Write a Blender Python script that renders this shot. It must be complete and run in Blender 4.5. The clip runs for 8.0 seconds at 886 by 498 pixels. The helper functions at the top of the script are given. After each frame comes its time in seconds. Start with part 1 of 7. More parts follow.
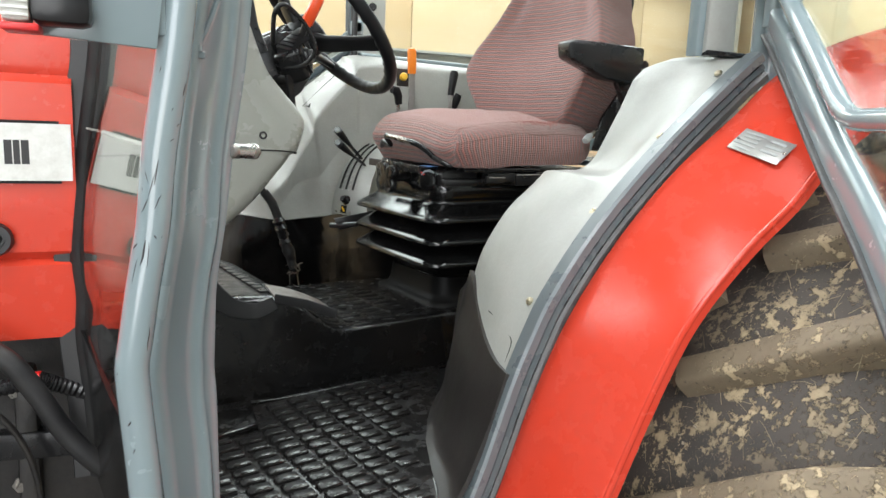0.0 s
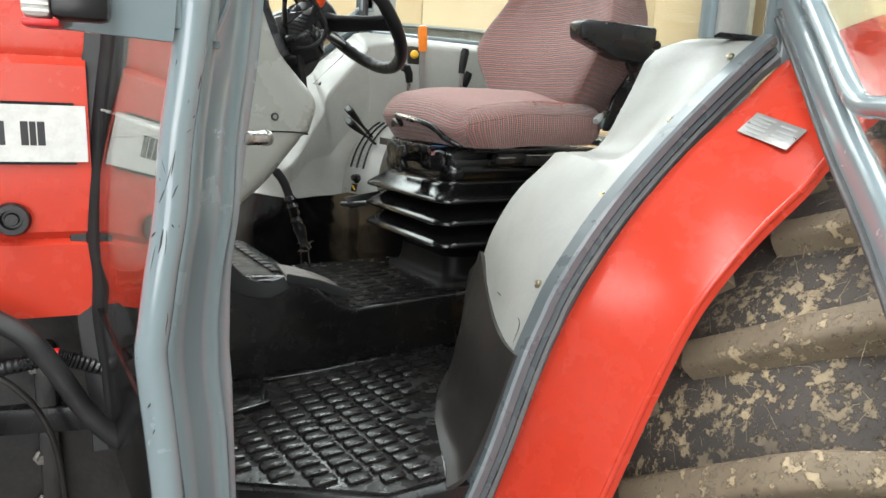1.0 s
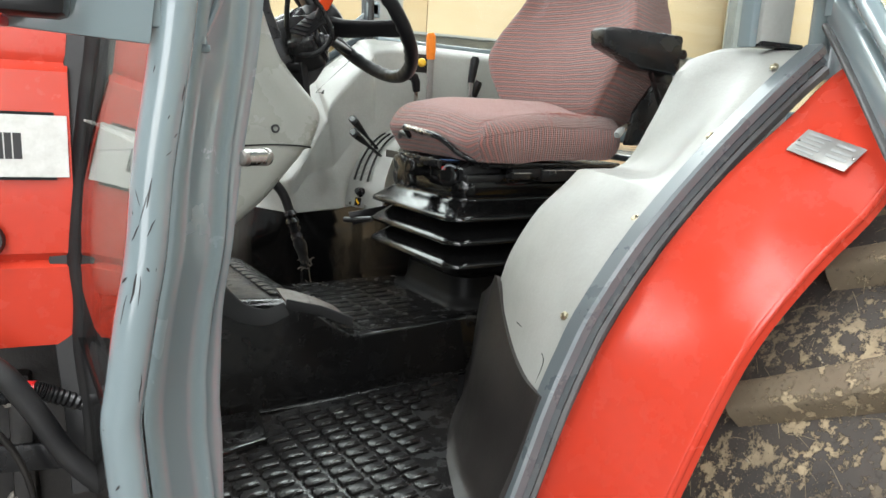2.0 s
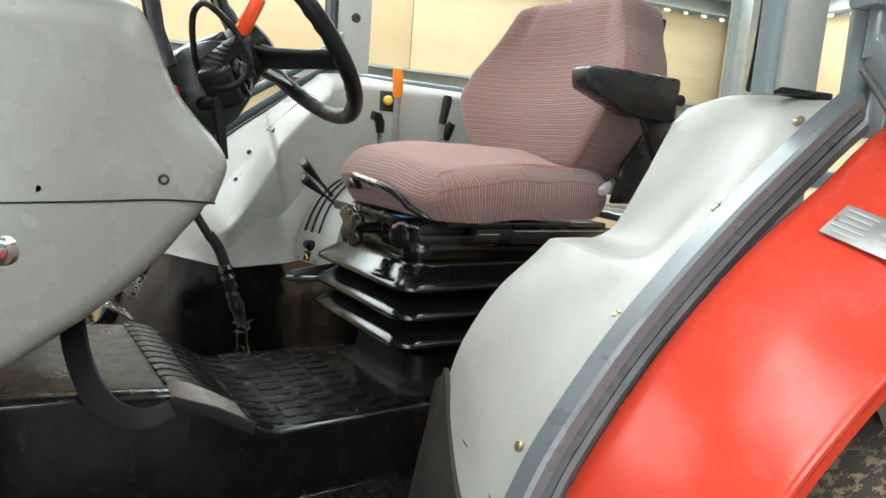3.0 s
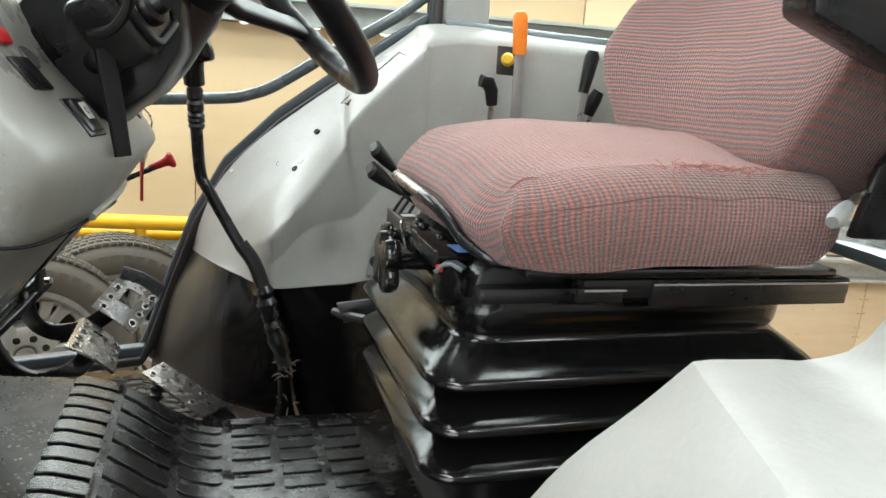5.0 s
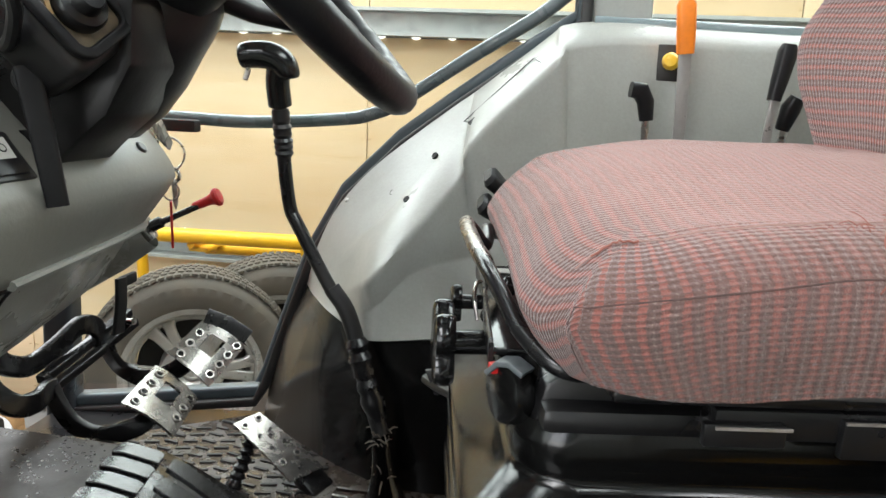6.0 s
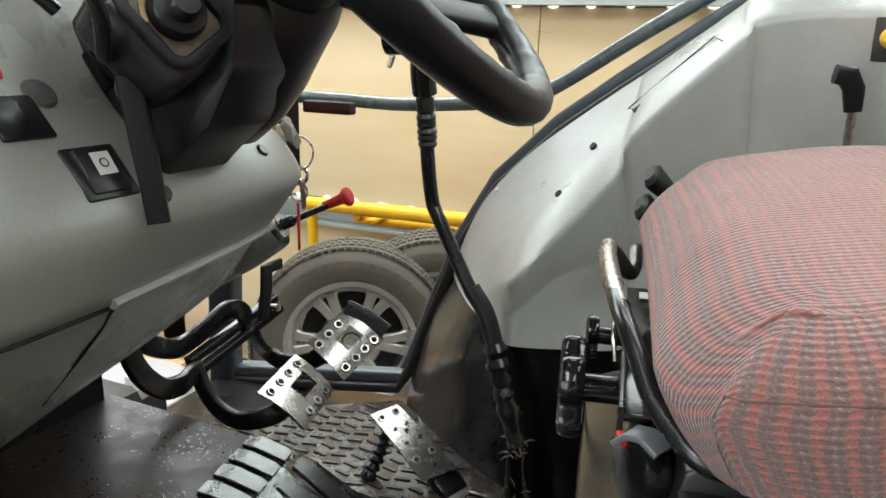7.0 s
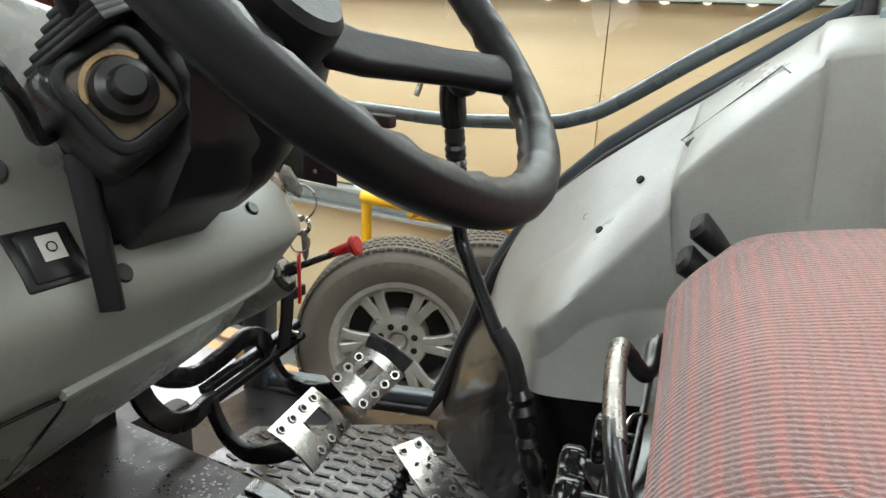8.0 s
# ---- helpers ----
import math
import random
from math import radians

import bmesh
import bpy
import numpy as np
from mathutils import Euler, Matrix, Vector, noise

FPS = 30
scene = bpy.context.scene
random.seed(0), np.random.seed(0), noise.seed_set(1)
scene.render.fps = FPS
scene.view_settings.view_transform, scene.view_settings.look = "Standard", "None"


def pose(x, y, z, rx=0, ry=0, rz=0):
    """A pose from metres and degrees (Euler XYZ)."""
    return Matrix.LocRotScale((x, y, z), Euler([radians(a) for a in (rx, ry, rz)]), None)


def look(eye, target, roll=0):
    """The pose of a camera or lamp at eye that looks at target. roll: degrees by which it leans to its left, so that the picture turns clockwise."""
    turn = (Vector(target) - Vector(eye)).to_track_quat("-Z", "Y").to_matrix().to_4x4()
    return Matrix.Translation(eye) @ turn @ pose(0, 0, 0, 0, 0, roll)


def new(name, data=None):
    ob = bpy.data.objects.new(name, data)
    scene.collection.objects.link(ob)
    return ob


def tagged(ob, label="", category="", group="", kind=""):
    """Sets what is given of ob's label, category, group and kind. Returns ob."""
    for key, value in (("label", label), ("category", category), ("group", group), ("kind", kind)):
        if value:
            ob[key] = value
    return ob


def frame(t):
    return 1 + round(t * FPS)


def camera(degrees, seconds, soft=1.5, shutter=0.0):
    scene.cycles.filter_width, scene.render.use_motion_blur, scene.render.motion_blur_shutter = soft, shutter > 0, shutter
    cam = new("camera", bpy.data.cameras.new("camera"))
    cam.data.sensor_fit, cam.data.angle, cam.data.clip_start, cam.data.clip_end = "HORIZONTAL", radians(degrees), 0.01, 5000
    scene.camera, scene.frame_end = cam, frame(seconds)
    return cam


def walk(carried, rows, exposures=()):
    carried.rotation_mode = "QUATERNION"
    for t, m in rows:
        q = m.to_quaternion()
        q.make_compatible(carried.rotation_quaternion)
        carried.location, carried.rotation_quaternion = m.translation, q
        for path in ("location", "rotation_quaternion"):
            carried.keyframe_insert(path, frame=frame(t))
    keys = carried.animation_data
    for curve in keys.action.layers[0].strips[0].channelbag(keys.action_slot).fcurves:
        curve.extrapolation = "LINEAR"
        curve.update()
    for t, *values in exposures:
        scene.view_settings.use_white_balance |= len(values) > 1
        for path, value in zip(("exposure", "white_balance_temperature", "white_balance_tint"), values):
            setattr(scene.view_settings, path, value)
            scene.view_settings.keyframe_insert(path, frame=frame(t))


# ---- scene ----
cam = camera(64.0, 8.0)
PATH = [
    (0, (0.068, -0.03, 1.766), (0.875, 1.765, 1.409), 2.5),
    (0.5, (0.052, -0.032, 1.769), (0.846, 1.753, 1.34), 2.8),
    (1, (0.063, -0.04, 1.782), (0.842, 1.752, 1.354), 2.7),
    (2.3, (0.107, 0.153, 1.789), (0.901, 1.949, 1.407), 3.4),
    (2.5, (0.14, 0.202, 1.807), (0.947, 2.0, 1.468), 3.4),
    (3, (0.281, 0.321, 1.813), (1.08, 2.128, 1.506), 4.7),
    (3.5, (0.429, 0.415, 1.826), (1.068, 2.285, 1.518), 5.9),
    (4, (0.509, 0.5, 1.832), (1.055, 2.401, 1.536), 5.4),
    (4.2, (0.538, 0.56, 1.834), (1.061, 2.464, 1.518), 5.8),
    (5.3, (0.714, 0.956, 1.84), (0.834, 2.897, 1.369), 3.8),
    (5.5, (0.758, 1.011, 1.845), (0.76, 2.951, 1.358), 3.6),
    (6, (0.807, 1.132, 1.847), (0.513, 3.062, 1.414), 2.5),
    (6.5, (0.821, 1.202, 1.856), (0.296, 3.045, 1.283), 2.7),
    (7, (0.819, 1.235, 1.877), (0.078, 3.013, 1.339), 1.9),
    (7.5, (0.812, 1.286, 1.908), (-0.003, 3.003, 1.286), 1.8),
    (8, (0.834, 1.339, 1.943), (-0.067, 3.021, 1.344), 2.9),
]
walk(cam, [(t, look(eye, target, roll)) for t, eye, target, roll in PATH], [(0, 0.0), (4, 0.0), (5.5, 0.13), (6.2, 0.02), (7, -0.08), (8, -0.10)])

# ---- world and light ----
world = bpy.data.worlds.new("world")
scene.world = world
world.use_nodes = True
sky = world.node_tree.nodes.new("ShaderNodeTexSky")
sky.sky_type, sky.sun_disc = "NISHITA", False
sky.sun_elevation, sky.sun_rotation = radians(48), radians(200)
world.node_tree.links.new(sky.outputs[0], world.node_tree.nodes["Background"].inputs[0])
world.node_tree.nodes["Background"].inputs[1].default_value = 0.12


def area_lamp(name, eye, target, sx, sy, watts, colour=(1, 1, 1)):
    data = bpy.data.lights.new(name, "AREA")
    data.shape, data.size, data.size_y, data.energy, data.color = "RECTANGLE", sx, sy, watts, colour
    ob = new(name, data)
    ob.matrix_world = look(eye, target)
    return ob


# daylight through the big open doorway, and lamps for assumed, unseen roof lights
area_lamp("doorway_daylight", (-2.3, -4.4, 2.3), (0.4, 1.8, 1.3), 4.2, 4.0, 240, (0.97, 0.985, 1.0))
area_lamp("assumed_roof_daylight", (-0.6, -0.6, 4.36), (-0.6, -0.6, 0.0), 1.2, 4.6, 215, (0.96, 0.985, 1.0))
area_lamp("assumed_roof_daylight", (2.3, -0.1, 4.36), (2.3, -0.1, 0.0), 1.2, 3.7, 170, (0.96, 0.985, 1.0))
area_lamp("assumed_roof_daylight", (-2.7, 3.0, 4.36), (-2.7, 3.0, 0.0), 1.6, 2.6, 140, (0.96, 0.985, 1.0))
area_lamp("assumed_roof_daylight", (0.7, 3.45, 4.36), (0.7, 3.45, 0.0), 4.4, 0.9, 195, (0.96, 0.985, 1.0))
# fill lamp added before the closed upper wall, for reflections on the black parts
area_lamp("upper_wall_fill", (-0.3, 4.30, 3.66), (-0.3, 0.0, 2.6), 8.5, 1.30, 290, (0.93, 0.975, 1.0))


# ---- materials ----
def nodes_of(name):
    m = bpy.data.materials.new(name)
    m.use_nodes = True
    return m, m.node_tree.nodes, m.node_tree.links, m.node_tree.nodes["Principled BSDF"]


def noise_tex(n, l, scale, detail=4.0, rough=0.55, vec=None):
    t = n.new("ShaderNodeTexNoise")
    t.inputs["Scale"].default_value, t.inputs["Detail"].default_value, t.inputs["Roughness"].default_value = scale, detail, rough
    if vec is not None:
        l.new(vec, t.inputs["Vector"])
    return t.outputs["Fac"]


def ramp(n, l, fac, stops):
    r = n.new("ShaderNodeValToRGB")
    e = r.color_ramp.elements
    while len(e) < len(stops):
        e.new(0.5)
    for k, (p, c) in zip(e, stops):
        k.position, k.color = p, (*c, 1) if len(c) == 3 else c
    l.new(fac, r.inputs[0])
    return r.outputs[0]


def grey(v):
    return (v, v, v)


def mixed(n, l, fac, a, b):
    m = n.new("ShaderNodeMix")
    m.data_type = "RGBA"
    for k, v in ((0, fac), (6, a), (7, b)):
        if isinstance(v, (tuple, float, int)):
            m.inputs[k].default_value = (*v, 1) if isinstance(v, tuple) and len(v) == 3 else v
        else:
            l.new(v, m.inputs[k])
    return m.outputs[2]


def coords(n, which="Object"):
    return n.new("ShaderNodeTexCoord").outputs[which]


def bumped(n, l, p, height, strength, distance):
    b = n.new("ShaderNodeBump")
    b.inputs["Strength"].default_value, b.inputs["Distance"].default_value = strength, distance
    l.new(height, b.inputs["Height"])
    l.new(b.outputs[0], p.inputs["Normal"])


def plain(name, colour, rough, metal=0.0, dirt=None, amount=0.25, big=6.0, fine=180.0, bump=0.15, depth=0.0006, coat=0.0, spread=0.12, spec=0.5):
    """A surface of one colour with broad stains, fine grain, uneven gloss and a slight relief."""
    m, n, l, p = nodes_of(name)
    c = coords(n)
    broad, grain = noise_tex(n, l, big, 6, 0.6, c), noise_tex(n, l, fine, 3, 0.6, c)
    dirt = dirt or tuple(v * 0.6 for v in colour)
    stain = ramp(n, l, broad, [(0.42, grey(0.0)), (0.75, grey(amount))])
    shade = mixed(n, l, stain, colour, dirt)
    speck = ramp(n, l, grain, [(0.3, grey(0.0)), (0.75, grey(amount * 0.5))])
    l.new(mixed(n, l, speck, shade, dirt), p.inputs["Base Color"])
    l.new(ramp(n, l, broad, [(0.3, grey(max(rough - spread, 0.03))), (0.7, grey(min(rough + spread, 1.0)))]), p.inputs["Roughness"])
    p.inputs["Metallic"].default_value, p.inputs["Specular IOR Level"].default_value = metal, spec
    if coat:
        p.inputs["Coat Weight"].default_value, p.inputs["Coat Roughness"].default_value = coat, 0.12
    bumped(n, l, p, grain, bump, depth)
    return m


def chipped(name, colour, rough, chip, size=28.0, edge=0.66, coat=0.3, spec=0.5):
    """Gloss paint with small chips and scuffs that show what lies under it."""
    m, n, l, p = nodes_of(name)
    c = coords(n)
    stretch = n.new("ShaderNodeMapping")
    stretch.inputs["Scale"].default_value = (1.0, 1.0, 0.35)
    l.new(c, stretch.inputs[0])
    spots = noise_tex(n, l, size, 8, 0.7, stretch.outputs[0])
    where = noise_tex(n, l, 5.0, 3, 0.5, c)
    both = n.new("ShaderNodeMath")
    both.operation = "MULTIPLY_ADD"
    l.new(where, both.inputs[0])
    both.inputs[1].default_value = 0.25
    l.new(spots, both.inputs[2])
    mask = ramp(n, l, both.outputs[0], [(edge + 0.12, grey(0.0)), (edge + 0.15, grey(1.0))])
    film = ramp(n, l, noise_tex(n, l, 9.0, 5, 0.6, c), [(0.4, grey(0.0)), (0.8, grey(0.10))])
    base = mixed(n, l, film, colour, tuple(0.6 * v + 0.1 for v in colour))
    l.new(mixed(n, l, mask, base, chip), p.inputs["Base Color"])
    l.new(ramp(n, l, noise_tex(n, l, 14.0, 5, 0.6, c), [(0.3, grey(rough - 0.08)), (0.75, grey(rough + 0.16))]), p.inputs["Roughness"])
    p.inputs["Specular IOR Level"].default_value = spec
    p.inputs["Coat Weight"].default_value, p.inputs["Coat Roughness"].default_value = coat, 0.1
    bumped(n, l, p, noise_tex(n, l, 60.0, 3, 0.5, c), 0.12, 0.0008)
    return m


def wet_rubber(name, colour, rough, brown, amount, wet=0.5, spec=0.7, pool=0.45):
    """Black rubber or plastic with dried brown film and beads of water."""
    m, n, l, p = nodes_of(name)
    c = coords(n)
    film = ramp(n, l, noise_tex(n, l, 5.0, 6, 0.65, c), [(0.4, grey(0.0)), (0.7, grey(amount))])
    l.new(mixed(n, l, film, colour, brown), p.inputs["Base Color"])
    v = n.new("ShaderNodeTexVoronoi")
    v.inputs["Scale"].default_value = 135.0
    l.new(c, v.inputs["Vector"])
    drops = ramp(n, l, v.outputs["Distance"], [(0.0, grey(1.0)), (0.3, grey(0.5)), (0.36, grey(0.0))])
    up = n.new("ShaderNodeSeparateXYZ")
    l.new(coords(n, "Normal"), up.inputs[0])
    level = ramp(n, l, up.outputs[2], [(0.55, grey(0.0)), (0.85, grey(1.0))])
    some = mixed(n, l, level, grey(0.0), ramp(n, l, noise_tex(n, l, 13.0, 4, 0.6, c), [(wet, grey(0.0)), (wet + 0.08, grey(1.0))]))
    beads = n.new("ShaderNodeMath")
    beads.operation = "MULTIPLY"
    l.new(drops, beads.inputs[0])
    l.new(some, beads.inputs[1])
    pools = ramp(n, l, noise_tex(n, l, 22.0, 5, 0.65, c), [(0.42, grey(rough * 1.35)), (0.56, grey(rough * pool))])
    gloss = mixed(n, l, beads.outputs[0], pools, grey(0.05))
    l.new(gloss, p.inputs["Roughness"])
    l.new(ramp(n, l, up.outputs[2], [(0.3, grey(0.34)), (0.8, grey(spec))]), p.inputs["Specular IOR Level"])
    bumped(n, l, p, beads.outputs[0], 0.35, 0.0009)
    return m


RED = chipped("red_gloss_paint", (0.52, 0.042, 0.020), 0.23, (0.38, 0.08, 0.045), 30, 0.76, 0.06, 0.30)
STEEL_PAINT = chipped("blue_grey_gloss_paint", (0.200, 0.252, 0.266), 0.17, (0.035, 0.035, 0.035), 46, 0.80, 0.9)
DARK_PAINT = chipped("dark_grey_paint", (0.055, 0.075, 0.085), 0.35, (0.02, 0.02, 0.02), 26, 0.75, 0.3)
POST_BLACK = chipped("black_grey_paint", (0.022, 0.026, 0.030), 0.32, (0.05, 0.05, 0.05), 26, 0.75, 0.3)
TRIM = plain("light_grey_plastic", (0.355, 0.365, 0.34), 0.40, dirt=(0.22, 0.22, 0.18), amount=0.36, bump=0.5, depth=0.0007)
CONSOLE = plain("grey_console_plastic", (0.335, 0.345, 0.318), 0.36, dirt=(0.18, 0.18, 0.15), amount=0.36, bump=0.5, depth=0.0007)
DASH = plain("olive_grey_dash_plastic", (0.262, 0.267, 0.240), 0.29, dirt=(0.18, 0.18, 0.15), amount=0.2, bump=0.5, depth=0.0005)
BLACK = plain("black_plastic", (0.007, 0.007, 0.008), 0.27, dirt=(0.030, 0.028, 0.025), amount=0.22, bump=0.3, depth=0.0005)
# armrest plastic with its bluish grey reflections put into the base colour
SHEEN_PLASTIC = plain("grey_sheen_plastic", (0.085, 0.092, 0.098), 0.34, dirt=(0.14, 0.14, 0.135), amount=0.3, bump=0.3, depth=0.0005)
SOFT_BLACK = plain("soft_black_plastic", (0.007, 0.007, 0.008), 0.36, dirt=(0.020, 0.019, 0.018), amount=0.2, bump=0.4, depth=0.0006, spec=0.25)


def streaked_vinyl(name, spec, soft, film=None):
    """Black bellows rubber, wiped and wet: gloss broken up by streaks."""
    m, n, l, p = nodes_of(name)
    c = coords(n)
    stretch = n.new("ShaderNodeMapping")
    stretch.inputs["Scale"].default_value = (1.0, 1.0, 0.12)
    l.new(c, stretch.inputs[0])
    streak = noise_tex(n, l, 120.0, 6, 0.7, stretch.outputs[0])
    p.inputs["Base Color"].default_value = (0.004, 0.004, 0.004, 1)
    p.inputs["Specular IOR Level"].default_value = spec
    broad = noise_tex(n, l, 9.0, 4, 0.6, c)
    if film:  # paler towards the door: reflected plywood put into the colour
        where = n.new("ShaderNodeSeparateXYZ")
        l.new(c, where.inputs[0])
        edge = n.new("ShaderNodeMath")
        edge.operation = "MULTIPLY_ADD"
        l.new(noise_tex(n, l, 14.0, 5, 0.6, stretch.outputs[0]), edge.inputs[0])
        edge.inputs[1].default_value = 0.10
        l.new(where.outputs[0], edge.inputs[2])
        dust_and_sheen = ramp(n, l, edge.outputs[0], [(0.405, grey(0.85)), (0.47, grey(0.0))])
        l.new(mixed(n, l, dust_and_sheen, (0.005, 0.005, 0.005), film), p.inputs["Base Color"])
    both = n.new("ShaderNodeMath")
    both.operation = "MULTIPLY_ADD"
    l.new(broad, both.inputs[0])
    both.inputs[1].default_value = 0.7
    l.new(streak, both.inputs[2])
    l.new(ramp(n, l, both.outputs[0], [(0.72, grey(0.06)), (1.05, grey(soft))]), p.inputs["Roughness"])
    bumped(n, l, p, streak, 0.16, 0.0008)
    return m


PEDESTAL = plain("matt_black_steel", (0.005, 0.005, 0.005), 0.5, dirt=(0.012, 0.011, 0.010), amount=0.3, spec=0.12)
VINYL = streaked_vinyl("streaked_black_vinyl", 0.52, 0.20)
MAT = wet_rubber("black_rubber_mat", (0.004, 0.004, 0.004), 0.22, (0.022, 0.017, 0.013), 0.2, 0.46, 1.0)
# last colour stands for daylight and plywood reflected in the black trim
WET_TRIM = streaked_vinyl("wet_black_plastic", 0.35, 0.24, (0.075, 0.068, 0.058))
DULL_BLACK = plain("dull_black_plastic", (0.018, 0.016, 0.015), 0.42, dirt=(0.055, 0.047, 0.039), amount=0.4, bump=0.5, depth=0.0006, spec=0.4)
DRY_MAT = wet_rubber("dull_rubber_mat", (0.010, 0.010, 0.010), 0.30, (0.030, 0.024, 0.019), 0.3, 0.55, 0.5)
# brown stands for the warm wall reflected in near-black rubber
HUMP = wet_rubber("brown_sheen_rubber", (0.007, 0.005, 0.004), 0.34, (0.027, 0.016, 0.010), 0.9, 0.47, 0.30, 1.0)
FOOTWELL = wet_rubber("brown_stained_rubber", (0.034, 0.028, 0.023), 0.32, (0.080, 0.062, 0.048), 0.7)
SEAL = plain("rubber_seal", (0.010, 0.010, 0.011), 0.45, dirt=(0.04, 0.038, 0.034), amount=0.4, big=18)
GREY_SEAL = plain("dusty_rubber_seal", (0.055, 0.057, 0.058), 0.45, dirt=(0.16, 0.155, 0.145), amount=0.5, big=18)
METAL = plain("worn_steel", (0.55, 0.53, 0.50), 0.3, 1.0, dirt=(0.12, 0.10, 0.08), amount=0.7, big=30)
PAD_STEEL = plain("worn_pedal_steel", (0.40, 0.385, 0.36), 0.24, 0.92, dirt=(0.20, 0.18, 0.16), amount=0.45, big=45)
RAIL_PAINT = chipped("slate_grey_paint", (0.080, 0.100, 0.105), 0.26, (0.02, 0.02, 0.02), 24, 0.76, 0.3)
FRAME_PAINT = chipped("mid_blue_grey_paint", (0.100, 0.119, 0.126), 0.28, (0.02, 0.02, 0.02), 30, 0.66, 0.15)
GALV = plain("galvanised_steel", (0.46, 0.48, 0.47), 0.48, 0.55, dirt=(0.30, 0.32, 0.31), amount=0.6, big=22, fine=60)
ALLOY = plain("dull_alloy", (0.52, 0.50, 0.48), 0.36, 0.55, dirt=(0.20, 0.17, 0.14), amount=0.65, big=14)
PLATE = plain("etched_plate", (0.38, 0.38, 0.36), 0.38, 0.6, dirt=(0.3, 0.3, 0.28), amount=0.6, big=40)
ORANGE = plain("orange_plastic", (0.90, 0.24, 0.015), 0.4, dirt=(0.45, 0.12, 0.02), amount=0.3, big=25)
RED_ORANGE = plain("red_orange_plastic", (0.86, 0.085, 0.015), 0.32, dirt=(0.4, 0.05, 0.02), amount=0.25, big=25)
RED_PLASTIC = plain("red_plastic", (0.62, 0.02, 0.02), 0.35, dirt=(0.3, 0.02, 0.02), amount=0.3, big=40)
YELLOW = plain("yellow_paint", (0.86, 0.46, 0.012), 0.4, dirt=(0.45, 0.25, 0.03), amount=0.4, big=12)
YELLOW_KNOB = plain("yellow_plastic", (0.85, 0.52, 0.02), 0.35, amount=0.2, big=40)
WHITE = plain("white_sticker", (0.62, 0.62, 0.58), 0.5, dirt=(0.35, 0.34, 0.30), amount=0.4, big=40)
INK = plain("black_ink", (0.012, 0.012, 0.012), 0.6, amount=0.1, spec=0.15)
BLUE = plain("blue_sticker", (0.10, 0.22, 0.50), 0.35, amount=0.2, big=40)
BRASS = plain("brass_screw", (0.56, 0.50, 0.36), 0.3, 1.0, amount=0.5, big=60)
CONCRETE = plain("concrete", (0.19, 0.185, 0.175), 0.8, dirt=(0.10, 0.095, 0.085), amount=0.7, big=2.5, fine=90, bump=0.4, depth=0.002)
SHEETING = plain("grey_sheet_cladding", (0.36, 0.38, 0.38), 0.5, dirt=(0.22, 0.22, 0.2), amount=0.5, big=3)
PALLET_WOOD = plain("pallet_wood", (0.50, 0.34, 0.17), 0.7, dirt=(0.26, 0.17, 0.09), amount=0.6, big=7, fine=70, bump=0.4, depth=0.001)
BARREL = plain("translucent_plastic", (0.34, 0.35, 0.35), 0.35, amount=0.2, big=8)
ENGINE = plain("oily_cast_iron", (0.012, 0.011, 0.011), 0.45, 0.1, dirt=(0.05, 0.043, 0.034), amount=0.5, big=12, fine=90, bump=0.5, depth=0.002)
GLOSS_BLACK = plain("gloss_black", (0.006, 0.006, 0.006), 0.12, amount=0.2)
TAPE = plain("insulating_tape", (0.010, 0.010, 0.011), 0.28, amount=0.2)


def glass_material(name, tint, gloss):
    m = bpy.data.materials.new(name)
    m.use_nodes = True
    n, l = m.node_tree.nodes, m.node_tree.links
    n.remove(n["Principled BSDF"])
    clear, shine, mix, edge = n.new("ShaderNodeBsdfTransparent"), n.new("ShaderNodeBsdfGlossy"), n.new("ShaderNodeMixShader"), n.new("ShaderNodeLayerWeight")
    clear.inputs[0].default_value, shine.inputs["Roughness"].default_value = (*tint, 1), gloss
    edge.inputs["Blend"].default_value = 0.5
    power, scaled = n.new("ShaderNodeMath"), n.new("ShaderNodeMath")
    power.operation, scaled.operation = "POWER", "MULTIPLY_ADD"
    power.inputs[1].default_value, scaled.inputs[1].default_value, scaled.inputs[2].default_value = 3.0, 0.70, 0.014
    l.new(edge.outputs["Facing"], power.inputs[0])
    l.new(power.outputs[0], scaled.inputs[0])
    l.new(scaled.outputs[0], mix.inputs[0])
    l.new(clear.outputs[0], mix.inputs[1])
    l.new(shine.outputs[0], mix.inputs[2])
    l.new(mix.outputs[0], n["Material Output"].inputs[0])
    return m


GLASS = glass_material("cab_glass", (0.90, 0.93, 0.91), 0.02)


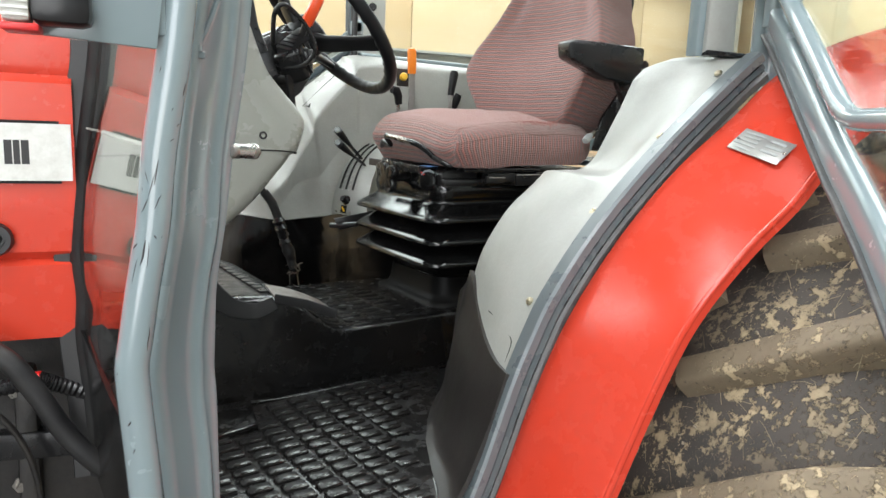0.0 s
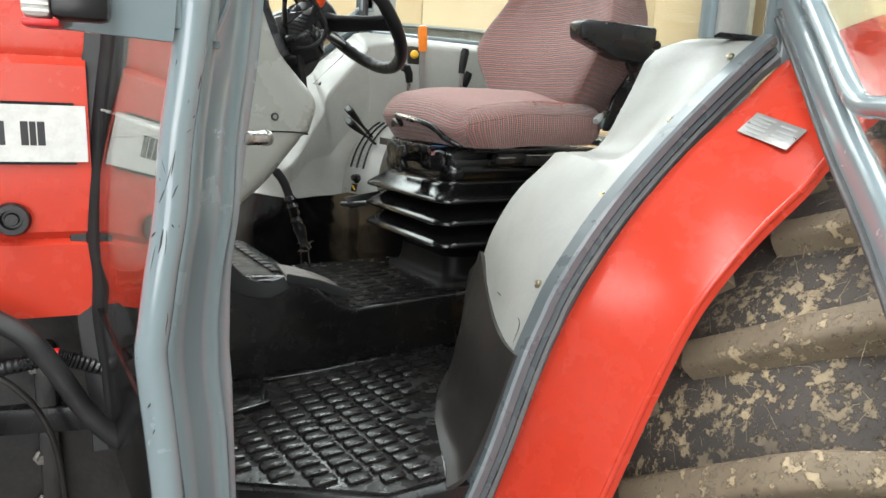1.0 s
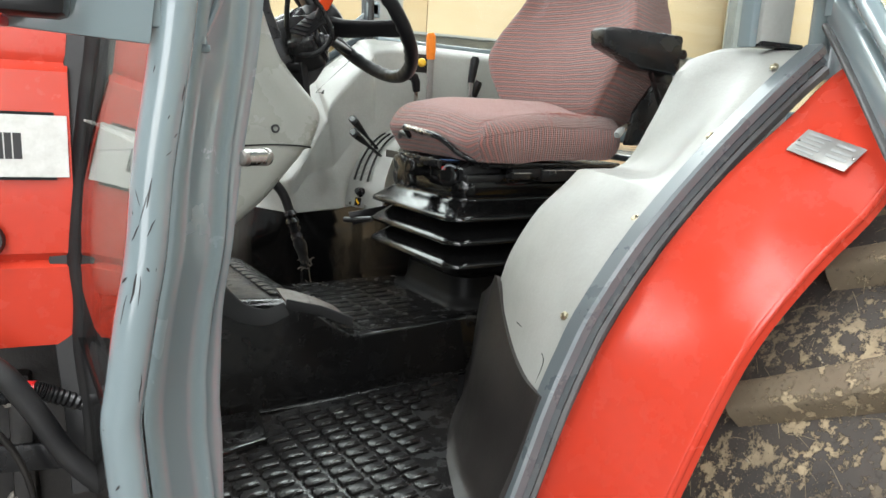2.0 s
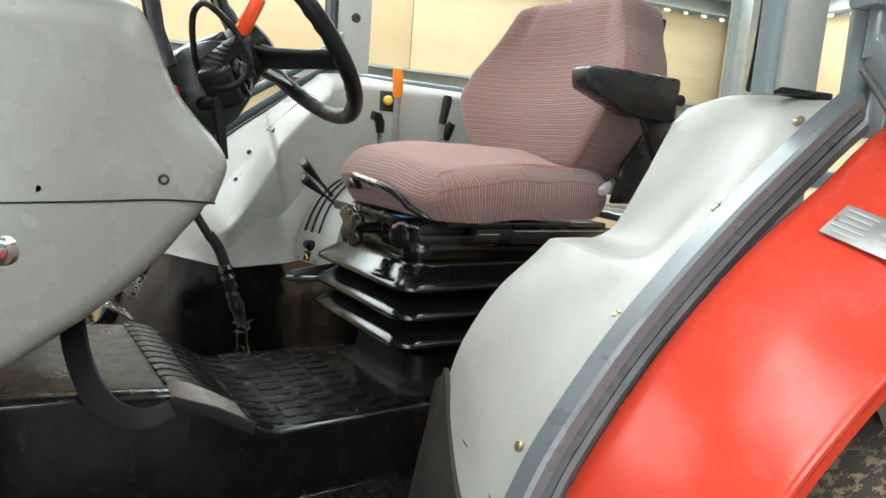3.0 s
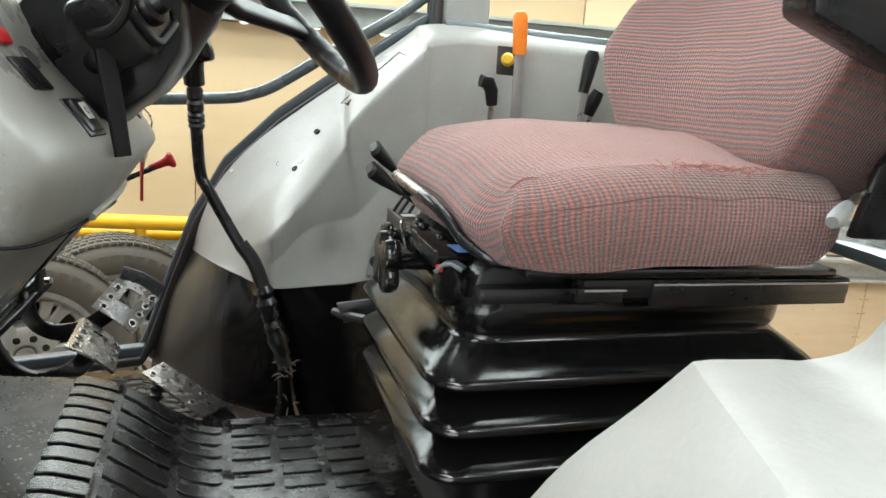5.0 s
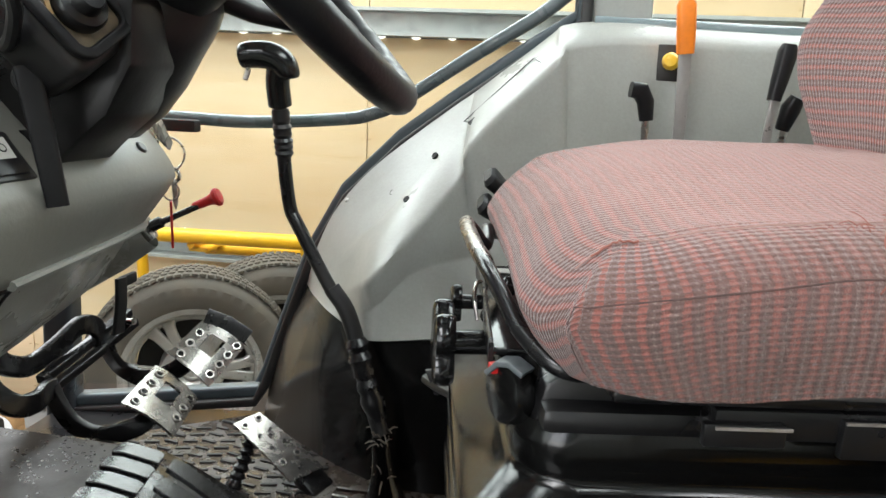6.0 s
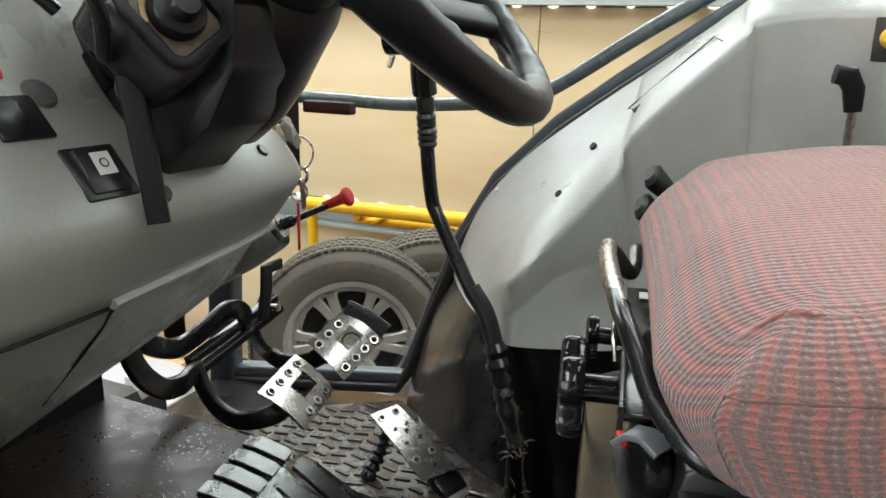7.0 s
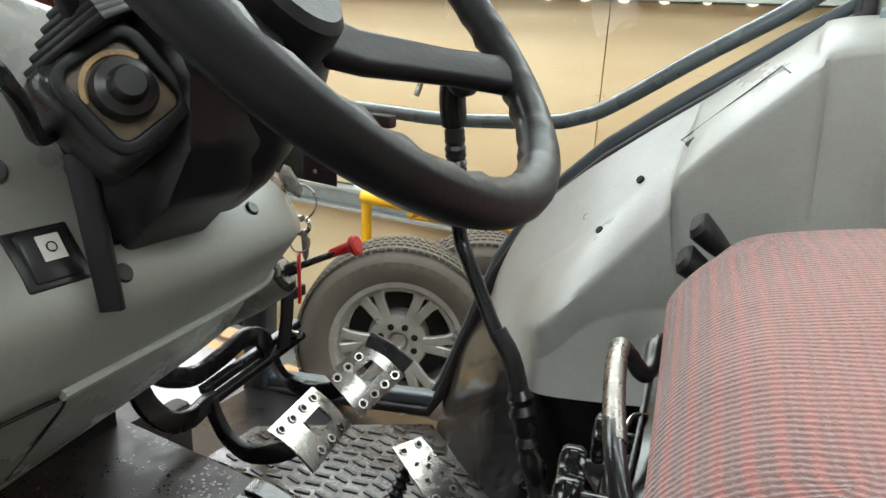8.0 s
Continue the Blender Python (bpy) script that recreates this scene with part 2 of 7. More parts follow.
def plywood():
    m, n, l, p = nodes_of("plywood")
    c = coords(n)
    grain_map = n.new("ShaderNodeMapping")
    grain_map.inputs["Scale"].default_value = (0.7, 1.0, 7.0)
    l.new(c, grain_map.inputs[0])
    grain = noise_tex(n, l, 2.6, 7, 0.62, grain_map.outputs[0])
    info = n.new("ShaderNodeObjectInfo")
    tone = ramp(n, l, info.outputs["Random"], [(0.0, (0.68, 0.515, 0.315)), (1.0, (0.74, 0.60, 0.40))])
    wood = mixed(n, l, ramp(n, l, grain, [(0.35, grey(0.0)), (0.75, grey(0.55))]), tone, (0.60, 0.42, 0.22))
    blotch = ramp(n, l, noise_tex(n, l, 1.3, 6, 0.65, c), [(0.5, grey(0.0)), (0.8, grey(0.35))])
    aged = mixed(n, l, blotch, wood, (0.56, 0.38, 0.19))
    v = n.new("ShaderNodeTexVoronoi")
    v.inputs["Scale"].default_value = 6.0
    l.new(grain_map.outputs[0], v.inputs["Vector"])
    knots = ramp(n, l, v.outputs["Distance"], [(0.0, grey(0.9)), (0.05, grey(0.5)), (0.08, grey(0.0))])
    l.new(mixed(n, l, knots, aged, (0.20, 0.10, 0.04)), p.inputs["Base Color"])
    p.inputs["Roughness"].default_value = 0.62
    bumped(n, l, p, grain, 0.2, 0.001)
    return m


PLY = plywood()


def woven():
    """Seat cloth: red and grey stripes along one way of the weave, thin dark threads across, faded and grimy in patches."""
    m, n, l, p = nodes_of("striped_seat_cloth")
    uv, c = coords(n, "UV"), coords(n)
    sep = n.new("ShaderNodeSeparateXYZ")
    l.new(uv, sep.inputs[0])
    u, v = sep.outputs[0], sep.outputs[1]

    def calc(op, a, b, third=0.0):
        k = n.new("ShaderNodeMath")
        k.operation = op
        for i, value in enumerate((a, b, third)):
            if isinstance(value, (int, float)):
                k.inputs[i].default_value = value
            else:
                l.new(value, k.inputs[i])
        return k.outputs[0]

    def wave(src, period):
        return calc("SINE", calc("MULTIPLY", src, 2 * math.pi / period), 0.0)

    jag = calc("MULTIPLY_ADD", noise_tex(n, l, 420, 2, 0.6, uv), 0.0042, calc("MULTIPLY_ADD", noise_tex(n, l, 40, 2, 0.5, uv), 0.0030, u))
    across = calc("MULTIPLY_ADD", noise_tex(n, l, 90, 2, 0.5, uv), 0.0022, v)
    slanted = calc("MULTIPLY_ADD", u, 0.40, across)
    stripe = ramp(n, l, wave(jag, 0.0132), [(0.0, grey(0.0)), (0.08, grey(0.05)), (0.60, grey(0.95))])
    speck = noise_tex(n, l, 1100, 2, 0.6, c)
    mottle = ramp(n, l, speck, [(0.35, grey(0)), (0.65, grey(1))])
    red = mixed(n, l, mottle, (0.43, 0.108, 0.078), (0.31, 0.098, 0.076))
    bars = ramp(n, l, wave(across, 0.0047), [(0.50, grey(0.0)), (0.90, grey(0.85))])
    red = mixed(n, l, bars, red, (0.085, 0.045, 0.040))
    pale = mixed(n, l, mottle, (0.125, 0.100, 0.091), (0.073, 0.056, 0.051))
    fleck = calc("MULTIPLY", ramp(n, l, wave(slanted, 0.0047), [(0.35, grey(0.0)), (0.85, grey(0.9))]), ramp(n, l, wave(jag, 0.0044), [(0.2, grey(0.15)), (0.7, grey(1.0))]))
    pale = mixed(n, l, fleck, pale, (0.27, 0.245, 0.230))
    gaps = ramp(n, l, wave(calc("ADD", across, 0.0023), 0.0047), [(0.72, grey(0.0)), (0.97, grey(0.6))])
    pale = mixed(n, l, gaps, pale, (0.040, 0.034, 0.032))
    cloth = mixed(n, l, stripe, pale, red)
    # sat-on top: the pile rubbed pale, only dark dots of the weave left
    place = n.new("ShaderNodeVectorMath")
    place.operation = "LENGTH"
    l.new(uv, place.inputs[0])
    dust_and_sheen = ramp(n, l, noise_tex(n, l, 5.0, 6, 0.6, c), [(0.30, grey(0.16)), (0.72, grey(0.40))])
    worn = ramp(n, l, calc("MULTIPLY_ADD", noise_tex(n, l, 14, 4, 0.6, uv), 0.07, place.outputs["Value"]), [(0.10, grey(0.70)), (0.23, grey(0.50)), (0.285, grey(0.18)), (0.36, grey(0.04))])
    cover = calc("MINIMUM", calc("ADD", dust_and_sheen, worn), 0.82)
    cloth = mixed(n, l, cover, cloth, (0.372, 0.186, 0.158))
    cloth = mixed(n, l, calc("MULTIPLY", worn, calc("MULTIPLY", ramp(n, l, wave(slanted, 0.0047), [(0.6, grey(0.0)), (0.9, grey(0.75))]), ramp(n, l, wave(jag, 0.0066), [(0.4, grey(0.0)), (0.7, grey(1.0))]))), cloth, (0.10, 0.070, 0.066))
    # grime rubbed into the band beside the worn seam
    half = calc("MULTIPLY_ADD", u, 0.5, 0.5)
    band = calc("MULTIPLY", ramp(n, l, calc("MULTIPLY", v, -1.0), [(0.185, grey(0.0)), (0.205, grey(1.0)), (0.235, grey(0.7)), (0.262, grey(0.0))]), ramp(n, l, half, [(0.43, grey(0.0)), (0.50, grey(1.0)), (0.66, grey(1.0)), (0.70, grey(0.0))]))
    band = calc("MULTIPLY", band, ramp(n, l, noise_tex(n, l, 38, 5, 0.65, uv), [(0.32, grey(0.25)), (0.62, grey(0.85))]))
    cloth = mixed(n, l, band, cloth, (0.105, 0.075, 0.058))
    # foot of the side browned: grime, with its shade put into the colour
    foot = calc("MULTIPLY", ramp(n, l, calc("MULTIPLY", v, -1.0), [(0.265, grey(0.0)), (0.310, grey(0.75))]), ramp(n, l, noise_tex(n, l, 24, 4, 0.6, uv), [(0.25, grey(0.4)), (0.6, grey(1.0))]))
    cloth = mixed(n, l, foot, cloth, (0.150, 0.072, 0.055))
    lint = ramp(n, l, noise_tex(n, l, 330, 3, 0.6, c), [(0.33, grey(0.45)), (0.44, grey(0.0)), (0.66, grey(0.0)), (0.74, grey(0.3))])
    cloth = mixed(n, l, lint, cloth, (0.085, 0.062, 0.058))
    l.new(cloth, p.inputs["Base Color"])
    p.inputs["Roughness"].default_value = 0.92
    p.inputs["Sheen Weight"].default_value, p.inputs["Sheen Roughness"].default_value = 0.30, 0.5
    relief = calc("ADD", calc("ADD", wave(across, 0.0047), wave(jag, 0.0066)), calc("MULTIPLY", speck, 2.0))
    bumped(n, l, p, relief, 0.75, 0.0009)
    return m


CLOTH = woven()
CLOTH = woven()


def muddy_tyre(name, dark, pale, cover):
    m, n, l, p = nodes_of(name)
    c = coords(n)
    black = mixed(n, l, ramp(n, l, noise_tex(n, l, 4, 5, 0.6, c), [(0.35, grey(0)), (0.7, grey(0.6))]), dark, pale)
    clods = ramp(n, l, noise_tex(n, l, 38, 10, 0.74, c), [(cover, grey(0.0)), (cover + 0.03, grey(1.0))])
    where = ramp(n, l, noise_tex(n, l, 3.0, 3, 0.5, c), [(0.36, grey(0.0)), (0.52, grey(1.0))])
    both = n.new("ShaderNodeMath")
    both.operation = "MULTIPLY"
    l.new(clods, both.inputs[0])
    l.new(where, both.inputs[1])
    mud = mixed(n, l, noise_tex(n, l, 90, 4, 0.6, c), (0.28, 0.21, 0.125), (0.58, 0.465, 0.295))
    crumbs = ramp(n, l, noise_tex(n, l, 150, 5, 0.65, c), [(0.61, grey(0.0)), (0.66, grey(0.6))])
    dark_bits = ramp(n, l, noise_tex(n, l, 95, 5, 0.65, c), [(0.33, grey(0.75)), (0.40, grey(0.0))])
    soil = mixed(n, l, crumbs, mixed(n, l, both.outputs[0], black, mud), (0.27, 0.22, 0.155))
    l.new(mixed(n, l, dark_bits, soil, (0.035, 0.028, 0.021)), p.inputs["Base Color"])
    p.inputs["Roughness"].default_value = 0.72
    grit = n.new("ShaderNodeMath")
    grit.operation = "MULTIPLY_ADD"
    l.new(crumbs, grit.inputs[0])
    grit.inputs[1].default_value = 0.5
    l.new(both.outputs[0], grit.inputs[2])
    bumped(n, l, p, grit.outputs[0], 0.8, 0.005)
    return m


TYRE_MUD = muddy_tyre("muddy_tyre_rubber", (0.046, 0.041, 0.037), (0.130, 0.106, 0.083), 0.52)
LUG_MUD = muddy_tyre("dried_mud_on_rubber", (0.130, 0.100, 0.066), (0.32, 0.25, 0.16), 0.54)
TYRE = plain("dusty_tyre_rubber", (0.075, 0.066, 0.056), 0.75, dirt=(0.15, 0.12, 0.09), amount=0.6, big=9)
RUST = plain("rusty_steel", (0.085, 0.068, 0.054), 0.42, 0.2, dirt=(0.045, 0.030, 0.021), amount=0.8, big=40)
RUBBED = plain("rubbed_steel", (0.22, 0.20, 0.18), 0.28, 0.95, dirt=(0.10, 0.08, 0.07), amount=0.6, big=40)
THREAD = plain("frayed_thread", (0.36, 0.14, 0.11), 0.9, amount=0.4, big=60)
TORN = plain("torn_tape", (0.16, 0.135, 0.11), 0.8, dirt=(0.03, 0.027, 0.025), amount=0.7, big=60)
PALE_THREAD = plain("pale_thread", (0.40, 0.275, 0.245), 0.9, dirt=(0.34, 0.14, 0.11), amount=0.5, big=35)
DARK_THREAD = plain("dark_thread", (0.085, 0.055, 0.050), 0.9, dirt=(0.24, 0.12, 0.10), amount=0.5, big=60)
STRAW = plain("dry_straw", (0.42, 0.34, 0.21), 0.8, dirt=(0.12, 0.09, 0.06), amount=0.8, big=25)


# ---- building blocks ----
def box(cx, cy, cz, sx, sy, sz, bevel=0.0, m=None, seg=2):
    bm = bmesh.new()
    bmesh.ops.create_cube(bm, size=1.0)
    bmesh.ops.scale(bm, vec=(sx, sy, sz), verts=bm.verts)
    if bevel:
        bmesh.ops.bevel(bm, geom=list(bm.edges), offset=bevel, segments=seg, affect="EDGES", profile=0.5)
    if m is not None:
        bmesh.ops.transform(bm, matrix=m, verts=bm.verts)
    bmesh.ops.translate(bm, vec=(cx, cy, cz), verts=bm.verts)
    return bm


def turned(rx=0, ry=0, rz=0):
    return pose(0, 0, 0, rx, ry, rz)


def plus(bm, *others):
    for o in others:
        me = bpy.data.meshes.new("joining")
        o.to_mesh(me)
        o.free()
        bm.from_mesh(me)
        bpy.data.meshes.remove(me)
    return bm


def smooth_line(pts, n=6):
    """A Catmull-Rom line through the points."""
    p = [Vector(q) for q in pts]
    p = [2 * p[0] - p[1]] + p + [2 * p[-1] - p[-2]]
    out = []
    for i in range(1, len(p) - 2):
        for k in range(n):
            t = k / n
            a, b, c, d = p[i - 1], p[i], p[i + 1], p[i + 2]
            out.append(0.5 * (2 * b + (c - a) * t + (2 * a - 5 * b + 4 * c - d) * t * t + (3 * b - a - 3 * c + d) * t**3))
    return out + [p[-2]]


def sweep(pts, profile, up=(0, 0, 1), closed=False, scale=None, caps=True):
    """Carries a flat profile (across, up) along a line. up steers the profile's second axis."""
    pts = [Vector(q) for q in pts]
    bm, rings, n = bmesh.new(), [], len(pts)
    length = [0.0]
    for a, b in zip(pts, pts[1:]):
        length.append(length[-1] + (b - a).length)
    for i, q in enumerate(pts):
        a, b = (pts[i - 1], pts[(i + 1) % n]) if closed or 0 < i < n - 1 else (pts[max(i - 1, 0)], pts[min(i + 1, n - 1)])
        d = (b - a).normalized()
        side = d.cross(Vector(up))
        side = side.normalized() if side.length > 1e-4 else Vector((1, 0, 0))
        above = side.cross(d)
        s = scale[i] if scale else 1.0
        rings.append([bm.verts.new(q + side * (x * s) + above * (y * s)) for x, y in profile])
    k = len(profile)
    for i in range(n if closed else n - 1):
        r, s = rings[i], rings[(i + 1) % n]
        for j in range(k):
            bm.faces.new((r[j], r[(j + 1) % k], s[(j + 1) % k], s[j]))
    if caps and not closed:
        bm.faces.new(rings[0][::-1])
        bm.faces.new(rings[-1])
    bmesh.ops.recalc_face_normals(bm, faces=bm.faces)
    return bm


def disc(r, k=12, sy=1.0):
    return [(r * math.cos(2 * math.pi * i / k), r * sy * math.sin(2 * math.pi * i / k)) for i in range(k)]


def slab(w, h, r=0.0, k=3):
    """A rectangle with rounded corners, as a profile."""
    if not r:
        return [(-w / 2, -h / 2), (w / 2, -h / 2), (w / 2, h / 2), (-w / 2, h / 2)]
    out = []
    for cx, cy, a0 in ((1, 1, 0), (-1, 1, 90), (-1, -1, 180), (1, -1, 270)):
        for i in range(k + 1):
            a = radians(a0 + 90 * i / k)
            out.append((cx * (w / 2 - r) + r * math.cos(a), cy * (h / 2 - r) + r * math.sin(a)))
    return out


def tube(pts, r, k=12, smooth=0, closed=False, scale=None):
    pts = smooth_line(pts, smooth) if smooth else [Vector(q) for q in pts]
    d = pts[-1] - pts[0]
    up = (0, 0, 1) if abs(d.z) < 0.8 * max(d.length, 1e-6) else (0.35, 0.9, 0.1)
    return sweep(pts, disc(r, k), up, closed, scale)


def rod(a, b, r, k=16, bevel=0.0):
    a, b = Vector(a), Vector(b)
    if bevel:
        d = (b - a).normalized() * bevel
        return sweep([a, a + d, b - d, b], disc(r, k), (0.3, 0.5, 0.81), scale=[1 - bevel / r, 1, 1, 1 - bevel / r])
    return sweep([a, b], disc(r, k), (0.3, 0.5, 0.81))


def lathe(profile, centre, axis, k=32, closed=False):
    """Turns (radius, along) points about an axis."""
    q = Vector(axis).normalized().to_track_quat("Z", "Y")
    bm, rings = bmesh.new(), []
    for r, h in profile:
        rings.append([bm.verts.new(Vector(centre) + q @ Vector((max(r, 1e-5) * math.cos(2 * math.pi * i / k), max(r, 1e-5) * math.sin(2 * math.pi * i / k), h))) for i in range(k)])
    for a, b in zip(rings, rings[1:] + ([rings[0]] if closed else [])):
        for i in range(k):
            bm.faces.new((a[i], a[(i + 1) % k], b[(i + 1) % k], b[i]))
    bmesh.ops.remove_doubles(bm, verts=bm.verts, dist=1e-5)
    bmesh.ops.recalc_face_normals(bm, faces=bm.faces)
    return bm


def sheet(rows, thick=0.0, uv=None):
    """A surface through rows of points; thick gives it a body. uv: rows of (u, v)."""
    bm = bmesh.new()
    v = [[bm.verts.new(q) for q in row] for row in rows]
    lay = bm.loops.layers.uv.new("UVMap") if uv else None
    for i in range(len(v) - 1):
        for j in range(len(v[0]) - 1):
            f = bm.faces.new((v[i][j], v[i + 1][j], v[i + 1][j + 1], v[i][j + 1]))
            if uv:
                for lp, (a, b) in zip(f.loops, ((i, j), (i + 1, j), (i + 1, j + 1), (i, j + 1))):
                    lp[lay].uv = uv[a][b]
    if thick:
        bmesh.ops.recalc_face_normals(bm, faces=bm.faces)
        bmesh.ops.solidify(bm, geom=list(bm.faces), thickness=thick)
    return bm


def dense(rows, nu=4, nv=4):
    """More rows and columns, on smooth lines through those given."""
    across = [smooth_line(r, nv) for r in rows]
    cols = [smooth_line([r[j] for r in across], nu) for j in range(len(across[0]))]
    return [[c[i] for c in cols] for i in range(len(cols[0]))]


def prism(outline, y0, y1, bevel=0.0, axis="y", seg=2):
    """A flat outline, (x, z) for axis y, (x, y) for z, (y, z) for x, given thickness."""
    put = {"y": lambda a, b, h: (a, h, b), "z": lambda a, b, h: (a, b, h), "x": lambda a, b, h: (h, a, b)}[axis]
    bm = bmesh.new()
    lo, hi = [bm.verts.new(put(a, b, y0)) for a, b in outline], [bm.verts.new(put(a, b, y1)) for a, b in outline]
    bm.faces.new(lo)
    bm.faces.new(hi)
    k = len(outline)
    for i in range(k):
        bm.faces.new((lo[i], lo[(i + 1) % k], hi[(i + 1) % k], hi[i]))
    bmesh.ops.recalc_face_normals(bm, faces=bm.faces)
    if bevel:
        bmesh.ops.bevel(bm, geom=list(bm.edges), offset=bevel, segments=seg, affect="EDGES", profile=0.5)
    return bm


def moved(bm, m):
    bmesh.ops.transform(bm, matrix=m, verts=bm.verts)
    return bm


def mesh_of(name, bm, material, sharp=35.0):
    for f in bm.faces:
        f.smooth = True
    for e in bm.edges:
        if len(e.link_faces) == 2 and e.calc_face_angle(0.0) > radians(sharp):
            e.smooth = False
    me = bpy.data.meshes.new(name)
    bm.to_mesh(me)
    bm.free()
    me.materials.append(material)
    return me


def part(name, bm, material, parent=None, label="", sharp=35.0):
    ob = new(name, mesh_of(name, bm, material, sharp))
    if parent is not None:
        ob.parent = parent
        if parent.type == "EMPTY":
            ob.matrix_parent_inverse = Matrix.Translation(-parent.location)
    return tagged(ob, label)


def thing(name, label, category, at=(0, 0, 0), group="", kind=""):
    ob = new(name)
    ob.location, ob.empty_display_size = at, 0.05
    return tagged(ob, label, category, group, kind)


def whole(name, bm, material, label, category, group="", kind="", sharp=35.0):
    """A thing of one mesh."""
    return tagged(part(name, bm, material, None, "", sharp), label, category, group, kind)


def structure(name, bm, material, label="", category="", sharp=35.0):
    return tagged(part(name, bm, material, None, "", sharp), label, category, "", "structure")


def screw(x, y, z, normal, r=0.006, h=0.003):
    return lathe([(0, h), (r * 0.35, h), (r * 0.4, h * 0.5), (r * 0.55, h), (r * 0.9, h * 0.7), (r, 0), (r, -0.002)], (x, y, z), normal, 14)


# ---- the barn ----
WALL_Y, REAR_X = 4.40, 4.42
structure("ground", box(0, 0, -0.05, 60, 60, 0.1), CONCRETE, "stained concrete floor of the barn", "floor")
# roof is out of view; its openings are added to suit the roof lamps
structure("ceiling", plus(box(-4.55, 0.0, 4.5, 2.1, 10.0, 0.08), box(-2.35, -1.7, 4.5, 2.3, 6.6, 0.08), box(-1.55, 3.0, 4.5, 0.7, 2.8, 0.08), box(-2.35, 4.6, 4.5, 2.3, 0.4, 0.08), box(0.85, -0.95, 4.5, 1.7, 7.7, 0.08), box(3.85, 0.0, 4.5, 1.9, 10.0, 0.08), box(2.3, -3.5, 4.5, 1.2, 3.0, 0.08), box(2.3, 4.4, 4.5, 1.2, 0.8, 0.08), box(-0.6, 4.2, 4.5, 1.2, 1.2, 0.08), box(-0.6, -4.0, 4.5, 1.2, 2.0, 0.08)), SHEETING, "grey sheeted barn roof out of view, with openings added for daylight", "ceiling")
structure("wall_front", box(-5.6, 0, 2.2, 0.1, 10.0, 4.6), SHEETING, "grey sheeted end wall", "wall")
structure("wall_open_side", plus(box(-5.05, -4.75, 2.2, 1.1, 0.1, 4.6), box(2.3, -4.75, 2.2, 4.6, 0.1, 4.6), box(0, -4.75, 4.35, 8.0, 0.1, 0.3)), SHEETING, "grey sheeted wall with a wide open doorway", "wall")
outer_skin = plus(box(-0.5, WALL_Y + 0.20, 2.2, 10.4, 0.04, 4.6), box(REAR_X + 0.22, 0.0, 2.2, 0.04, 9.4, 4.6))
structure("wall_outer", outer_skin, SHEETING, "grey sheet cladding behind the plywood", "wall")

ply_right = thing("wall_plywood_right", "plywood sheets fixed to galvanised rails of the barn wall", "wall", (0, WALL_Y, 0), "", "structure")
ply_rear = thing("wall_plywood_rear", "plywood sheets on the end wall of the barn", "wall", (REAR_X, 0, 0), "", "structure")
SEAMS = [-5.6, -3.76, -1.92, -0.075, 1.77, 3.60, 4.32]
for lo, hi in ((0.06, 0.97), (1.11, 2.075), (2.205, 2.80)):
    for a, b in zip(SEAMS, SEAMS[1:]):
        part("plywood_sheet", box((a + b) / 2, WALL_Y + 0.009, (lo + hi) / 2, b - a - 0.005, 0.018, hi - lo, 0.002), PLY, ply_right)
    for k in range(5):
        y0 = WALL_Y - 0.02 - 1.83 * k
        part("plywood_sheet", box(REAR_X + 0.009, y0 - 0.915, (lo + hi) / 2, 0.018, 1.825, hi - lo, 0.002), PLY, ply_rear)
    for a in SEAMS[1:-1]:
        nails = bmesh.new()
        for k in range(int((hi - lo) / 0.075)):
            z = lo + 0.04 + 0.075 * k + random.uniform(-0.015, 0.015)
            for s in (-1, 1):
                if random.random() < 0.72:
                    plus(nails, box(a + s * random.uniform(0.008, 0.022), WALL_Y - 0.001, z, random.uniform(0.008, 0.022), 0.003, 0.005))
        part("nail_row", nails, PALLET_WOOD, ply_right, "small dark nail marks along a joint")

RAIL = [(-0.05, -0.06), (0.05, -0.06), (0.05, -0.045), (-0.03, -0.045), (-0.03, 0.045), (0.05, 0.045), (0.05, 0.06), (-0.05, 0.06)]
for z in (1.04, 2.14, 2.875):
    structure("trim_rail", sweep([(-5.5, WALL_Y - 0.03, z), (4.2, WALL_Y - 0.03, z)], RAIL), GALV, "galvanised steel cladding rail on the wall", "steel rail")
    structure("trim_rail", sweep([(REAR_X - 0.03, WALL_Y - 0.12, z), (REAR_X - 0.03, -4.6, z)], RAIL), GALV, "galvanised steel cladding rail on the end wall", "steel rail")
H_BEAM = [(-0.09, -0.10), (0.09, -0.10), (0.09, -0.085), (0.01, -0.085), (0.01, 0.085), (0.09, 0.085), (0.09, 0.10), (-0.09, 0.10), (-0.09, 0.085), (-0.01, 0.085), (-0.01, -0.085), (-0.09, -0.085)]
for x in (4.17, -2.3):
    whole("steel_column", sweep([(x, WALL_Y - 0.20 if x > 0 else WALL_Y + 0.10, 0), (x, WALL_Y - 0.20 if x > 0 else WALL_Y + 0.10, 4.45)], H_BEAM, (0, 1, 0)), GALV, "galvanised steel column of the barn frame, standing on the concrete", "column")

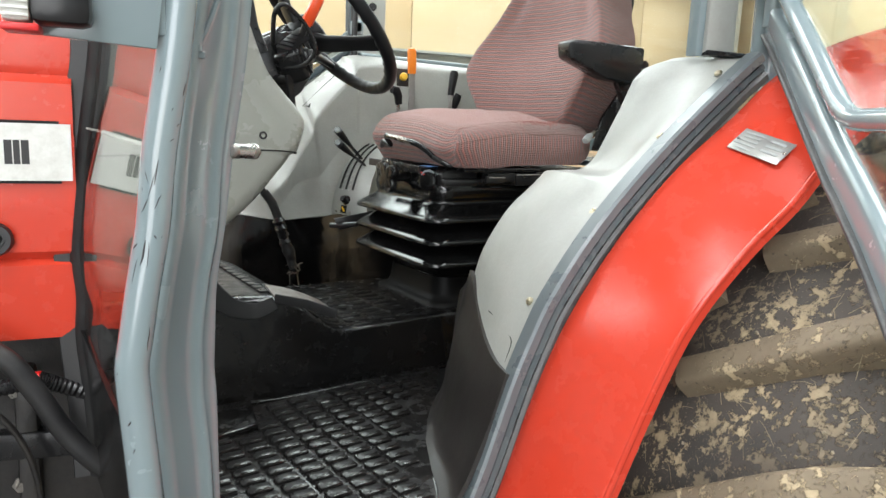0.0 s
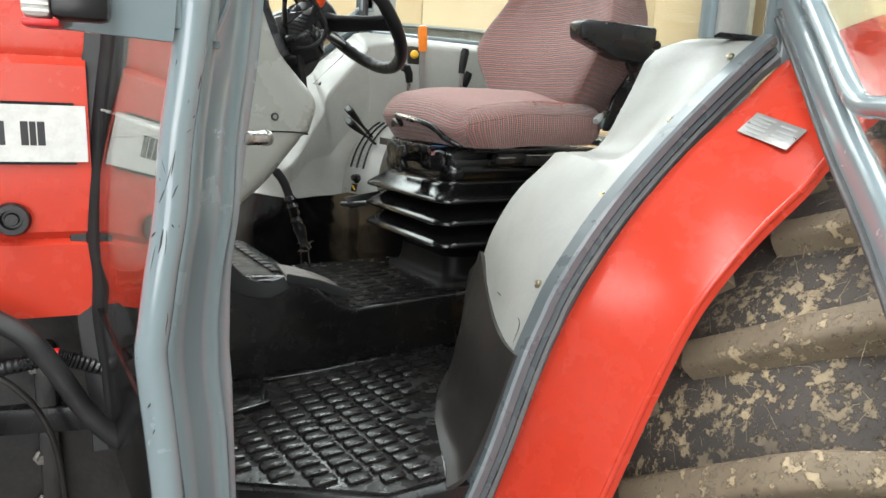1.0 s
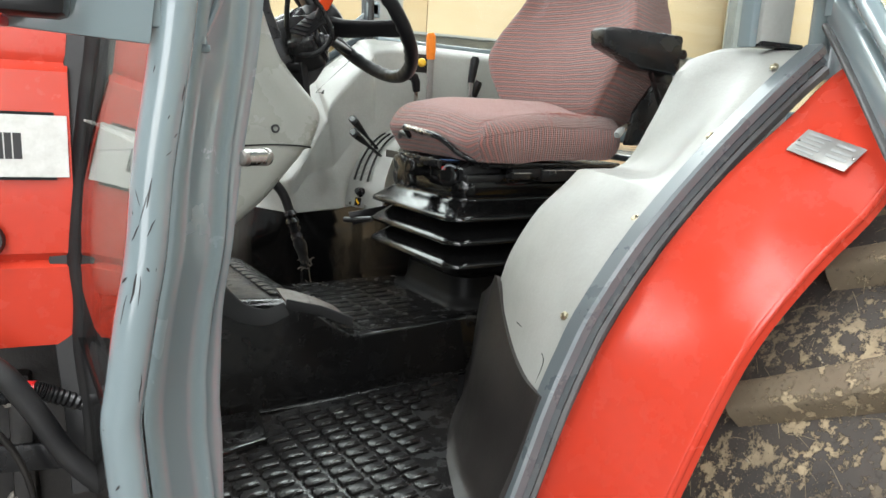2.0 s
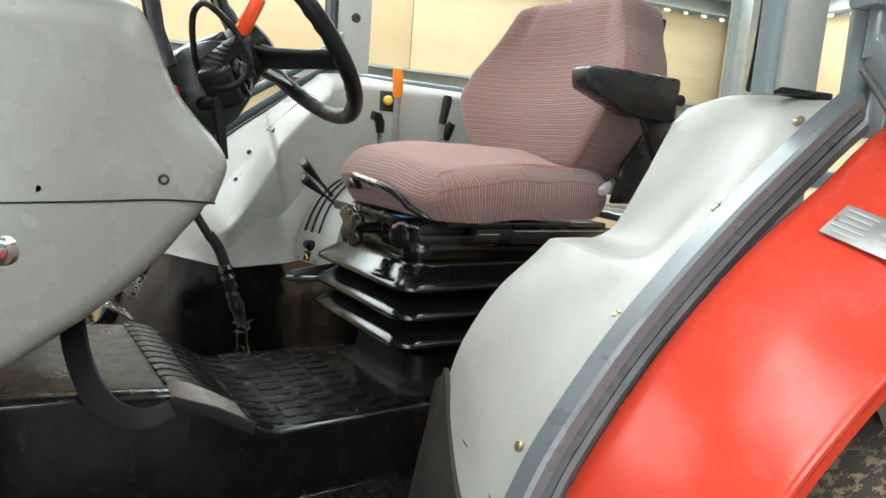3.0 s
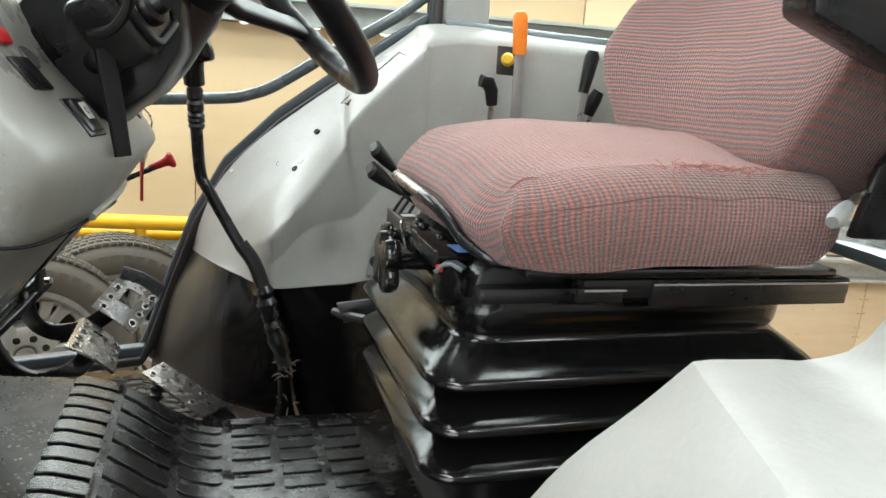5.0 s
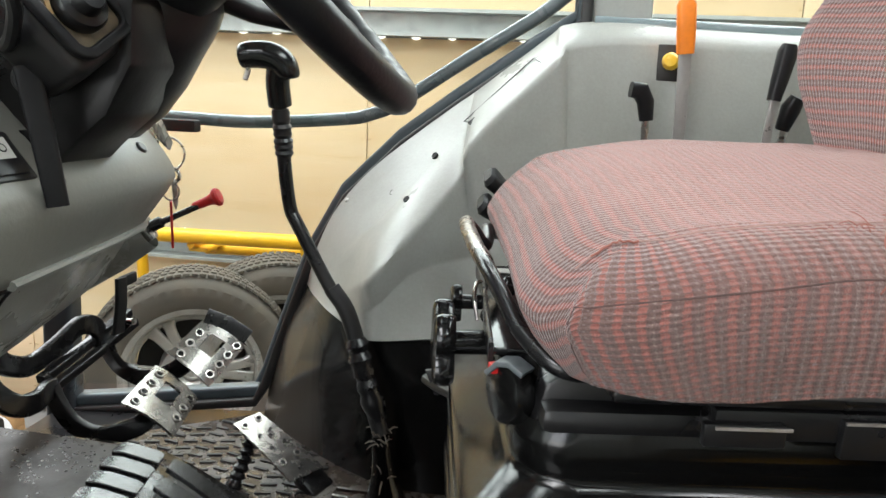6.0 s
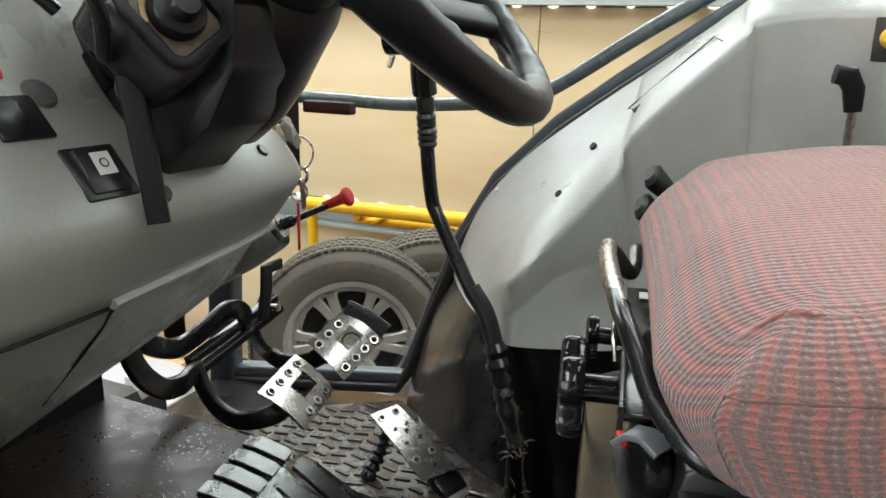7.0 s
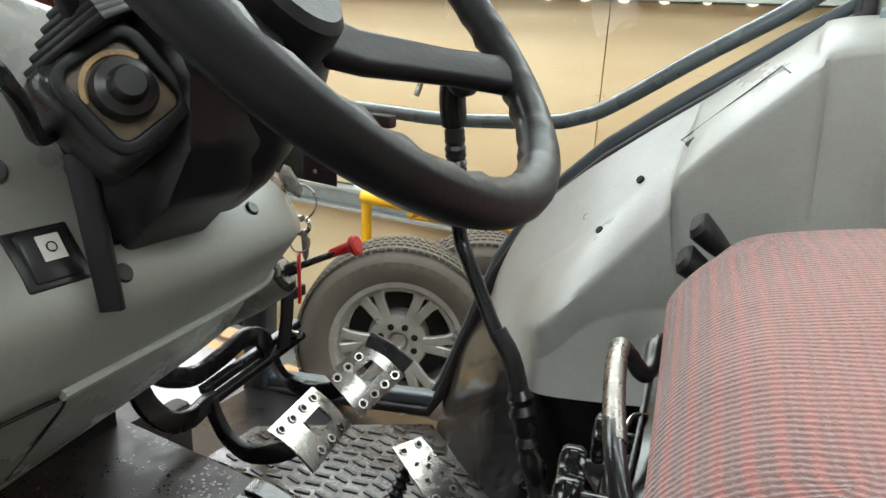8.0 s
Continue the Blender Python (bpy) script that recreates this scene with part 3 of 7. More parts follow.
# daylight through the ribs of the cladding, between rail and plywood
glow = bpy.data.materials.new("daylight_gap")
glow.use_nodes = True
glow.node_tree.nodes["Principled BSDF"].inputs["Emission Color"].default_value = (1, 0.98, 0.95, 1)
glow.node_tree.nodes["Principled BSDF"].inputs["Emission Strength"].default_value = 1.6
gaps = bmesh.new()
for z in (1.108, 2.082, 2.808):
    for k in range(58):
        x = -5.3 + 0.165 * k
        bmesh.ops.create_uvsphere(gaps, u_segments=8, v_segments=6, radius=1.0, matrix=Matrix.Translation((x, WALL_Y - 0.004, z)) @ Matrix.Diagonal((random.uniform(0.018, 0.034), 0.006, random.uniform(0.008, 0.014), 1)))
    for k in range(40):
        y = WALL_Y - 0.3 - 0.165 * k
        bmesh.ops.create_uvsphere(gaps, u_segments=8, v_segments=6, radius=1.0, matrix=Matrix.Translation((REAR_X - 0.004, y, z)) @ Matrix.Diagonal((0.006, random.uniform(0.018, 0.034), random.uniform(0.008, 0.014), 1)))
tagged(part("daylight_gap", gaps, glow), "bright daylight gaps under the cladding rails", "light gap", "", "stuff")


# ---- spare wheels, yellow frame, pallets ----
def pallet(x, y, z, turn):
    ob = thing("wooden_pallet", "rough sawn wooden pallet on the concrete", "pallet", (x, y, z), "pallets")
    for k in range(7):
        part("top_board", box(x, y - 0.45 + 0.15 * k, z + 0.133, 1.2, 0.10, 0.022, 0.003), PALLET_WOOD, ob)
    for k in (-1, 0, 1):
        part("stringer", box(x, y + 0.44 * k, z + 0.011, 1.2, 0.10, 0.022, 0.003), PALLET_WOOD, ob)
        for j in (-1, 0, 1):
            part("block", box(x + 0.53 * j, y + 0.44 * k, z + 0.072, 0.14, 0.10, 0.10, 0.003), PALLET_WOOD, ob)
    ob.rotation_euler[2] = radians(turn)
    return ob


pallet(-0.75, 3.62, 0.0, 0)
pallet(-0.75, 3.62, 0.146, 0)


def road_wheel(name, label, centre, facing, r=0.385):
    """A car wheel stood on its tread: tyre with side bands and tread blocks, alloy rim with six twin spokes."""
    ax = Vector(facing).normalized()
    ob = thing(name, label, "wheel", (centre[0], centre[1], centre[2] - r), "spare wheels")
    w = 0.115
    half = [(0.245, -w * 0.86), (0.27, -w * 0.98), (0.315, -w * 1.04), (0.345, -w * 0.98), (0.368, -w * 0.86), (r - 0.008, -w * 0.72), (r, -w * 0.5), (r, 0)]
    tyre = lathe(half + [(a, -b) for a, b in half[-2::-1]] + [(0.235, w * 0.7), (0.235, -w * 0.7)], centre, ax, 64, True)
    tyre_ob = part("tyre", tyre, TYRE, ob, "dusty all-season tyre with raised side lettering")
    q = ax.to_track_quat("Z", "Y")
    blocks = bmesh.new()
    for i in range(84):
        for j, (o, wd) in enumerate(((-0.088, 0.032), (-0.045, 0.03), (0.0, 0.03), (0.045, 0.03), (0.088, 0.032))):
            a = 2 * math.pi * (i + 0.33 * j) / 84
            m = Matrix.Translation(centre) @ q.to_matrix().to_4x4() @ Matrix.Rotation(a, 4, "Z") @ Matrix.Translation((r + 0.001 - (0.004 if abs(o) > 0.08 else 0), 0, o))
            bmesh.ops.create_cube(blocks, size=1.0, matrix=m @ Matrix.Diagonal((0.009, 0.021, wd, 1)))
    tagged(part("tread_blocks", blocks, TYRE, tyre_ob), "", "", "", "stuff")
    letters = bmesh.new()
    for s, e in ((35, 150), (215, 330)):
        a = s
        while a < e:
            wd = random.uniform(3.5, 6.0)
            m = Matrix.Translation(centre) @ q.to_matrix().to_4x4() @ Matrix.Rotation(radians(a), 4, "Z") @ Matrix.Translation((0.322, 0, w * 1.035))
            bmesh.ops.create_cube(letters, size=1.0, matrix=m @ Matrix.Diagonal((0.032, 0.32 * radians(wd), 0.004, 1)))
            a += wd + 3.0
    tagged(part("side_lettering", letters, TYRE, tyre_ob, "unreadable raised lettering shown as bars"), "", "", "", "stuff")
    rim = lathe([(0.248, -w), (0.248, 0.075), (0.262, 0.095), (0.268, 0.10), (0.262, 0.106), (0.236, 0.101), (0.228, 0.092), (0.224, 0.070), (0.215, 0.02), (0.205, -w)], centre, ax, 56)
    rim_ob = part("rim", rim, ALLOY, ob, "dull silver alloy rim")
    part("inner_ring", lathe([(0.206, 0.040), (0.206, 0.060), (0.212, 0.068), (0.224, 0.070), (0.230, 0.062), (0.230, 0.040)], centre, ax, 56), ALLOY, rim_ob)
    for i in range(6):
        for s in (-1, 1):
            a = 2 * math.pi * i / 6 + s * 0.115
            m = Matrix.Translation(centre) @ q.to_matrix().to_4x4() @ Matrix.Rotation(a, 4, "Z")
            part("spoke", moved(sweep([(0.07, -s * 0.006, 0.046), (0.14, 0, 0.060), (0.19, s * 0.004, 0.062), (0.214, s * 0.008, 0.058)], slab(0.040, 0.026, 0.009), scale=[1.3, 1.0, 0.98, 1.3]), m), ALLOY, rim_ob)
    hub = part("hub", lathe([(0.035, 0.01), (0.035, 0.045), (0.042, 0.060), (0.050, 0.066), (0.098, 0.066), (0.112, 0.060), (0.118, 0.050), (0.120, 0.02), (0.120, -0.02)], centre, ax, 40), ALLOY, rim_ob)
    part("centre_cap", lathe([(0.0, 0.050), (0.020, 0.050), (0.024, 0.053), (0.033, 0.053), (0.036, 0.040)], centre, ax, 28), ALLOY, rim_ob, "round alloy centre cap")
    for i in range(8):
        m = Matrix.Translation(centre) @ q.to_matrix().to_4x4() @ Matrix.Rotation(2 * math.pi * (i + 0.5) / 8, 4, "Z") @ Matrix.Translation((0.070, 0, 0.0665))
        part("bolt_hole", moved(lathe([(0.0, 0.0), (0.010, 0.0), (0.013, 0.001), (0.013, -0.004)], (0, 0, 0), (0, 0, 1), 14), m), BLACK, rim_ob)
    # dark disc added to stand for the shade behind the spokes
    part("wheel_shade_disc", lathe([(0.0, -0.03), (0.2, -0.03), (0.2, -0.05), (0, -0.05)], centre, ax, 40), ENGINE, rim_ob, "dark disc that stands for the shade inside the wheel")
    return ob


road_wheel("spare_wheel", "dusty tyre on a silver six-spoke alloy wheel, upright on pallets", (-0.50, 3.50, 0.292 + 0.385 + 0.10), (0.46, -0.88, 0.06))
road_wheel("spare_wheel", "second tyre on an alloy wheel standing behind the first", (-0.27, 3.80, 0.292 + 0.385 + 0.10), (0.40, -0.91, 0.0))
whole("timber_beam", box(-0.4, 3.65, 0.342, 1.1, 0.5, 0.098, 0.006), PALLET_WOOD, "squared timber lying on the pallets under the wheels", "timber")

frame_ob = thing("yellow_frame", "yellow painted tubular steel frame behind the spare wheels", "steel frame", (-0.6, 3.95, 0))
part("top_rail", tube([(-0.97, 3.92, 1.19), (0.55, 3.92, 1.215)], 0.032, 16), YELLOW, frame_ob)
part("lower_rail", tube([(-0.75, 4.12, 1.10), (0.55, 4.12, 1.13)], 0.030, 16), YELLOW, frame_ob)
for x, y in ((-0.955, 3.92), (-0.20, 3.92), (0.5, 3.92)):
    part("leg", tube([(x, y, 1.19), (x + 0.02, y + 0.02, 0.0)], 0.024, 14), YELLOW, frame_ob)
for x in (-0.72, 0.45):
    part("cross_tube", tube([(x, 3.92, 1.16), (x + 0.02, 4.12, 1.10)], 0.020, 12), YELLOW, frame_ob)
part("fold_hinge", box(-0.70, 4.02, 1.13, 0.09, 0.16, 0.02, 0.006), YELLOW, frame_ob)
pallet(-2.05, 3.25, 0.0, 0)
pallet(-2.05, 3.25, 0.146, 0)
pallet(-2.05, 3.25, 0.292, 0)
can = thing("plastic_drum", "milky white plastic drum standing on the concrete", "drum", (-1.15, 2.95, 0))
part("drum_body", lathe([(0, 0), (0.25, 0), (0.27, 0.03), (0.27, 0.30), (0.262, 0.32), (0.27, 0.34), (0.27, 0.60), (0.25, 0.66), (0.15, 0.70), (0, 0.70)], (-1.15, 2.95, 0), (0, 0, 1), 40), BARREL, can)
part("drum_cap", lathe([(0, 0.045), (0.045, 0.045), (0.05, 0.04), (0.05, 0.0)], (-1.05, 2.95, 0.70), (0, 0, 1), 20), WHITE, can)


# ---- bonnet and engine ----
bonnet = thing("bonnet", "red painted tractor bonnet with a pale side band", "tractor bonnet", (-0.9, 1.82, 1.3))
prof = [(1.425, 1.335), (1.42, 1.40), (1.418, 1.475), (1.432, 1.485), (1.418, 1.50), (1.412, 1.65), (1.412, 1.80), (1.43, 1.815), (1.425, 1.83), (1.44, 1.95), (1.50, 2.02), (1.62, 2.06), (1.75, 2.07)]
prof += [(3.50 - y, z) for y, z in prof[-2::-1] if z > 1.64]
rows = [[(x, y, z - 0.10 * max(0, (-x - 0.3) / 1.5)) for y, z in prof] for x in (-0.018, -0.05, -0.3, -0.6, -0.9, -1.2, -1.5, -1.7)]
part("bonnet_panel", sheet(rows, 0.02), RED, bonnet, "glossy red pressed steel side panel")
part("side_band", sheet([[(x, 1.4085, z) for z in (1.630, 1.66, 1.70, 1.730)] for x in (-1.5, -0.8, -0.3, -0.022)], 0.003), WHITE, bonnet, "pale grey decal band")
for z in (1.628, 1.732):
    part("band_line", box(-0.77, 1.407, z, 1.46, 0.002, 0.006), INK, bonnet, "thin black line of the decal")
for k in range(6):
    x = -0.120 - 0.062 * k
    part("letter_bar", box(x, 1.406, 1.680, 0.012, 0.002, 0.042), SEAL, bonnet, "bar of a brand letter")
    part("letter_bar", box(x + 0.026, 1.406, 1.680, 0.012, 0.002, 0.042), SEAL, bonnet)
    part("letter_bar", box(x + 0.013, 1.4055, 1.680, 0.010, 0.002, 0.042), SEAL, bonnet)
part("latch_grommet", lathe([(0, 0.004), (0.010, 0.004), (0.012, -0.004), (0.016, -0.004), (0.018, 0.008), (0.027, 0.008), (0.031, 0.0)], (-0.150, 1.404, 1.527), (0, -1, 0), 26), BLACK, bonnet, "round black rubber latch")

engine = thing("engine", "oily black engine and gearbox housing under the bonnet", "engine", (-0.6, 1.82, 0.5))
part("block", box(-0.75, 1.82, 0.98, 1.3, 0.55, 0.62, 0.03), ENGINE, engine)
# dark panel added to stand for the shade under the bonnet
part("bay_shade_panel", prism([(-1.4, 0.45), (0.10, 0.40), (0.16, 1.05), (0.04, 1.12), (0.02, 1.34), (-1.4, 1.36)], 1.52, 1.60, 0.015), ENGINE, engine, "dark panel standing for the shade in the engine bay")
part("bell_housing", prism([(-0.25, 0.62), (0.30, 0.62), (0.30, 1.0), (0.1, 1.10), (-0.25, 1.18)], 1.55, 2.1, 0.02), ENGINE, engine)
part("flange", box(-0.13, 1.82, 0.95, 0.04, 0.66, 0.62, 0.01), ENGINE, engine)
for k in range(6):
    z = 0.709 + 0.10 * k
    part("flange_bolt", lathe([(0, 0.014), (0.011, 0.014), (0.012, 0.012), (0.012, 0.0), (0.018, 0.0), (0.018, -0.003)], (-0.146, 1.505, z), (0.2, -1, 0), 6), METAL, engine)
part("oil_filter", lathe([(0, 0), (0.045, 0), (0.05, 0.01), (0.05, 0.13), (0.04, 0.14), (0, 0.14)], (-0.32, 1.46, 0.98), (0.1, -0.2, 1), 24), ENGINE, engine)
part("fuel_pipe", tube([(-0.35, 1.48, 1.28), (-0.2, 1.44, 1.22), (-0.12, 1.45, 1.08), (-0.10, 1.48, 0.8)], 0.006, 8, 6), ENGINE, engine)
hose = thing("hose", "thick black rubber hose sagging under the bonnet", "hose", (-0.1, 1.4, 1.0))
part("hose_body", tube([(-0.40, 1.44, 1.42), (-0.25, 1.38, 1.385), (-0.146, 1.36, 1.328), (-0.098, 1.36, 1.259), (-0.049, 1.36, 1.165), (0.0, 1.36, 1.101), (0.05, 1.38, 1.05)], 0.019, 14, 8), SEAL, hose)
loom = thing("cable_loom", "ribbed black cable conduit with a red tape mark", "cable", (-0.1, 1.42, 1.2))
line = smooth_line([(-0.42, 1.47, 1.20), (-0.26, 1.45, 1.225), (-0.159, 1.43, 1.244), (-0.10, 1.42, 1.256), (-0.073, 1.42, 1.247), (-0.016, 1.425, 1.219), (0.05, 1.45, 1.16)], 14)
part("ribbed_conduit", sweep(line, disc(0.016, 10), scale=[1.0 if i % 2 else 0.86 for i in range(len(line))]), BLACK, loom)
part("red_tape", tube([(-0.118, 1.424, 1.254), (-0.092, 1.420, 1.254)], 0.0185, 12), RED_PLASTIC, loom)


# ---- cab shell ----
FLOOR = 1.13
cab = thing("tractor_cab", "steel tractor cab shell in blue-grey paint with grey plastic trim", "tractor cab", (0.6, 1.8, 1.0))
part("floor_panel", prism([(-0.24, 1.50), (0.06, 1.46), (0.09, 1.21), (0.19, 1.06), (0.45, 0.94), (1.75, 1.05), (1.75, 2.55), (0.2, 2.54), (-0.24, 2.47)], 1.07, FLOOR - 0.004, 0.004, "z"), BLACK, cab, "dark painted floor plate")
part("roof_panel", plus(box(0.75, 1.10, 2.72, 2.1, 0.32, 0.10, 0.03), box(0.75, 2.54, 2.72, 2.1, 0.32, 0.10, 0.03), box(-0.14, 1.82, 2.72, 0.32, 1.12, 0.10, 0.03), box(1.62, 1.82, 2.72, 0.36, 1.12, 0.10, 0.03)), STEEL_PAINT, cab, "cab roof frame in blue-grey paint")
part("headliner", plus(box(0.185, 1.82, 2.70, 0.33, 1.12, 0.02, 0.004), box(0.895, 1.28, 2.70, 1.09, 0.04, 0.02, 0.004), box(0.895, 2.36, 2.70, 1.09, 0.04, 0.02, 0.004)), TRIM, cab, "light grey headliner")
# hatch added in the unseen roof so that more light reaches the seat
hatch = part("added_roof_hatch", box(0.895, 1.82, 2.72, 1.09, 1.04, 0.006), GLASS, cab, "clear hatch added in the unseen roof to let light down")
hatch.visible_shadow = False
part("door_sill", sweep([(0.10, 1.13, 1.045), (0.38, 0.915, 1.045), (0.54, 0.90, 1.045)], slab(0.04, 0.05, 0.012), (0, 0, 1)), DARK_PAINT, cab, "painted sill of the open doorway")


# the front door post: a rounded outer tube and, behind it, a wide pressed plate with a folded edge
TUBE_LINE = [(0.195, 2.62), (0.112, 1.848), (0.105, 1.796), (0.094, 1.729), (0.087, 1.663), (0.078, 1.612), (0.07, 1.56), (0.066, 1.534), (0.067, 1.507), (0.071, 1.451), (0.074, 1.405), (0.111, 0.7)]
PLATE_LEFT = [(0.225, 2.62), (0.13, 1.857), (0.121, 1.799), (0.111, 1.726), (0.104, 1.654), (0.095, 1.598), (0.086, 1.541), (0.082, 1.512), (0.083, 1.482), (0.088, 1.42), (0.092, 1.369), (0.134, 0.7)]
PLATE_RIDGE = [(0.239, 2.62), (0.174, 1.87), (0.167, 1.805), (0.155, 1.723), (0.149, 1.641), (0.138, 1.578), (0.131, 1.514), (0.131, 1.481), (0.131, 1.447), (0.137, 1.377), (0.139, 1.32), (0.156, 0.7)]
PLATE_EDGE = [(0.26, 2.62), (0.198, 1.875), (0.191, 1.808), (0.178, 1.722), (0.168, 1.637), (0.158, 1.571), (0.155, 1.504), (0.154, 1.469), (0.156, 1.434), (0.157, 1.362), (0.158, 1.303), (0.166, 0.7)]


def spaced(line):
    """Extra stations on the long straight ends, so that the smoothing stays even."""
    mix = lambda a, b, f: tuple(u + (v - u) * f for u, v in zip(a, b))
    return [line[0]] + [mix(line[0], line[1], f) for f in (0.45, 0.72, 0.87, 0.95)] + line[1:-1] + [mix(line[-2], line[-1], f) for f in (0.06, 0.16, 0.35, 0.65)] + [line[-1]]


def post():
    rows = []
    for (xl, zl), (xr, zr), (xe, ze) in zip(spaced(PLATE_LEFT), spaced(PLATE_RIDGE), spaced(PLATE_EDGE)):
        a, b, e = Vector((xl, 0.70, zl)), Vector((xr, 0.775, zr)), Vector((xe, 0.80, ze))
        rows.append([a + Vector((0.016, 0.030, 0)), a + Vector((0.002, 0.016, 0)), a, a + Vector((0.007, -0.002, 0)), a.lerp(b, 0.35), a.lerp(b, 0.75), a.lerp(b, 0.93), b + Vector((0.001, -0.006, 0)), b + Vector((0.006, -0.006, 0)), b + Vector((0.009, 0.004, 0)), e + Vector((-0.003, -0.001, 0)), e, e + Vector((-0.004, 0.008, 0)), e + Vector((-0.03, 0.03, 0))])
    fine = [[c[i] for c in [smooth_line([r[j] for r in rows], 4) for j in range(len(rows[0]))]] for i in range(4 * len(rows) - 3)]
    ob = part("door_post", sheet(fine, 0), STEEL_PAINT, cab, "blue-grey front door post with worn paint", 40)
    part("post_tube", sweep(smooth_line([(x, 0.64, z) for x, z in spaced(TUBE_LINE)], 5), disc(0.0148, 24, 1.15), (0, -1, 0)), STEEL_PAINT, ob, "rounded outer tube of the post")
    return ob


left_post = post()
scratch = bmesh.new()
for k in range(22):  # short dark strokes where the paint is scraped to the primer
    z = random.choice((random.uniform(1.60, 1.76), random.uniform(1.36, 1.85)))
    xs = [p[0] for p in TUBE_LINE][::-1]
    zs = [p[1] for p in TUBE_LINE][::-1]
    a0, lean, long = radians(random.uniform(-150, -25)), random.uniform(-0.35, 0.35), random.choice((0.003, 0.005, 0.012, 0.022))
    line = []
    for s in (-0.5, -0.15, 0.2, 0.5):
        zz, aa = z + s * long, a0 + s * lean + random.uniform(-0.03, 0.03)
        line.append((float(np.interp(zz, zs, xs)) + 0.0148 * math.cos(aa), 0.64 + 0.0148 * 1.15 * math.sin(aa), zz))
    plus(scratch, tube(line, random.choice((0.0004, 0.0006, 0.0009)), 5, 0, False, [0.4, 1.0, 1.0, 0.3]))
part("weld_bead", tube([(0.154, 0.722, 1.872), (0.150, 0.722, 1.860), (0.145, 0.722, 1.847), (0.140, 0.721, 1.836), (0.135, 0.720, 1.825)], 0.0035, 8, 3), STEEL_PAINT, left_post, "painted weld bead")
tagged(part("paint_scratch", scratch, SEAL, left_post, "short dark scratches through the paint"), "", "", "", "stuff")
front_right = [(-0.235, 2.455, 1.08), (-0.225, 2.455, 1.30), (-0.205, 2.45, 1.60), (-0.16, 2.44, 2.0), (-0.05, 2.42, 2.66)]
part("right_front_post", sweep(smooth_line(front_right, 4), slab(0.068, 0.05, 0.012), (0, 1, 0)), POST_BLACK, cab, "dark grey front post on the right side")
part("hinge_lug", plus(box(0.133, 0.715, 1.818, 0.016, 0.014, 0.007, 0.002), rod((0.133, 0.708, 1.821), (0.133, 0.708, 1.827), 0.005)), STEEL_PAINT, left_post, "small welded lug")
part("striker_pin", plus(rod((0.174, 0.800, 1.722), (0.203, 0.835, 1.720), 0.0085, 16, 0.002), rod((0.202, 0.834, 1.720), (0.207, 0.842, 1.720), 0.0098, 16, 0.002)), METAL, left_post, "worn bare metal door striker")

# quarter window ahead of the post
quarter = thing("quarter_window", "narrow front quarter window in a black rubber seal", "window", (0.02, 1.3, 1.2))
seal_line = [(0.030, 1.430, 2.400), (0.025, 1.430, 2.050), (0.015, 1.425, 1.871), (-0.010, 1.425, 1.700), (-0.030, 1.425, 1.503), (-0.026, 1.425, 1.417), (-0.028, 1.425, 1.328), (-0.018, 1.415, 1.200), (-0.013, 1.400, 1.060)]
part("window_seal", sweep(smooth_line(seal_line, 6), [(-0.032, -0.012), (0.030, -0.012), (0.032, -0.006), (0.030, 0.0), (0.004, 0.002), (-0.002, 0.012), (-0.014, 0.018), (-0.026, 0.012), (-0.032, 0.0)], (0, -1, 0)), SEAL, quarter, "black rubber window seal")
near_x = (0.204, 0.16, 0.138, 0.114, 0.088, 0.094, 0.101)
pane = part("pane", sheet(dense([[(x + 0.012 + f * (xp - x - 0.012), y + f * (0.735 - y) - 0.06 * f * (1 - f), z) for f in (0, 0.5, 1)] for (x, y, z), xp in zip(seal_line[:7], near_x)], 3, 3), 0.004), GLASS, quarter, "clear glass pane")
pane.visible_shadow = False
part("lower_corner", sheet([[(-0.018, 1.42, 1.350), (0.038, 1.08, 1.340), (0.102, 0.735, 1.330)], [(-0.010, 1.42, 1.260), (0.044, 1.08, 1.250), (0.107, 0.735, 1.240)], [(-0.006, 1.42, 1.160), (0.050, 1.08, 1.150), (0.114, 0.735, 1.140)], [(-0.004, 1.42, 1.060), (0.054, 1.08, 1.050), (0.120, 0.735, 1.040)]], 0.006), GLOSS_BLACK, quarter, "glossy black lower corner of the glass")
part("glue_smear", sweep(smooth_line([(0.009, 1.405, 1.724), (0.057, 1.195, 1.718), (0.094, 0.995, 1.716)], 6), slab(0.004, 0.012, 0.0015), (0, -1, 0)), WHITE, quarter, "smear of old sealant across the glass")

# lamp bracket on the post
lamp = thing("side_lamp", "black side lamp with a clear lens on a blue-grey bracket", "lamp", (0.05, 0.6, 1.82))
part("bracket", prism([(0.007, 1.818), (0.094, 1.8135), (0.118, 2.0), (0.030, 2.0)], 0.620, 0.626, 0.0015), STEEL_PAINT, lamp, "flat blue-grey steel bracket")
part("bracket_arm", box(0.094, 0.640, 1.87, 0.016, 0.030, 0.09, 0.003), STEEL_PAINT, lamp)
part("housing", box(0.0268, 0.600, 1.839, 0.042, 0.036, 0.031, 0.007), BLACK, lamp)
part("lens", box(-0.0026, 0.600, 1.838, 0.020, 0.034, 0.030, 0.006), WHITE, lamp, "clear ribbed lamp lens")
for k in range(5):
    part("lens_rib", box(-0.0026, 0.5825, 1.828 + 0.005 * k, 0.018, 0.002, 0.0022, 0.0005), WHITE, lamp)
part("lens_base", box(0.0, 0.600, 1.820, 0.025, 0.034, 0.006, 0.002), RED_PLASTIC, lamp, "red lower edge of the lens")

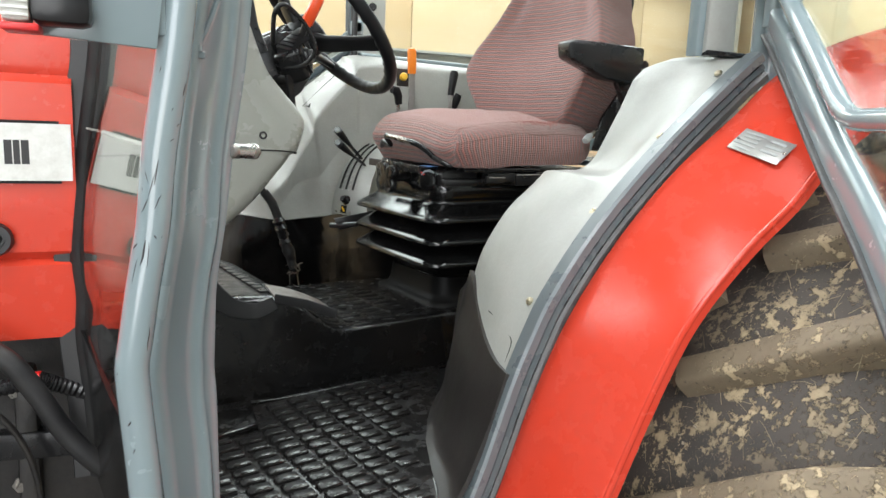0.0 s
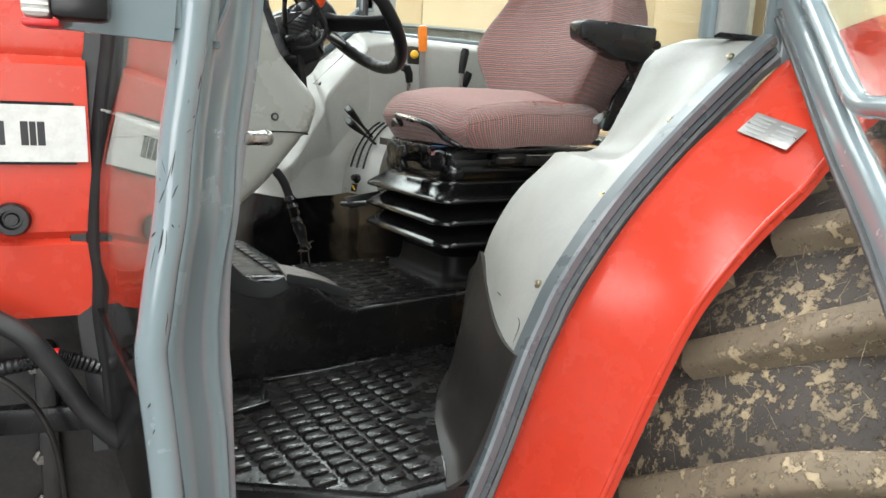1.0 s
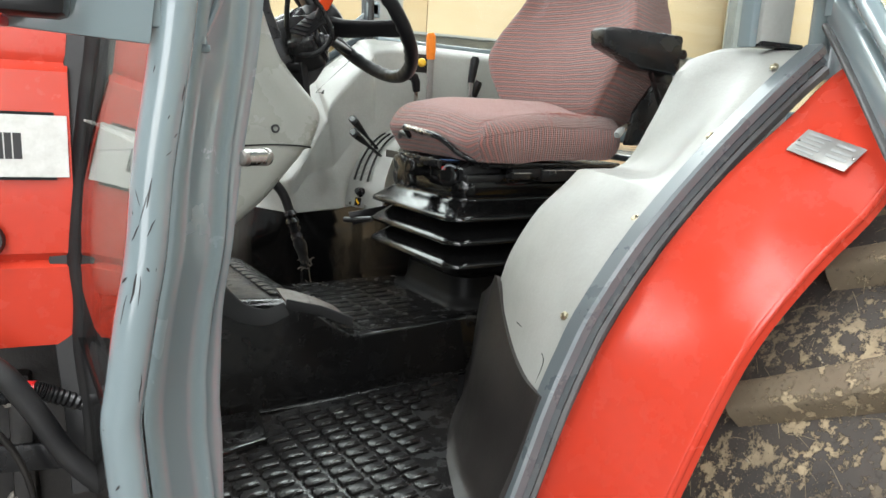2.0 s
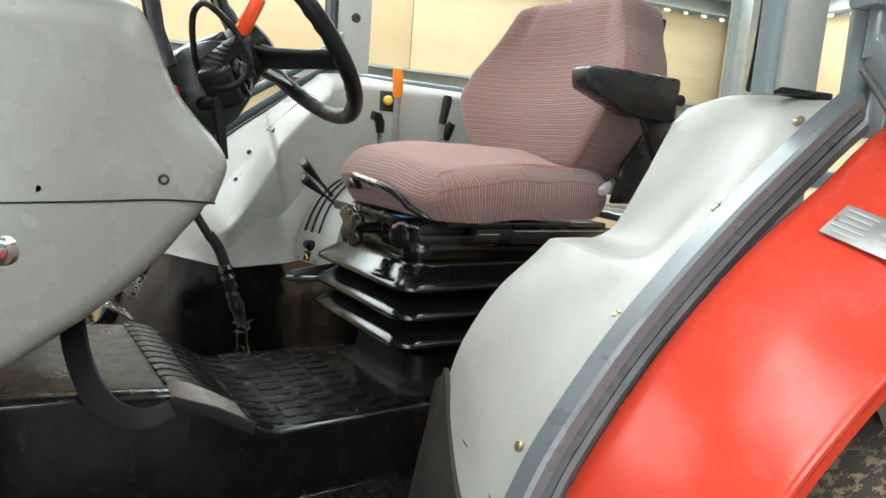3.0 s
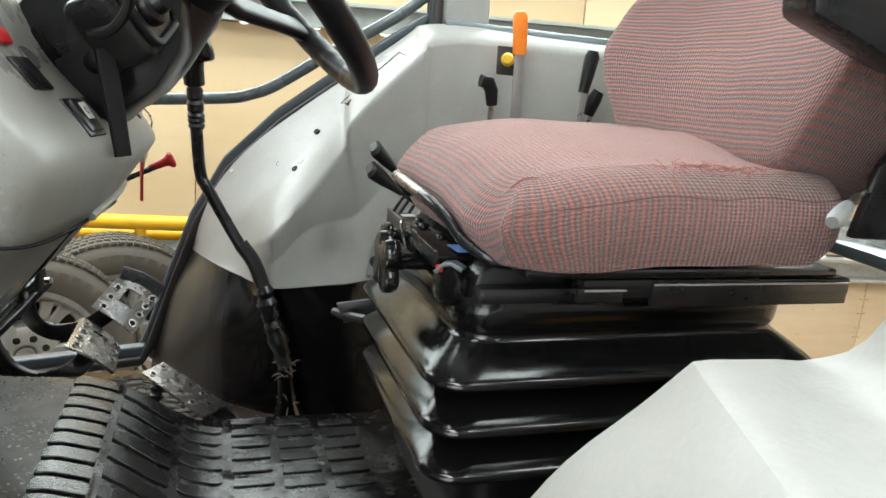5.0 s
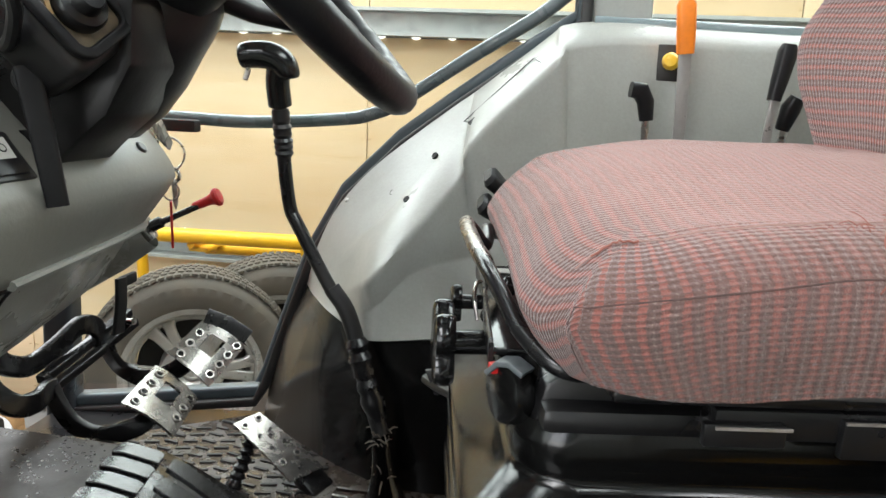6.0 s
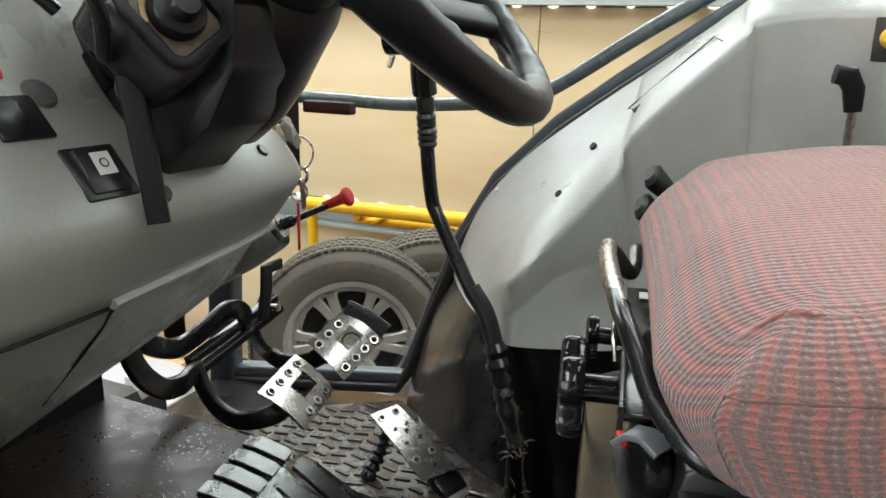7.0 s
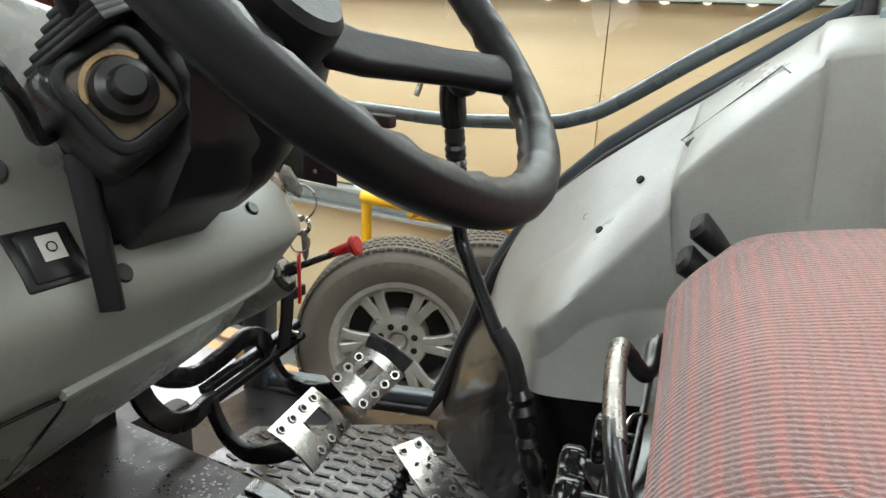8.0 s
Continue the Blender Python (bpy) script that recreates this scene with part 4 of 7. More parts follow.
# ---- left wheel arch: grey cover, black lower trim, frame strip ----
arch_line = [(0.535, 0.950, 0.98), (0.612, 0.953, 1.16), (0.668, 0.957, 1.32), (0.702, 0.960, 1.40), (0.742, 0.964, 1.475), (0.835, 0.972, 1.596), (0.965, 0.982, 1.724), (1.105, 0.990, 1.843), (1.172, 0.995, 1.893)]
strip = part("arch_frame", sweep(smooth_line(arch_line, 6), [(-0.030, -0.02), (-0.006, -0.02), (-0.006, 0.006), (-0.011, 0.014), (-0.025, 0.014), (-0.030, 0.010)], (0, -1, 0)), FRAME_PAINT, cab, "painted door frame following the wheel arch")
part("door_seal", sweep(smooth_line(arch_line, 6), [(-0.004, -0.016), (0.012, -0.016), (0.012, 0.002), (0.006, 0.008), (-0.004, 0.006)], (0, -1, 0)), RAIL_PAINT, strip, "dark rubber door seal")
part("outer_flange", sweep(smooth_line(arch_line, 6), [(0.012, -0.016), (0.034, -0.02), (0.034, 0.000), (0.030, 0.006), (0.018, 0.008), (0.012, 0.004)], (0, -1, 0)), GREY_SEAL, strip, "dusty grey outer flange")

cover = thing("wheel_arch_cover", "light grey plastic wheel arch cover with brass screws", "trim panel", (0.9, 1.15, 1.3))
ARCH_Y = [  # how far in each column lies, row by row
    [0.975, 1.035, 1.075, 1.12, 1.195, 1.252, 1.290],
    [1.004, 1.037, 1.073, 1.115, 1.185, 1.24, 1.285],
    [1.008, 1.040, 1.075, 1.115, 1.170, 1.215, 1.255],
    [1.012, 1.045, 1.080, 1.120, 1.170, 1.200, 1.225],
    [1.016, 1.050, 1.080, 1.110, 1.150, 1.180, 1.205],
    [1.022, 1.055, 1.085, 1.110, 1.150, 1.180, 1.200],
]
ARCH = [  # row of spacings, then (x, z) from the outer edge, over the fold, to the inner edge; the seventh row is the shelf's front edge
    (0, [(0.642, 1.300), (0.650, 1.295), (0.660, 1.297), (0.672, 1.300), (0.690, 1.312), (0.708, 1.325), (0.724, 1.335)]),
    (0, [(0.668, 1.365), (0.674, 1.365), (0.682, 1.369), (0.692, 1.375), (0.709, 1.383), (0.723, 1.392), (0.735, 1.400)]),
    (0, [(0.702, 1.442), (0.706, 1.447), (0.711, 1.452), (0.720, 1.458), (0.733, 1.466), (0.745, 1.474), (0.754, 1.480)]),
    (0, [(0.746, 1.518), (0.749, 1.523), (0.752, 1.527), (0.758, 1.530), (0.767, 1.535), (0.776, 1.538), (0.785, 1.540)]),
    (0, [(0.800, 1.588), (0.801, 1.592), (0.800, 1.600), (0.803, 1.603), (0.810, 1.600), (0.815, 1.595), (0.820, 1.588)]),
    (0, [(0.832, 1.620), (0.832, 1.624), (0.829, 1.638), (0.833, 1.643), (0.846, 1.639), (0.857, 1.634), (0.866, 1.629)]),
    (0, [(0.866, 1.652), (0.864, 1.657), (0.855, 1.665), (0.859, 1.668), (0.874, 1.668), (0.888, 1.665), (0.900, 1.662)]),
    (0, [(0.880, 1.665), (0.878, 1.669), (0.872, 1.669), (0.875, 1.6695), (0.888, 1.6695), (0.901, 1.6665), (0.912, 1.6635)]),
    (0, [(0.910, 1.693), (0.911, 1.694), (0.914, 1.674), (0.918, 1.670), (0.925, 1.669), (0.930, 1.667), (0.930, 1.664)]),
    (0, [(0.955, 1.733), (0.955, 1.736), (0.962, 1.712), (0.965, 1.688), (0.963, 1.672), (0.960, 1.667), (0.958, 1.665)]),
    (1, [(1.000, 1.774), (0.998, 1.778), (1.000, 1.765), (0.998, 1.738), (0.990, 1.700), (0.988, 1.678), (0.985, 1.668)]),
    (2, [(1.040, 1.810), (1.036, 1.814), (1.034, 1.806), (1.027, 1.788), (1.012, 1.745), (1.007, 1.715), (1.003, 1.698)]),
    (3, [(1.090, 1.853), (1.083, 1.857), (1.078, 1.857), (1.066, 1.850), (1.045, 1.830), (1.037, 1.812), (1.035, 1.800)]),
    (4, [(1.134, 1.889), (1.128, 1.894), (1.122, 1.898), (1.114, 1.900), (1.097, 1.900), (1.085, 1.896), (1.072, 1.885)]),
    (5, [(1.200, 1.902), (1.200, 1.906), (1.200, 1.909), (1.200, 1.911), (1.200, 1.913), (1.200, 1.912), (1.200, 1.905)]),
    (5, [(1.340, 1.908), (1.340, 1.912), (1.340, 1.915), (1.340, 1.918), (1.340, 1.920), (1.340, 1.919), (1.340, 1.912)]),
]
A = [[(x, y, z) for (x, z), y in zip(row, ARCH_Y[k])] for k, row in ARCH]
skin = dense(A[:7], 3, 3)[:-1] + dense(A[6:], 3, 3)
skirt = [[*row, row[-1] + Vector((0.004, 0.010, -0.008)), row[-1] + Vector((0.012, 0.012, -0.10)), row[-1] + Vector((0.03, 0.012, -0.30))] for row in skin]
part("cover_shell", sheet(skirt, -0.006), TRIM, cover, "", 22)
for x, y, z, nr in ((0.705, 1.006, 1.4595, (-0.88, 0, 0.46)), (0.824, 1.006, 1.6155, (-0.72, -0.02, 0.69)), (0.960, 1.008, 1.753, (-0.68, 0, 0.73)), (1.095, 1.022, 1.874, (-0.63, 0, 0.78))):
    part("cover_screw", screw(x - 0.001, y, z + 0.002, nr, 0.0075, 0.004), BRASS, cover, "small brass screw head")
for x, y, z in ((0.9010, 1.2420, 1.6685), (0.9660, 1.2050, 1.6730), (0.8860, 1.1030, 1.6700)):
    part("cover_screw", screw(x, y, z, (-0.1, 0.05, 1), 0.013, 0.003), TRIM, cover, "grey painted screw head")
part("hairline_crack", tube([(0.660, 1.004, 1.352), (0.6735, 1.008, 1.3895), (0.684, 1.05, 1.398), (0.693, 1.10, 1.404), (0.699, 1.1459, 1.4072)], 0.0008, 5, 5), INK, cover, "thin dark crack in the plastic")

B = [
    [(0.642, 0.962, 1.350), (0.652, 1.03, 1.352), (0.676, 1.12, 1.368), (0.708, 1.22, 1.405), (0.736, 1.305, 1.452), (0.785, 1.42, 1.400), (0.835, 1.56, 1.340)],
    [(0.606, 0.958, 1.25), (0.624, 1.045, 1.25), (0.644, 1.15, 1.26), (0.680, 1.245, 1.285), (0.718, 1.33, 1.325), (0.775, 1.44, 1.30), (0.832, 1.57, 1.28)],
    [(0.560, 0.954, 1.15), (0.590, 1.04, 1.15), (0.612, 1.15, 1.15), (0.650, 1.25, 1.16), (0.700, 1.345, 1.18), (0.766, 1.455, 1.18), (0.83, 1.585, 1.18)],
    [(0.520, 0.950, 1.128), (0.552, 1.03, 1.128), (0.580, 1.15, 1.128), (0.620, 1.255, 1.128), (0.680, 1.36, 1.128), (0.756, 1.47, 1.128), (0.825, 1.60, 1.128)],
]
part("lower_trim", sheet(dense(B, 4, 4), -0.008), DULL_BLACK, cab, "black moulded trim at the foot of the wheel arch", 50)

# rear door post, its trim, and rear frame
part("rear_post", tube([(1.215, 1.025, 1.86), (1.215, 1.03, 2.10), (1.21, 1.05, 2.66)], 0.030, 18), STEEL_PAINT, cab, "round blue-grey rear door post")
part("rear_post_web", box(1.275, 1.05, 2.25, 0.07, 0.03, 0.74, 0.006), STEEL_PAINT, cab)
part("rear_post_trim", box(1.135, 1.075, 2.28, 0.075, 0.022, 0.73, 0.008), TRIM, cab, "light grey trim strip")
part("rear_post_inner", box(1.088, 1.085, 2.28, 0.018, 0.03, 0.74, 0.004), STEEL_PAINT, cab)
part("hinge_block", box(1.205, 1.00, 2.055, 0.11, 0.045, 0.055, 0.006), STEEL_PAINT, cab, "blue-grey door hinge")
part("trim_foot", box(1.15, 1.075, 1.917, 0.10, 0.03, 0.010, 0.003), BLACK, cab)
part("rear_sill", plus(box(1.74, 1.82, 1.70, 0.08, 1.4, 0.05, 0.008), box(1.72, 1.82, 1.79, 0.03, 1.4, 0.04, 0.006)), STEEL_PAINT, cab, "cross member under the rear window")
part("rear_shelf", box(1.55, 1.85, 1.655, 0.36, 1.30, 0.02, 0.006), STEEL_PAINT, cab)
rear_bar = thing("linkage_lever_bar", "black steel bar with a pivot and knob behind the seat", "linkage", (1.70, 2.0, 1.8))
part("bar", box(1.69, 1.95, 1.845, 0.02, 0.55, 0.055, 0.006), BLACK, rear_bar)
part("pivot_plate", box(1.665, 1.97, 1.89, 0.012, 0.16, 0.05, 0.018), BLACK, rear_bar)
part("pivot_bolt", lathe([(0, 0.02), (0.011, 0.02), (0.013, 0.015), (0.013, 0.0)], (1.66, 1.94, 1.893), (-1, 0, 0), 16), METAL, rear_bar)
part("knob", lathe([(0, 0.05), (0.014, 0.048), (0.02, 0.035), (0.018, 0.015), (0.01, 0.0)], (1.66, 2.02, 1.87), (-0.6, -0.5, 0.3), 18), SOFT_BLACK, rear_bar)
handle = thing("rear_window_handle", "black bent tubular handle hanging at the rear window", "handle", (1.70, 1.70, 2.2))
part("handle_tube", tube([(1.731, 1.735, 2.002), (1.70, 1.70, 2.045), (1.668, 1.665, 2.10), (1.652, 1.648, 2.16), (1.645, 1.64, 2.24), (1.64, 1.63, 2.45)], 0.0105, 12, 6), BLACK, handle)
part("handle_bracket", box(1.64, 1.60, 2.30, 0.03, 0.06, 0.10, 0.008), BLACK, handle)
part("rear_header", box(1.72, 1.82, 2.55, 0.08, 1.45, 0.2, 0.02), STEEL_PAINT, cab)
rear_glass = part("rear_pane", box(1.755, 1.82, 2.12, 0.005, 1.36, 0.72), GLASS, cab, "clear rear window")
rear_glass.visible_shadow = False
part("rear_right_post", box(1.72, 2.53, 2.2, 0.07, 0.06, 0.95, 0.012), STEEL_PAINT, cab)
part("rear_left_post", box(1.72, 1.10, 2.2, 0.07, 0.06, 0.95, 0.012), STEEL_PAINT, cab)

# ---- red mudguard, rear tyre ----
guard = thing("mudguard", "glossy red steel mudguard with a scuffed front edge", "mudguard", (1.2, 0.85, 1.0))
inner = [(0.555, 0.95), (0.628, 1.132), (0.692, 1.31), (0.755, 1.446), (0.848, 1.581), (0.958, 1.699), (1.076, 1.794), (1.182, 1.880), (1.36, 1.955), (1.62, 2.01), (1.95, 1.97), (2.30, 1.80), (2.55, 1.55)]
outer = [(0.628, 1.03), (0.700, 1.205), (0.772, 1.372), (0.836, 1.490), (0.930, 1.592), (1.018, 1.665), (1.095, 1.745), (1.20, 1.815), (1.38, 1.885), (1.62, 1.925), (1.95, 1.88), (2.26, 1.72), (2.48, 1.50)]
rows = []
for (xi, zi), (xo, zo) in zip(inner, outer):
    r = Vector((1.66 - xo, 0, 0.92 - zo)).normalized()
    p0, p1 = Vector((xi, 0.948, zi)), Vector((xo, 0.775, zo))
    bulge = -r * 0.006
    rows.append([p0 + Vector((0.0, 0.012, 0)) + r * 0.02, p0, p0.lerp(p1, 0.33) + bulge, p0.lerp(p1, 0.66) + bulge, p1, p1 + Vector((0, -0.010, 0)) + r * 0.006, p1 + Vector((0, -0.014, 0)) + r * 0.022])
part("mudguard_skin", sheet(dense(rows, 4, 3), -0.004), RED, guard, "", 60)
part("rolled_lip", tube([r[5] + Vector((0, -0.003, 0)) for r in rows], 0.0055, 10, 4), RED, guard, "rolled outer lip of the mudguard")
wear = bmesh.new()
for k in range(46):
    f = random.uniform(0, 1)
    x, z = 0.628 + f * 0.13, 1.132 + f * 0.32
    plus(wear, box(x + random.uniform(0.0, 0.006), 0.947 - random.uniform(0.002, 0.012), z - 0.004, random.uniform(0.002, 0.006), random.uniform(0.004, 0.014), 0.004, 0, turned(0, -65, 0)))
tagged(part("scuff_marks", wear, WHITE, guard, "row of pale scuffs along the edge"), "", "", "", "stuff")

sign = thing("rating_plate", "etched metal rating plate with unreadable lettering on the red mudguard", "plate", (1.1, 0.9, 1.7))
ex = Vector((0.0393, -0.0014, 0.0321)).normalized()
nz = ex.cross(Vector((0.0172, -0.0906, -0.023))).normalized()
nz = nz if nz.z > 0 else -nz
ey = nz.cross(ex)
sign_m = Matrix(((ex.x, ey.x, nz.x, 1.0434), (ex.y, ey.y, nz.y, 0.8542), (ex.z, ey.z, nz.z, 1.7419), (0, 0, 0, 1)))
part("plate", moved(box(0, 0, 0.006, 0.052, 0.097, 0.0025, 0.001), sign_m), PLATE, sign)
for k in range(5):
    part("text_bar", moved(box(0.018 - 0.009 * k, 0.024 + random.uniform(-0.003, 0.003), 0.0076, 0.0035, random.uniform(0.030, 0.040), 0.0008), sign_m), GALV, sign)
for k in range(3):
    part("text_bar", moved(box(0.015 - 0.012 * k, -0.023, 0.0076, 0.005, random.uniform(0.025, 0.036), 0.0008), sign_m), GALV, sign)
for s in (-1, 1):
    part("rivet", moved(screw(0.0, 0.044 * s, 0.0072, (0, 0, 1), 0.003, 0.002), sign_m), METAL, sign)

AXLE = Vector((1.66, 0.02, 0.92))
wheel = thing("rear_wheel_assembly", "huge muddy rear tractor tyre with deep lugs and stuck straw", "tyre", (1.66, 0.6, 0.0))
tp = [(0.50, 1.05), (0.62, 1.11), (0.76, 1.12), (0.84, 1.08), (0.865, 0.98), (0.878, 0.79), (0.865, 0.60), (0.84, 0.47), (0.76, 0.43), (0.62, 0.435), (0.50, 0.50)]
carcass = part("tyre", lathe([(r, -y) for r, y in tp], tuple(AXLE), (0, -1, 0), 96), TYRE_MUD, wheel, "black tyre carcass caked with mud")
carcass.matrix_parent_inverse = Matrix.Translation(-wheel.location)
for side in (0, 1):
    lug = bmesh.new()
    pts, sc = [], []
    for k in range(9):
        f = k / 8
        y = (0.800 - 0.37 * f) if side == 0 else (0.835 + 0.25 * f)
        a = 0.30 * f ** 1.05
        r = 0.884 - 0.075 * max(0, f - 0.72) / 0.28
        pts.append((-r * math.cos(a), y, r * math.sin(a)))
        sc.append(1.0)
    lug = sweep(pts, [(-0.036, -0.030), (0.036, -0.030), (0.028, 0.012), (0.025, 0.019), (0.020, 0.0235), (0.012, 0.025), (-0.012, 0.025), (-0.020, 0.0235), (-0.025, 0.019), (-0.028, 0.012)], (-1, 0, 0.15))
    me = mesh_of("lug", lug, LUG_MUD)
    for k in range(22):
        ob = new("lug", me)
        ob.parent = carcass
        ob.matrix_basis = Matrix.Translation(AXLE) @ Matrix.Rotation(2 * math.pi * (k + 0.5 * side) / 22 + 0.245, 4, "Y")
part("rim", lathe([(0.52, -0.50), (0.50, -0.48), (0.47, -0.52), (0.40, -0.62), (0.2, -0.64), (0, -0.64)], tuple(AXLE), (0, -1, 0), 48), YELLOW, wheel)
straw = bmesh.new()
for k in range(300):
    a, y = random.uniform(-0.2, 1.0), random.uniform(0.46, 0.92)
    r = 0.882 + (0.004 if random.random() < 0.5 else 0.010)
    c = AXLE + Vector((-r * math.cos(a), y, r * math.sin(a)))
    d = (Vector((math.sin(a), 0, math.cos(a))) * random.uniform(-1, 1) + Vector((0, random.uniform(-1, 1), 0))).normalized() * random.choice((0.004, 0.007, 0.012, 0.020)) * random.uniform(0.7, 1.2)
    plus(straw, tube([c - d, c + d * 0.2 + Vector((0, 0, 0.003)), c + d], 0.0004, 4))
tagged(part("straw_bits", straw, STRAW, wheel, "short bits of straw stuck in the mud"), "", "", "", "stuff")
clods = bmesh.new()
for k in range(420):
    a, y = random.uniform(-0.25, 1.0), 0.48 + 0.45 * random.random()
    if noise.noise(Vector((a * 5, y * 7, 0))) < -0.05:
        continue
    c = AXLE + Vector((-0.874 * math.cos(a), y, 0.874 * math.sin(a)))
    s = random.uniform(0.0012, 0.0045)
    m = Matrix.Translation(c) @ Matrix.Rotation(-a, 4, "Y") @ Matrix.Rotation(random.uniform(0, 3), 4, "X") @ Matrix.Diagonal((s * 0.55, s * random.uniform(0.8, 1.3), s, 1))
    bmesh.ops.create_icosphere(clods, subdivisions=1, radius=1.0, matrix=m)
for v in clods.verts:
    v.co += Vector((random.uniform(-1, 1), random.uniform(-1, 1), random.uniform(-1, 1))) * 0.0014
tagged(part("mud_clods", clods, plain("dried_mud", (0.42, 0.36, 0.26), 0.9, dirt=(0.24, 0.19, 0.13), amount=0.6, big=30, fine=120, bump=0.6, depth=0.002), wheel, "dried lumps of pale mud"), "", "", "", "stuff")

# ---- open left door, standing straight out from its hinges ----
door = thing("cab_door", "open glazed cab door with a blue-grey tubular frame", "door", (1.22, 0.7, 1.4))
slope = [(1.190, 0.990, 1.975), (1.150, 0.925, 1.930), (1.085, 0.819, 1.850), (1.010, 0.690, 1.745), (0.965, 0.610, 1.685), (0.920, 0.530, 1.620), (0.860, 0.425, 1.52), (0.815, 0.345, 1.42), (0.790, 0.300, 1.30)]
part("door_frame", sweep(smooth_line(slope, 5), slab(0.056, 0.030, 0.011), (-0.86, 0.50, 0)), STEEL_PAINT, door, "broad slanting edge of the door frame")
part("frame_seal", sweep([Vector(q) + Vector((-0.006, 0.010, -0.026)) for q in smooth_line(slope, 5)], slab(0.010, 0.024, 0.004), (-0.86, 0.50, 0)), GREY_SEAL, door, "dusty seal along the frame edge")
part("hinge_plate", sweep([(1.205, 1.000, 2.06), (1.203, 0.995, 1.99), (1.195, 0.985, 1.93)], slab(0.075, 0.012, 0.004), (-0.86, 0.50, 0)), STEEL_PAINT, door, "welded hinge plate")
part("hinge_stile", sweep([(1.190, 0.990, 1.965), (1.190, 0.990, 2.55)], slab(0.04, 0.035, 0.010), (1, 0, 0)), STEEL_PAINT, door)
part("outer_stile", sweep([(0.790, 0.300, 1.30), (0.700, 0.150, 1.38), (0.690, 0.130, 1.9), (0.700, 0.150, 2.55)], slab(0.035, 0.035, 0.010), (1, 0, 0)), STEEL_PAINT, door)
part("top_rail", sweep([(1.190, 0.990, 2.55), (0.700, 0.150, 2.55)], slab(0.035, 0.035, 0.010), (1, 0, 0)), STEEL_PAINT, door)
part("grab_rail", tube([(1.185, 0.990, 2.05), (1.149, 0.929, 2.002), (1.074, 0.802, 1.900), (1.021, 0.714, 1.829), (1.000, 0.679, 1.804), (0.981, 0.644, 1.792), (0.938, 0.572, 1.790), (0.82, 0.37, 1.790), (0.69, 0.15, 1.790)], 0.0160, 18, 5), STEEL_PAINT, door, "tubular rail with chipped paint across the door")
dg = part("door_pane", sheet([[(1.180, 0.970, 2.54), (0.712, 0.165, 2.54)], [(1.165, 0.945, 1.96), (0.702, 0.150, 1.96)], [(1.005, 0.675, 1.75), (0.702, 0.150, 1.75)], [(0.82, 0.352, 1.45), (0.706, 0.158, 1.45)]], 0.004), GLASS, door, "clear door glass")
dg.visible_shadow = False

# ---- right side: door, pillar, console ----
right_door = thing("right_cab_door", "closed right cab door with clear glass and a tubular handrail", "door", (0.3, 2.58, 1.15))
ring = [(-0.20, 2.452, 1.122), (0.0, 2.485, 1.140), (0.19, 2.515, 1.160), (0.212, 2.528, 1.20), (0.26, 2.54, 1.345), (0.312, 2.545, 1.49), (0.385, 2.55, 1.622), (0.50, 2.555, 1.738), (0.61, 2.56, 1.822), (0.76, 2.565, 1.93), (0.845, 2.575, 1.99), (0.845, 2.60, 2.60)]
part("seal_strip", sweep(ring, slab(0.022, 0.030, 0.008), (0, 1, 0)), SEAL, right_door, "black rubber door seal")
ring_out = [(x - 0.010, y + 0.03, z + 0.018) for x, y, z in ring]
part("frame_tube", sweep(ring_out, slab(0.026, 0.024, 0.008), (0, 1, 0)), DARK_PAINT, right_door, "dark grey door frame")
part("sill_bar", sweep([(-0.205, 2.462, 1.142), (0.195, 2.53, 1.182)], slab(0.03, 0.028, 0.008)), DARK_PAINT, right_door)
rg = part("pane", sheet(dense([[(x, y, z) for x, y in ((-0.205, 2.49), (0.19, 2.565), (0.5, 2.605), (0.84, 2.615))] for z in (1.17, 1.7, 2.2, 2.58)], 3, 3), 0.004), GLASS, right_door, "clear door glass")
rg.visible_shadow = False
part("handrail", tube([(-0.16, 2.57, 1.772), (0.0, 2.595, 1.768), (0.16, 2.60, 1.766), (0.36, 2.60, 1.782), (0.42, 2.60, 1.795), (0.48, 2.60, 1.822), (0.62, 2.60, 1.915), (0.76, 2.60, 2.004), (0.85, 2.60, 2.08)], 0.014, 14, 5), RAIL_PAINT, right_door, "bent tubular handrail")
part("rail_bracket", box(0.862, 2.595, 2.092, 0.03, 0.05, 0.05, 0.006), STEEL_PAINT, right_door)
part("latch_box", box(-0.008, 2.560, 1.753, 0.118, 0.03, 0.026, 0.005), INK, right_door, "black door latch cover")
part("black_patch", prism([(-0.205, 1.62), (-0.045, 1.615), (-0.045, 1.80), (-0.205, 1.80)], 2.498, 2.502, 0.001), INK, right_door, "black printed corner of the glass with a bolt")
part("patch_bolt", lathe([(0, 0.004), (0.003, 0.004), (0.005, 0.0)], (-0.10, 2.498, 1.640), (0, -1, 0), 12), METAL, right_door)
dots = bmesh.new()
for (a, b) in zip(ring[3:], ring[4:-1]):
    a, b = Vector(a), Vector(b)
    for k in range(int((b - a).length / 0.006)):
        q = a.lerp(b, k / max(1, int((b - a).length / 0.006))) + Vector((-0.012, 0.040, 0.020))
        plus(dots, box(q.x, q.y, q.z, 0.0028, 0.001, 0.0028))
tagged(part("dotted_edge", dots, INK, right_door, "black printed dots along the glass edge"), "", "", "", "stuff")
part("right_pillar", box(0.91, 2.60, 2.32, 0.115, 0.05, 0.68, 0.012), TRIM, cab, "light grey trimmed pillar with a screw")
